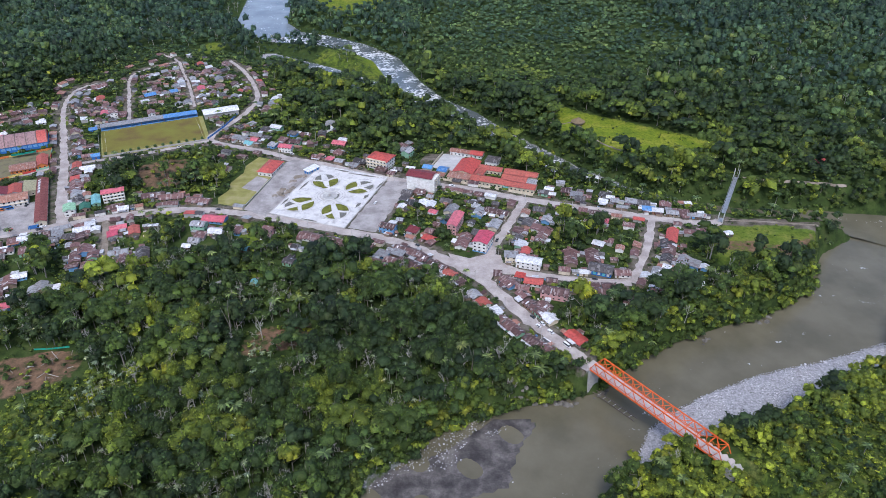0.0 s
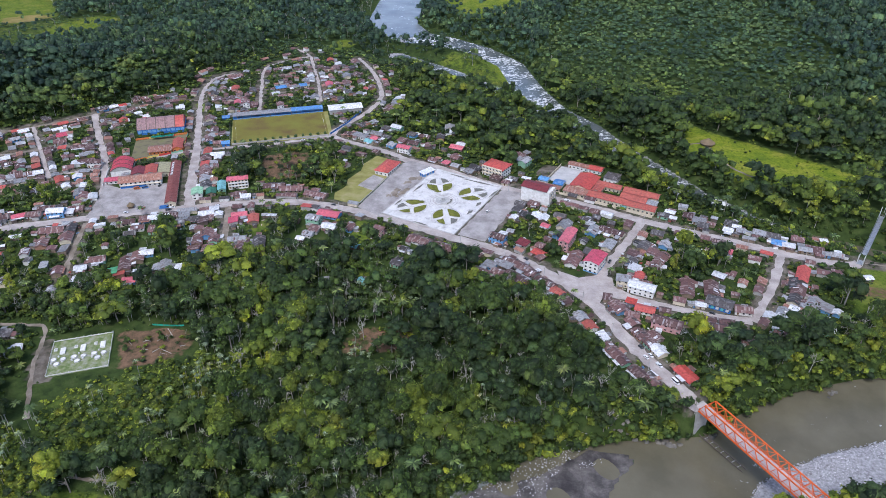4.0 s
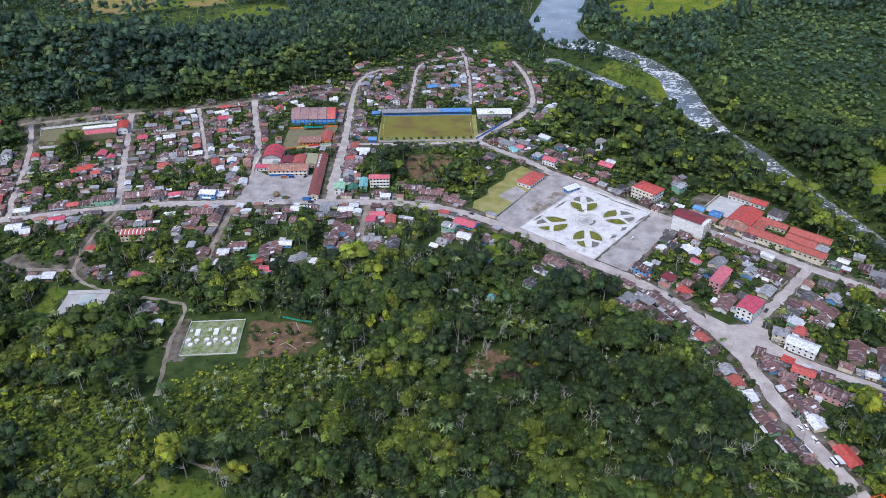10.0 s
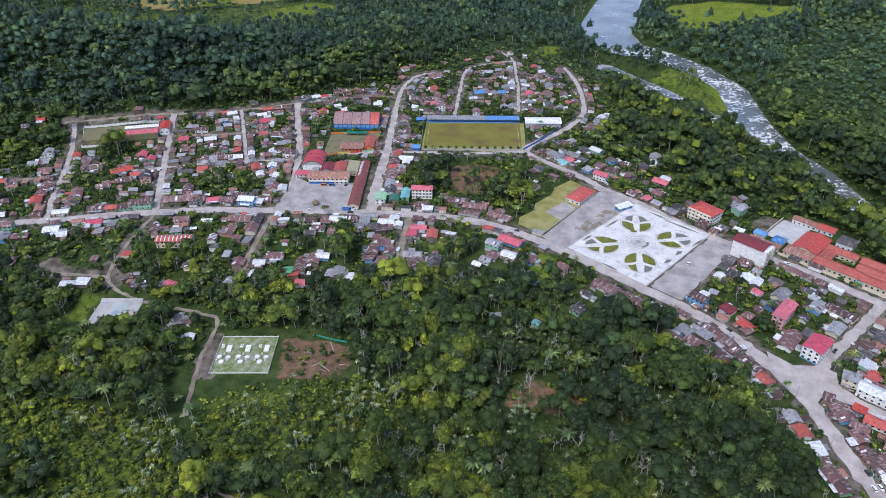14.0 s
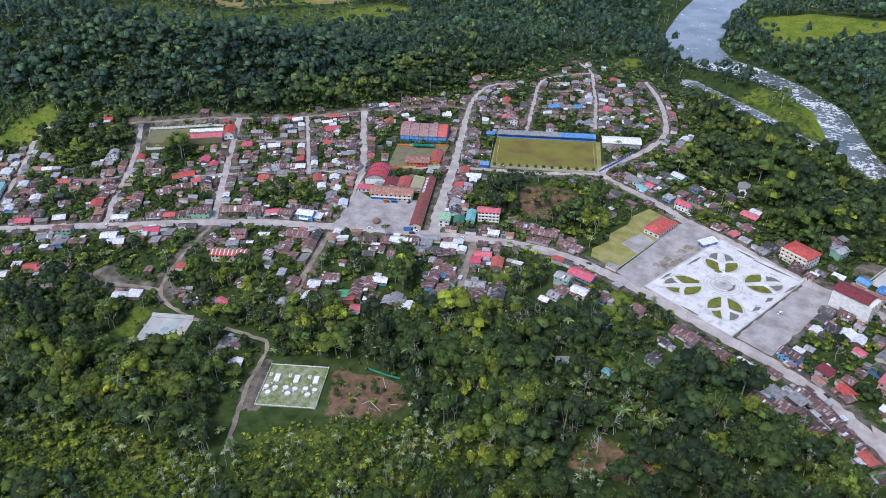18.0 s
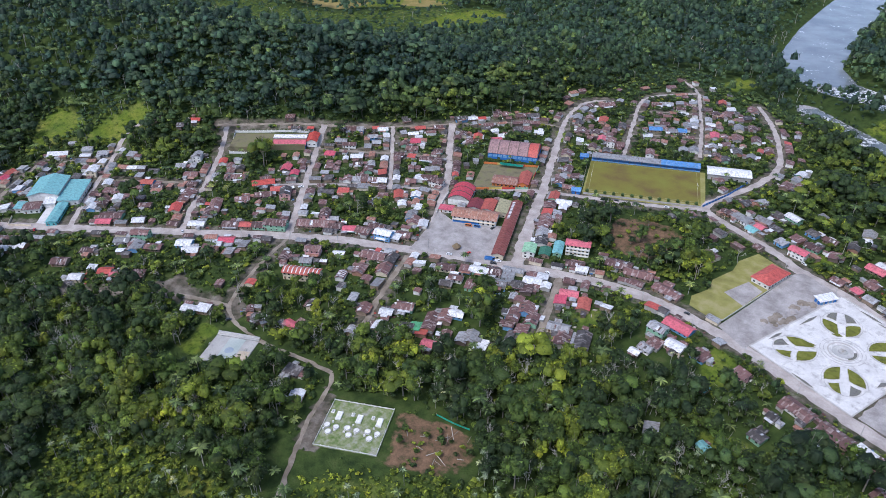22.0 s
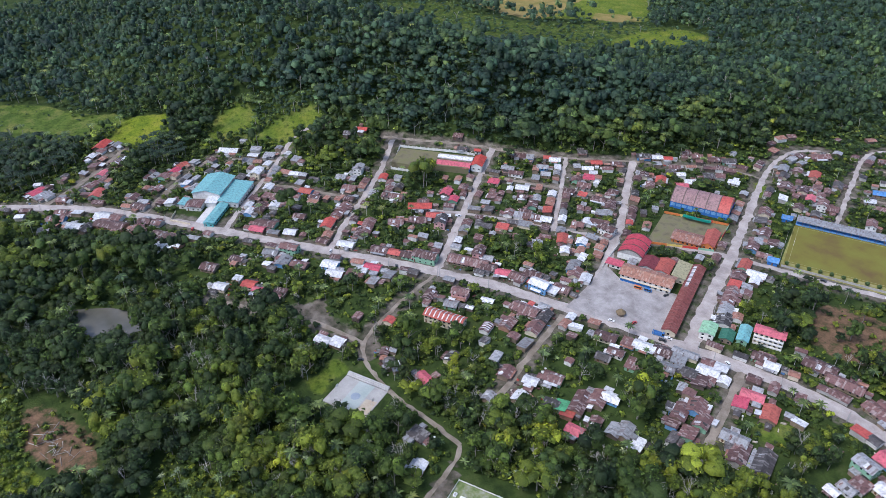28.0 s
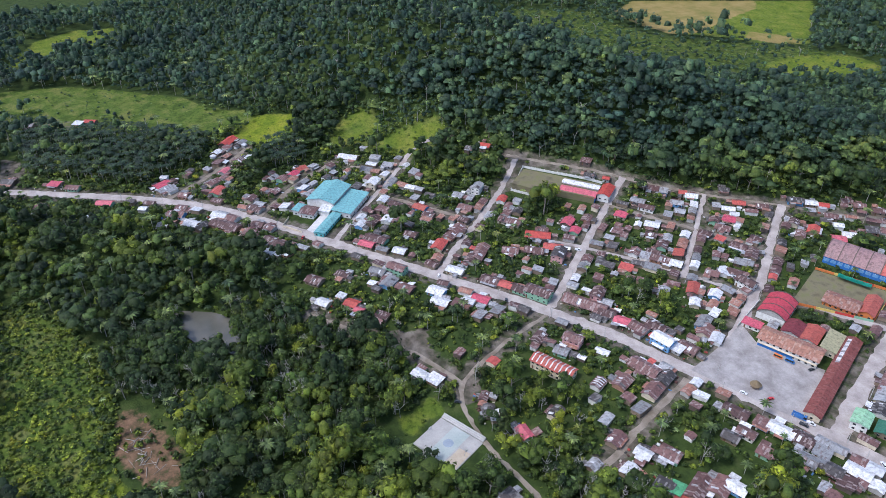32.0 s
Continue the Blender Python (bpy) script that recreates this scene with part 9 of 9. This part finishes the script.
s = tree_rng.uniform(0.45, 1.25, n) * np.where(look_up(built | no_tree | clearing, bx, by), 1.0, 1.7)
stuff("bushes", "mixed shrubs and garden plants between the houses", "bushes", BUSH_P, tree_rng.integers(0, 4, n), np.column_stack([bx, by, height(bx, by) - 0.2]), tree_rng.uniform(0, 6.28, n), np.column_stack([s, s, s * tree_rng.uniform(0.6, 1.1, n)]), np.clip(tree_rng.normal(0.5, 0.2, n), 0, 1), LEAF)

# undergrowth along the foot of the wooded slopes
bx, by = sample(4.4, 0.5, -1100, 330, 240, 960)
edge = near_street < np.where(height(CX, CY) > 1.5, 95, 60)
ok = look_up(edge & ~built, bx, by) & inside(bx, by, VALLEY) & ~look_up(blocked | no_tree | earthy | patchy, bx, by) & (line_dist(bx, by, AVENUE)[1] < 0) & (tree_rng.random(len(bx)) < 0.72)
bx, by = bx[ok], by[ok]
n = len(bx)
s = tree_rng.uniform(1.1, 2.3, n)
stuff("bushes", "dense bushes along the foot of the wooded slopes", "bushes", BUSH_P, tree_rng.integers(0, 4, n), np.column_stack([bx, by, height(bx, by) - 0.3]), tree_rng.uniform(0, 6.28, n), np.column_stack([s, s, s * tree_rng.uniform(0.7, 1.2, n)]), np.clip(tree_rng.normal(0.45, 0.22, n), 0, 1), LEAF)

# small trees in the gardens
ax_, ay_ = sample(4.3)
ok = in_view(ax_, ay_) & ~look_up(blocked, ax_, ay_) & look_up(built | clearing, ax_, ay_) & (tree_rng.random(len(ax_)) < np.where(look_up(patchy, ax_, ay_), 0.1, 0.82)) & ~look_up(no_tree, ax_, ay_)
ax_, ay_ = ax_[ok], ay_[ok]
ok = smooth_noise(ax_, ay_, 22.0) > -0.42
ax_, ay_ = ax_[ok], ay_[ok]
n = len(ax_)
s = tree_rng.uniform(0.34, 0.84, n) * np.where(look_up(clearing, ax_, ay_), 0.72, 1.0)
stuff("garden_trees", "small dark fruit trees between the houses", "trees", GARDEN_P, tree_rng.integers(0, len(GARDEN_P), n), np.column_stack([ax_, ay_, height(ax_, ay_) - 1.6]), tree_rng.uniform(0, 6.28, n), np.column_stack([s, s, s * tree_rng.uniform(0.75, 1.05, n)]), np.clip(tree_rng.normal(0.47, 0.2, n), 0, 1), LEAF)

# low dense growth on the cleared land
ax_, ay_ = sample(3.2, 0.6, -670, 335, 80, 360)
ok = look_up(low_growth, ax_, ay_) & ~look_up(blocked, ax_, ay_) & (tree_rng.random(len(ax_)) < np.where(ax_ < -430, 0.8, 0.85))
ax_, ay_ = ax_[ok], ay_[ok]
n = len(ax_)
s = tree_rng.uniform(0.5, 1.4, n) * np.where(ax_ < -430, 1.35, 1.0)
stuff("thicket", "dense light-green low thicket", "bushes", BUSH_P, tree_rng.integers(0, 4, n), np.column_stack([ax_, ay_, height(ax_, ay_) - 0.3]), tree_rng.uniform(0, 6.28, n), np.column_stack([s, s, s * tree_rng.uniform(0.5, 0.9, n)]), np.clip(0.82 - 0.12 * step(-300, -360, ax_) - 0.08 * step(-450, -520, ax_) + 0.45 * smooth_noise(ax_, ay_, 14.0) + tree_rng.normal(0, 0.12, n), 0, 1), LEAF)

# overhanging growth along the river banks
ax_, ay_ = sample(3.2, 0.6, -60, 330, 230, 470)
rd_, rs_, rw_ = line_dist(ax_, ay_, BIG)
ok = (rs_ < 0) & (rd_ > rw_ - 0.5) & (rd_ < rw_ + 17) & ~inside(ax_, ay_, BAR_W) & ~((line_dist(ax_, ay_, [(94, 336), (149, 265)])[0] < 5.6)) & (line_dist(ax_, ay_, AVENUE[:4])[0] > 6.2) & (tree_rng.random(len(ax_)) < 0.8)
# and along the other bank, behind the stones
ok |= (rs_ > 0) & (rd_ > rw_ + 2) & (rd_ < rw_ + 70) & (ax_ > 96) & ~inside(ax_, ay_, [tuple(q) for q in BAR_E]) & (ay_ > 232) & (line_dist(ax_, ay_, [(94, 336), (150.5, 262.4)])[0] > 6.0) & (tree_rng.random(len(ax_)) < 0.55)
ok_bank = ok
ax_, ay_ = ax_[ok], ay_[ok]
n = len(ax_)
s = tree_rng.uniform(0.6, 1.2, n)
stuff("bank_growth", "dense bushes and small trees overhanging the river bank", "bushes", GARDEN_P, tree_rng.integers(0, 4, n), np.column_stack([ax_, ay_, np.maximum(height(ax_, ay_), -22.6) - 1.4]), tree_rng.uniform(0, 6.28, n), np.column_stack([s, s, s * tree_rng.uniform(0.7, 1.2, n)]), np.clip(tree_rng.normal(0.5, 0.2, n) + np.where(rs_[ok_bank] > 0, 0.25, 0), 0, 1), LEAF)

# trees that crowd both banks of the stream
qx, qy = sample(5.0, 0.5, -330, 380, 530, 1330)
near_ck, _, w_ck2 = line_dist(qx, qy, CREEK)
near_sa, _, w_sa2 = line_dist(qx, qy, SIDE_ARM)
gap_ = np.minimum(near_ck - w_ck2 - np.where(qy > 740, 2.0, -1.5), near_sa - w_sa2)
ok = (gap_ > 2.0) & (gap_ < np.where(qy > 800, 9, 30)) & ~look_up(no_tree | isle | built, qx, qy) & (line_dist(qx, qy, [(227.5, 509), (268.5, 590)])[0] > 4.5) & (tree_rng.random(len(qx)) < 0.75)
qx, qy, gap_ = qx[ok], qy[ok], gap_[ok]
n = len(qx)
s = tree_rng.uniform(0.5, 0.95, n) * (0.62 + 0.38 * step(0, 14, gap_))
stuff("bank_growth", "dense trees and bushes along the banks of the stream", "bushes", FAR_P, tree_rng.integers(0, len(FAR_P), n), np.column_stack([qx, qy, np.maximum(height(qx, qy), -17.0) - 2.0]), tree_rng.uniform(0, 6.28, n), np.column_stack([s, s, s * tree_rng.uniform(0.7, 1.1, n)]), np.clip(tree_rng.normal(0.38, 0.2, n), 0, 1), LEAF)

# pale river stones on the bars
def stone_of(t, b):
    g = t.nodes.new("ShaderNodeNewGeometry")
    col = ramp(t, g.outputs["Random Per Island"], (0.0, (0.20, 0.195, 0.195)), (0.3, (0.36, 0.355, 0.365)), (0.8, (0.50, 0.495, 0.51)), (1.0, (0.70, 0.69, 0.70)))
    t.links.new(mixc(t, 0.5, col, ramp(t, noise_of(t, 2.5, 4), (0.3, (0.7, 0.7, 0.68)), (0.7, (1, 1, 1))), "MULTIPLY"), b.inputs["Base Color"])


STONE = mat("pale_river_stone", stone_of, 0.85, spec=0.25)
st_rng = np.random.default_rng(63)
PEBBLES = [lump(np.zeros(3), np.array((0.62, 0.48, 0.34)), st_rng, 4) for _ in range(6)]
qx, qy = sample(0.92, 0.7, 98, 306, 260, 384)
ok = inside(qx, qy, BAR_E) & (st_rng.random(len(qx)) < 0.92)
qx, qy = qx[ok], qy[ok]
wx, wy = sample(1.0, 0.7, -46, 60, 246, 318)
strip = line_dist(wx, wy, [(-44, 262), (-24, 276), (-0.6, 291), (24, 314)])[0] < 5.5
strip |= (line_dist(wx, wy, [(-8, 274), (12, 293)])[0] < 2.2) | (line_dist(wx, wy, [(26, 299), (36, 304)])[0] < 2.0) | (line_dist(wx, wy, [(0, 276), (8, 281)])[0] < 2.6)
ok = strip & inside(wx, wy, [(-60, 240), (-60, 300), (30, 330), (70, 300), (50, 240)]) & (st_rng.random(len(wx)) < 0.4)
qx, qy = np.concatenate([qx, wx[ok]]), np.concatenate([qy, wy[ok]])
n = len(qx)
s = st_rng.lognormal(-0.42, 0.34, n) * np.where(qx < 70, 0.95, 1.0)
gz_ = np.where(inside(qx, qy, BAR_E), -21.35 + 0.25 * np.sin(qx / 7) * np.sin(qy / 9), np.maximum(height(qx, qy), -22.2))
stuff("river_stones", "pale grey rounded river stones", "stones", PEBBLES, st_rng.integers(0, 6, n), np.column_stack([qx, qy, gz_]), st_rng.uniform(0, 6.28, n), np.column_stack([s, s, s]), np.full(n, 0.5), STONE)

# the palm groves west of the town
GROVE_PALMS = [palm(660 + i, 9.0 + 1.3 * i, 13, 4.4) for i in range(4)]
qx, qy = sample(6.4, 0.35, -950, -750, 100, 370)
ok = look_up(palmy, qx, qy) & ~look_up(blocked, qx, qy)
qx, qy = qx[ok], qy[ok]
n = len(qx)
s = tree_rng.uniform(0.8, 1.2, n)
at_ = np.column_stack([qx, qy, height(qx, qy)])
stuff("palm_grove", "dark even grove of tall palms beside the main road", "palms", GROVE_PALMS, tree_rng.integers(0, 4, n), at_, tree_rng.uniform(0, 6.28, n), np.column_stack([s, s, s]), np.clip(tree_rng.normal(0.06, 0.1, n), 0, 1), PALM)
stuff("palm_grove_stems", "slim grey stems of the palm grove", "palms", [tube((0, 0, -0.5), (0.2, 0.1, 9.2), 0.2, 0.13, 3)], np.zeros(n, int), at_, np.zeros(n), np.column_stack([s, s, s]), np.full(n, 0.5), PALE_BARK)

# palms and banana plants in the gardens and along the wood's edge
px0, py0 = sample(8.5)
ok = ~look_up(blocked, px0, py0) & ~look_up(scar | patchy, px0, py0) & (look_up(built, px0, py0) | (tree_rng.random(len(px0)) < 0.5)) & (line_dist(px0, py0, AVENUE)[0] < 330) & (tree_rng.random(len(px0)) < 0.5) & ~look_up(no_tree, px0, py0)
px0, py0 = px0[ok], py0[ok]
n = len(px0)
is_palm = tree_rng.random(n) < 0.35
for sel, protos, nm, lb in ((is_palm, PALMS, "palms", "feathery palms among the houses"), (~is_palm, BANANAS, "banana_plants", "broad-leaved banana plants in the gardens")):
    k = int(sel.sum())
    s = tree_rng.uniform(0.7, 1.2, k) * np.where(look_up(built, px0[sel], py0[sel]), 1.0, np.where(look_up(low_growth, px0[sel], py0[sel]), 0.85, 1.3))
    palm_scale = s if nm == "palms" else palm_scale
    stuff(nm, lb, "plants", protos, tree_rng.integers(0, 3, k), np.column_stack([px0[sel], py0[sel], height(px0[sel], py0[sel])]), tree_rng.uniform(0, 6.28, k), np.column_stack([s, s, s]), np.clip(tree_rng.normal(0.6, 0.2, k), 0, 1), PALM)
k = int(is_palm.sum())
stem = [tube((0, 0, -0.5), (0.2, 0.1, 8.0 + 1.5 * i), 0.18, 0.12) for i in range(1)]
stuff("palm_stems", "slim grey palm stems", "plants", stem, np.zeros(k, int), np.column_stack([px0[is_palm], py0[is_palm], height(px0[is_palm], py0[is_palm])]), np.zeros(k), np.column_stack([palm_scale] * 3), np.full(k, 0.5), PALE_BARK)
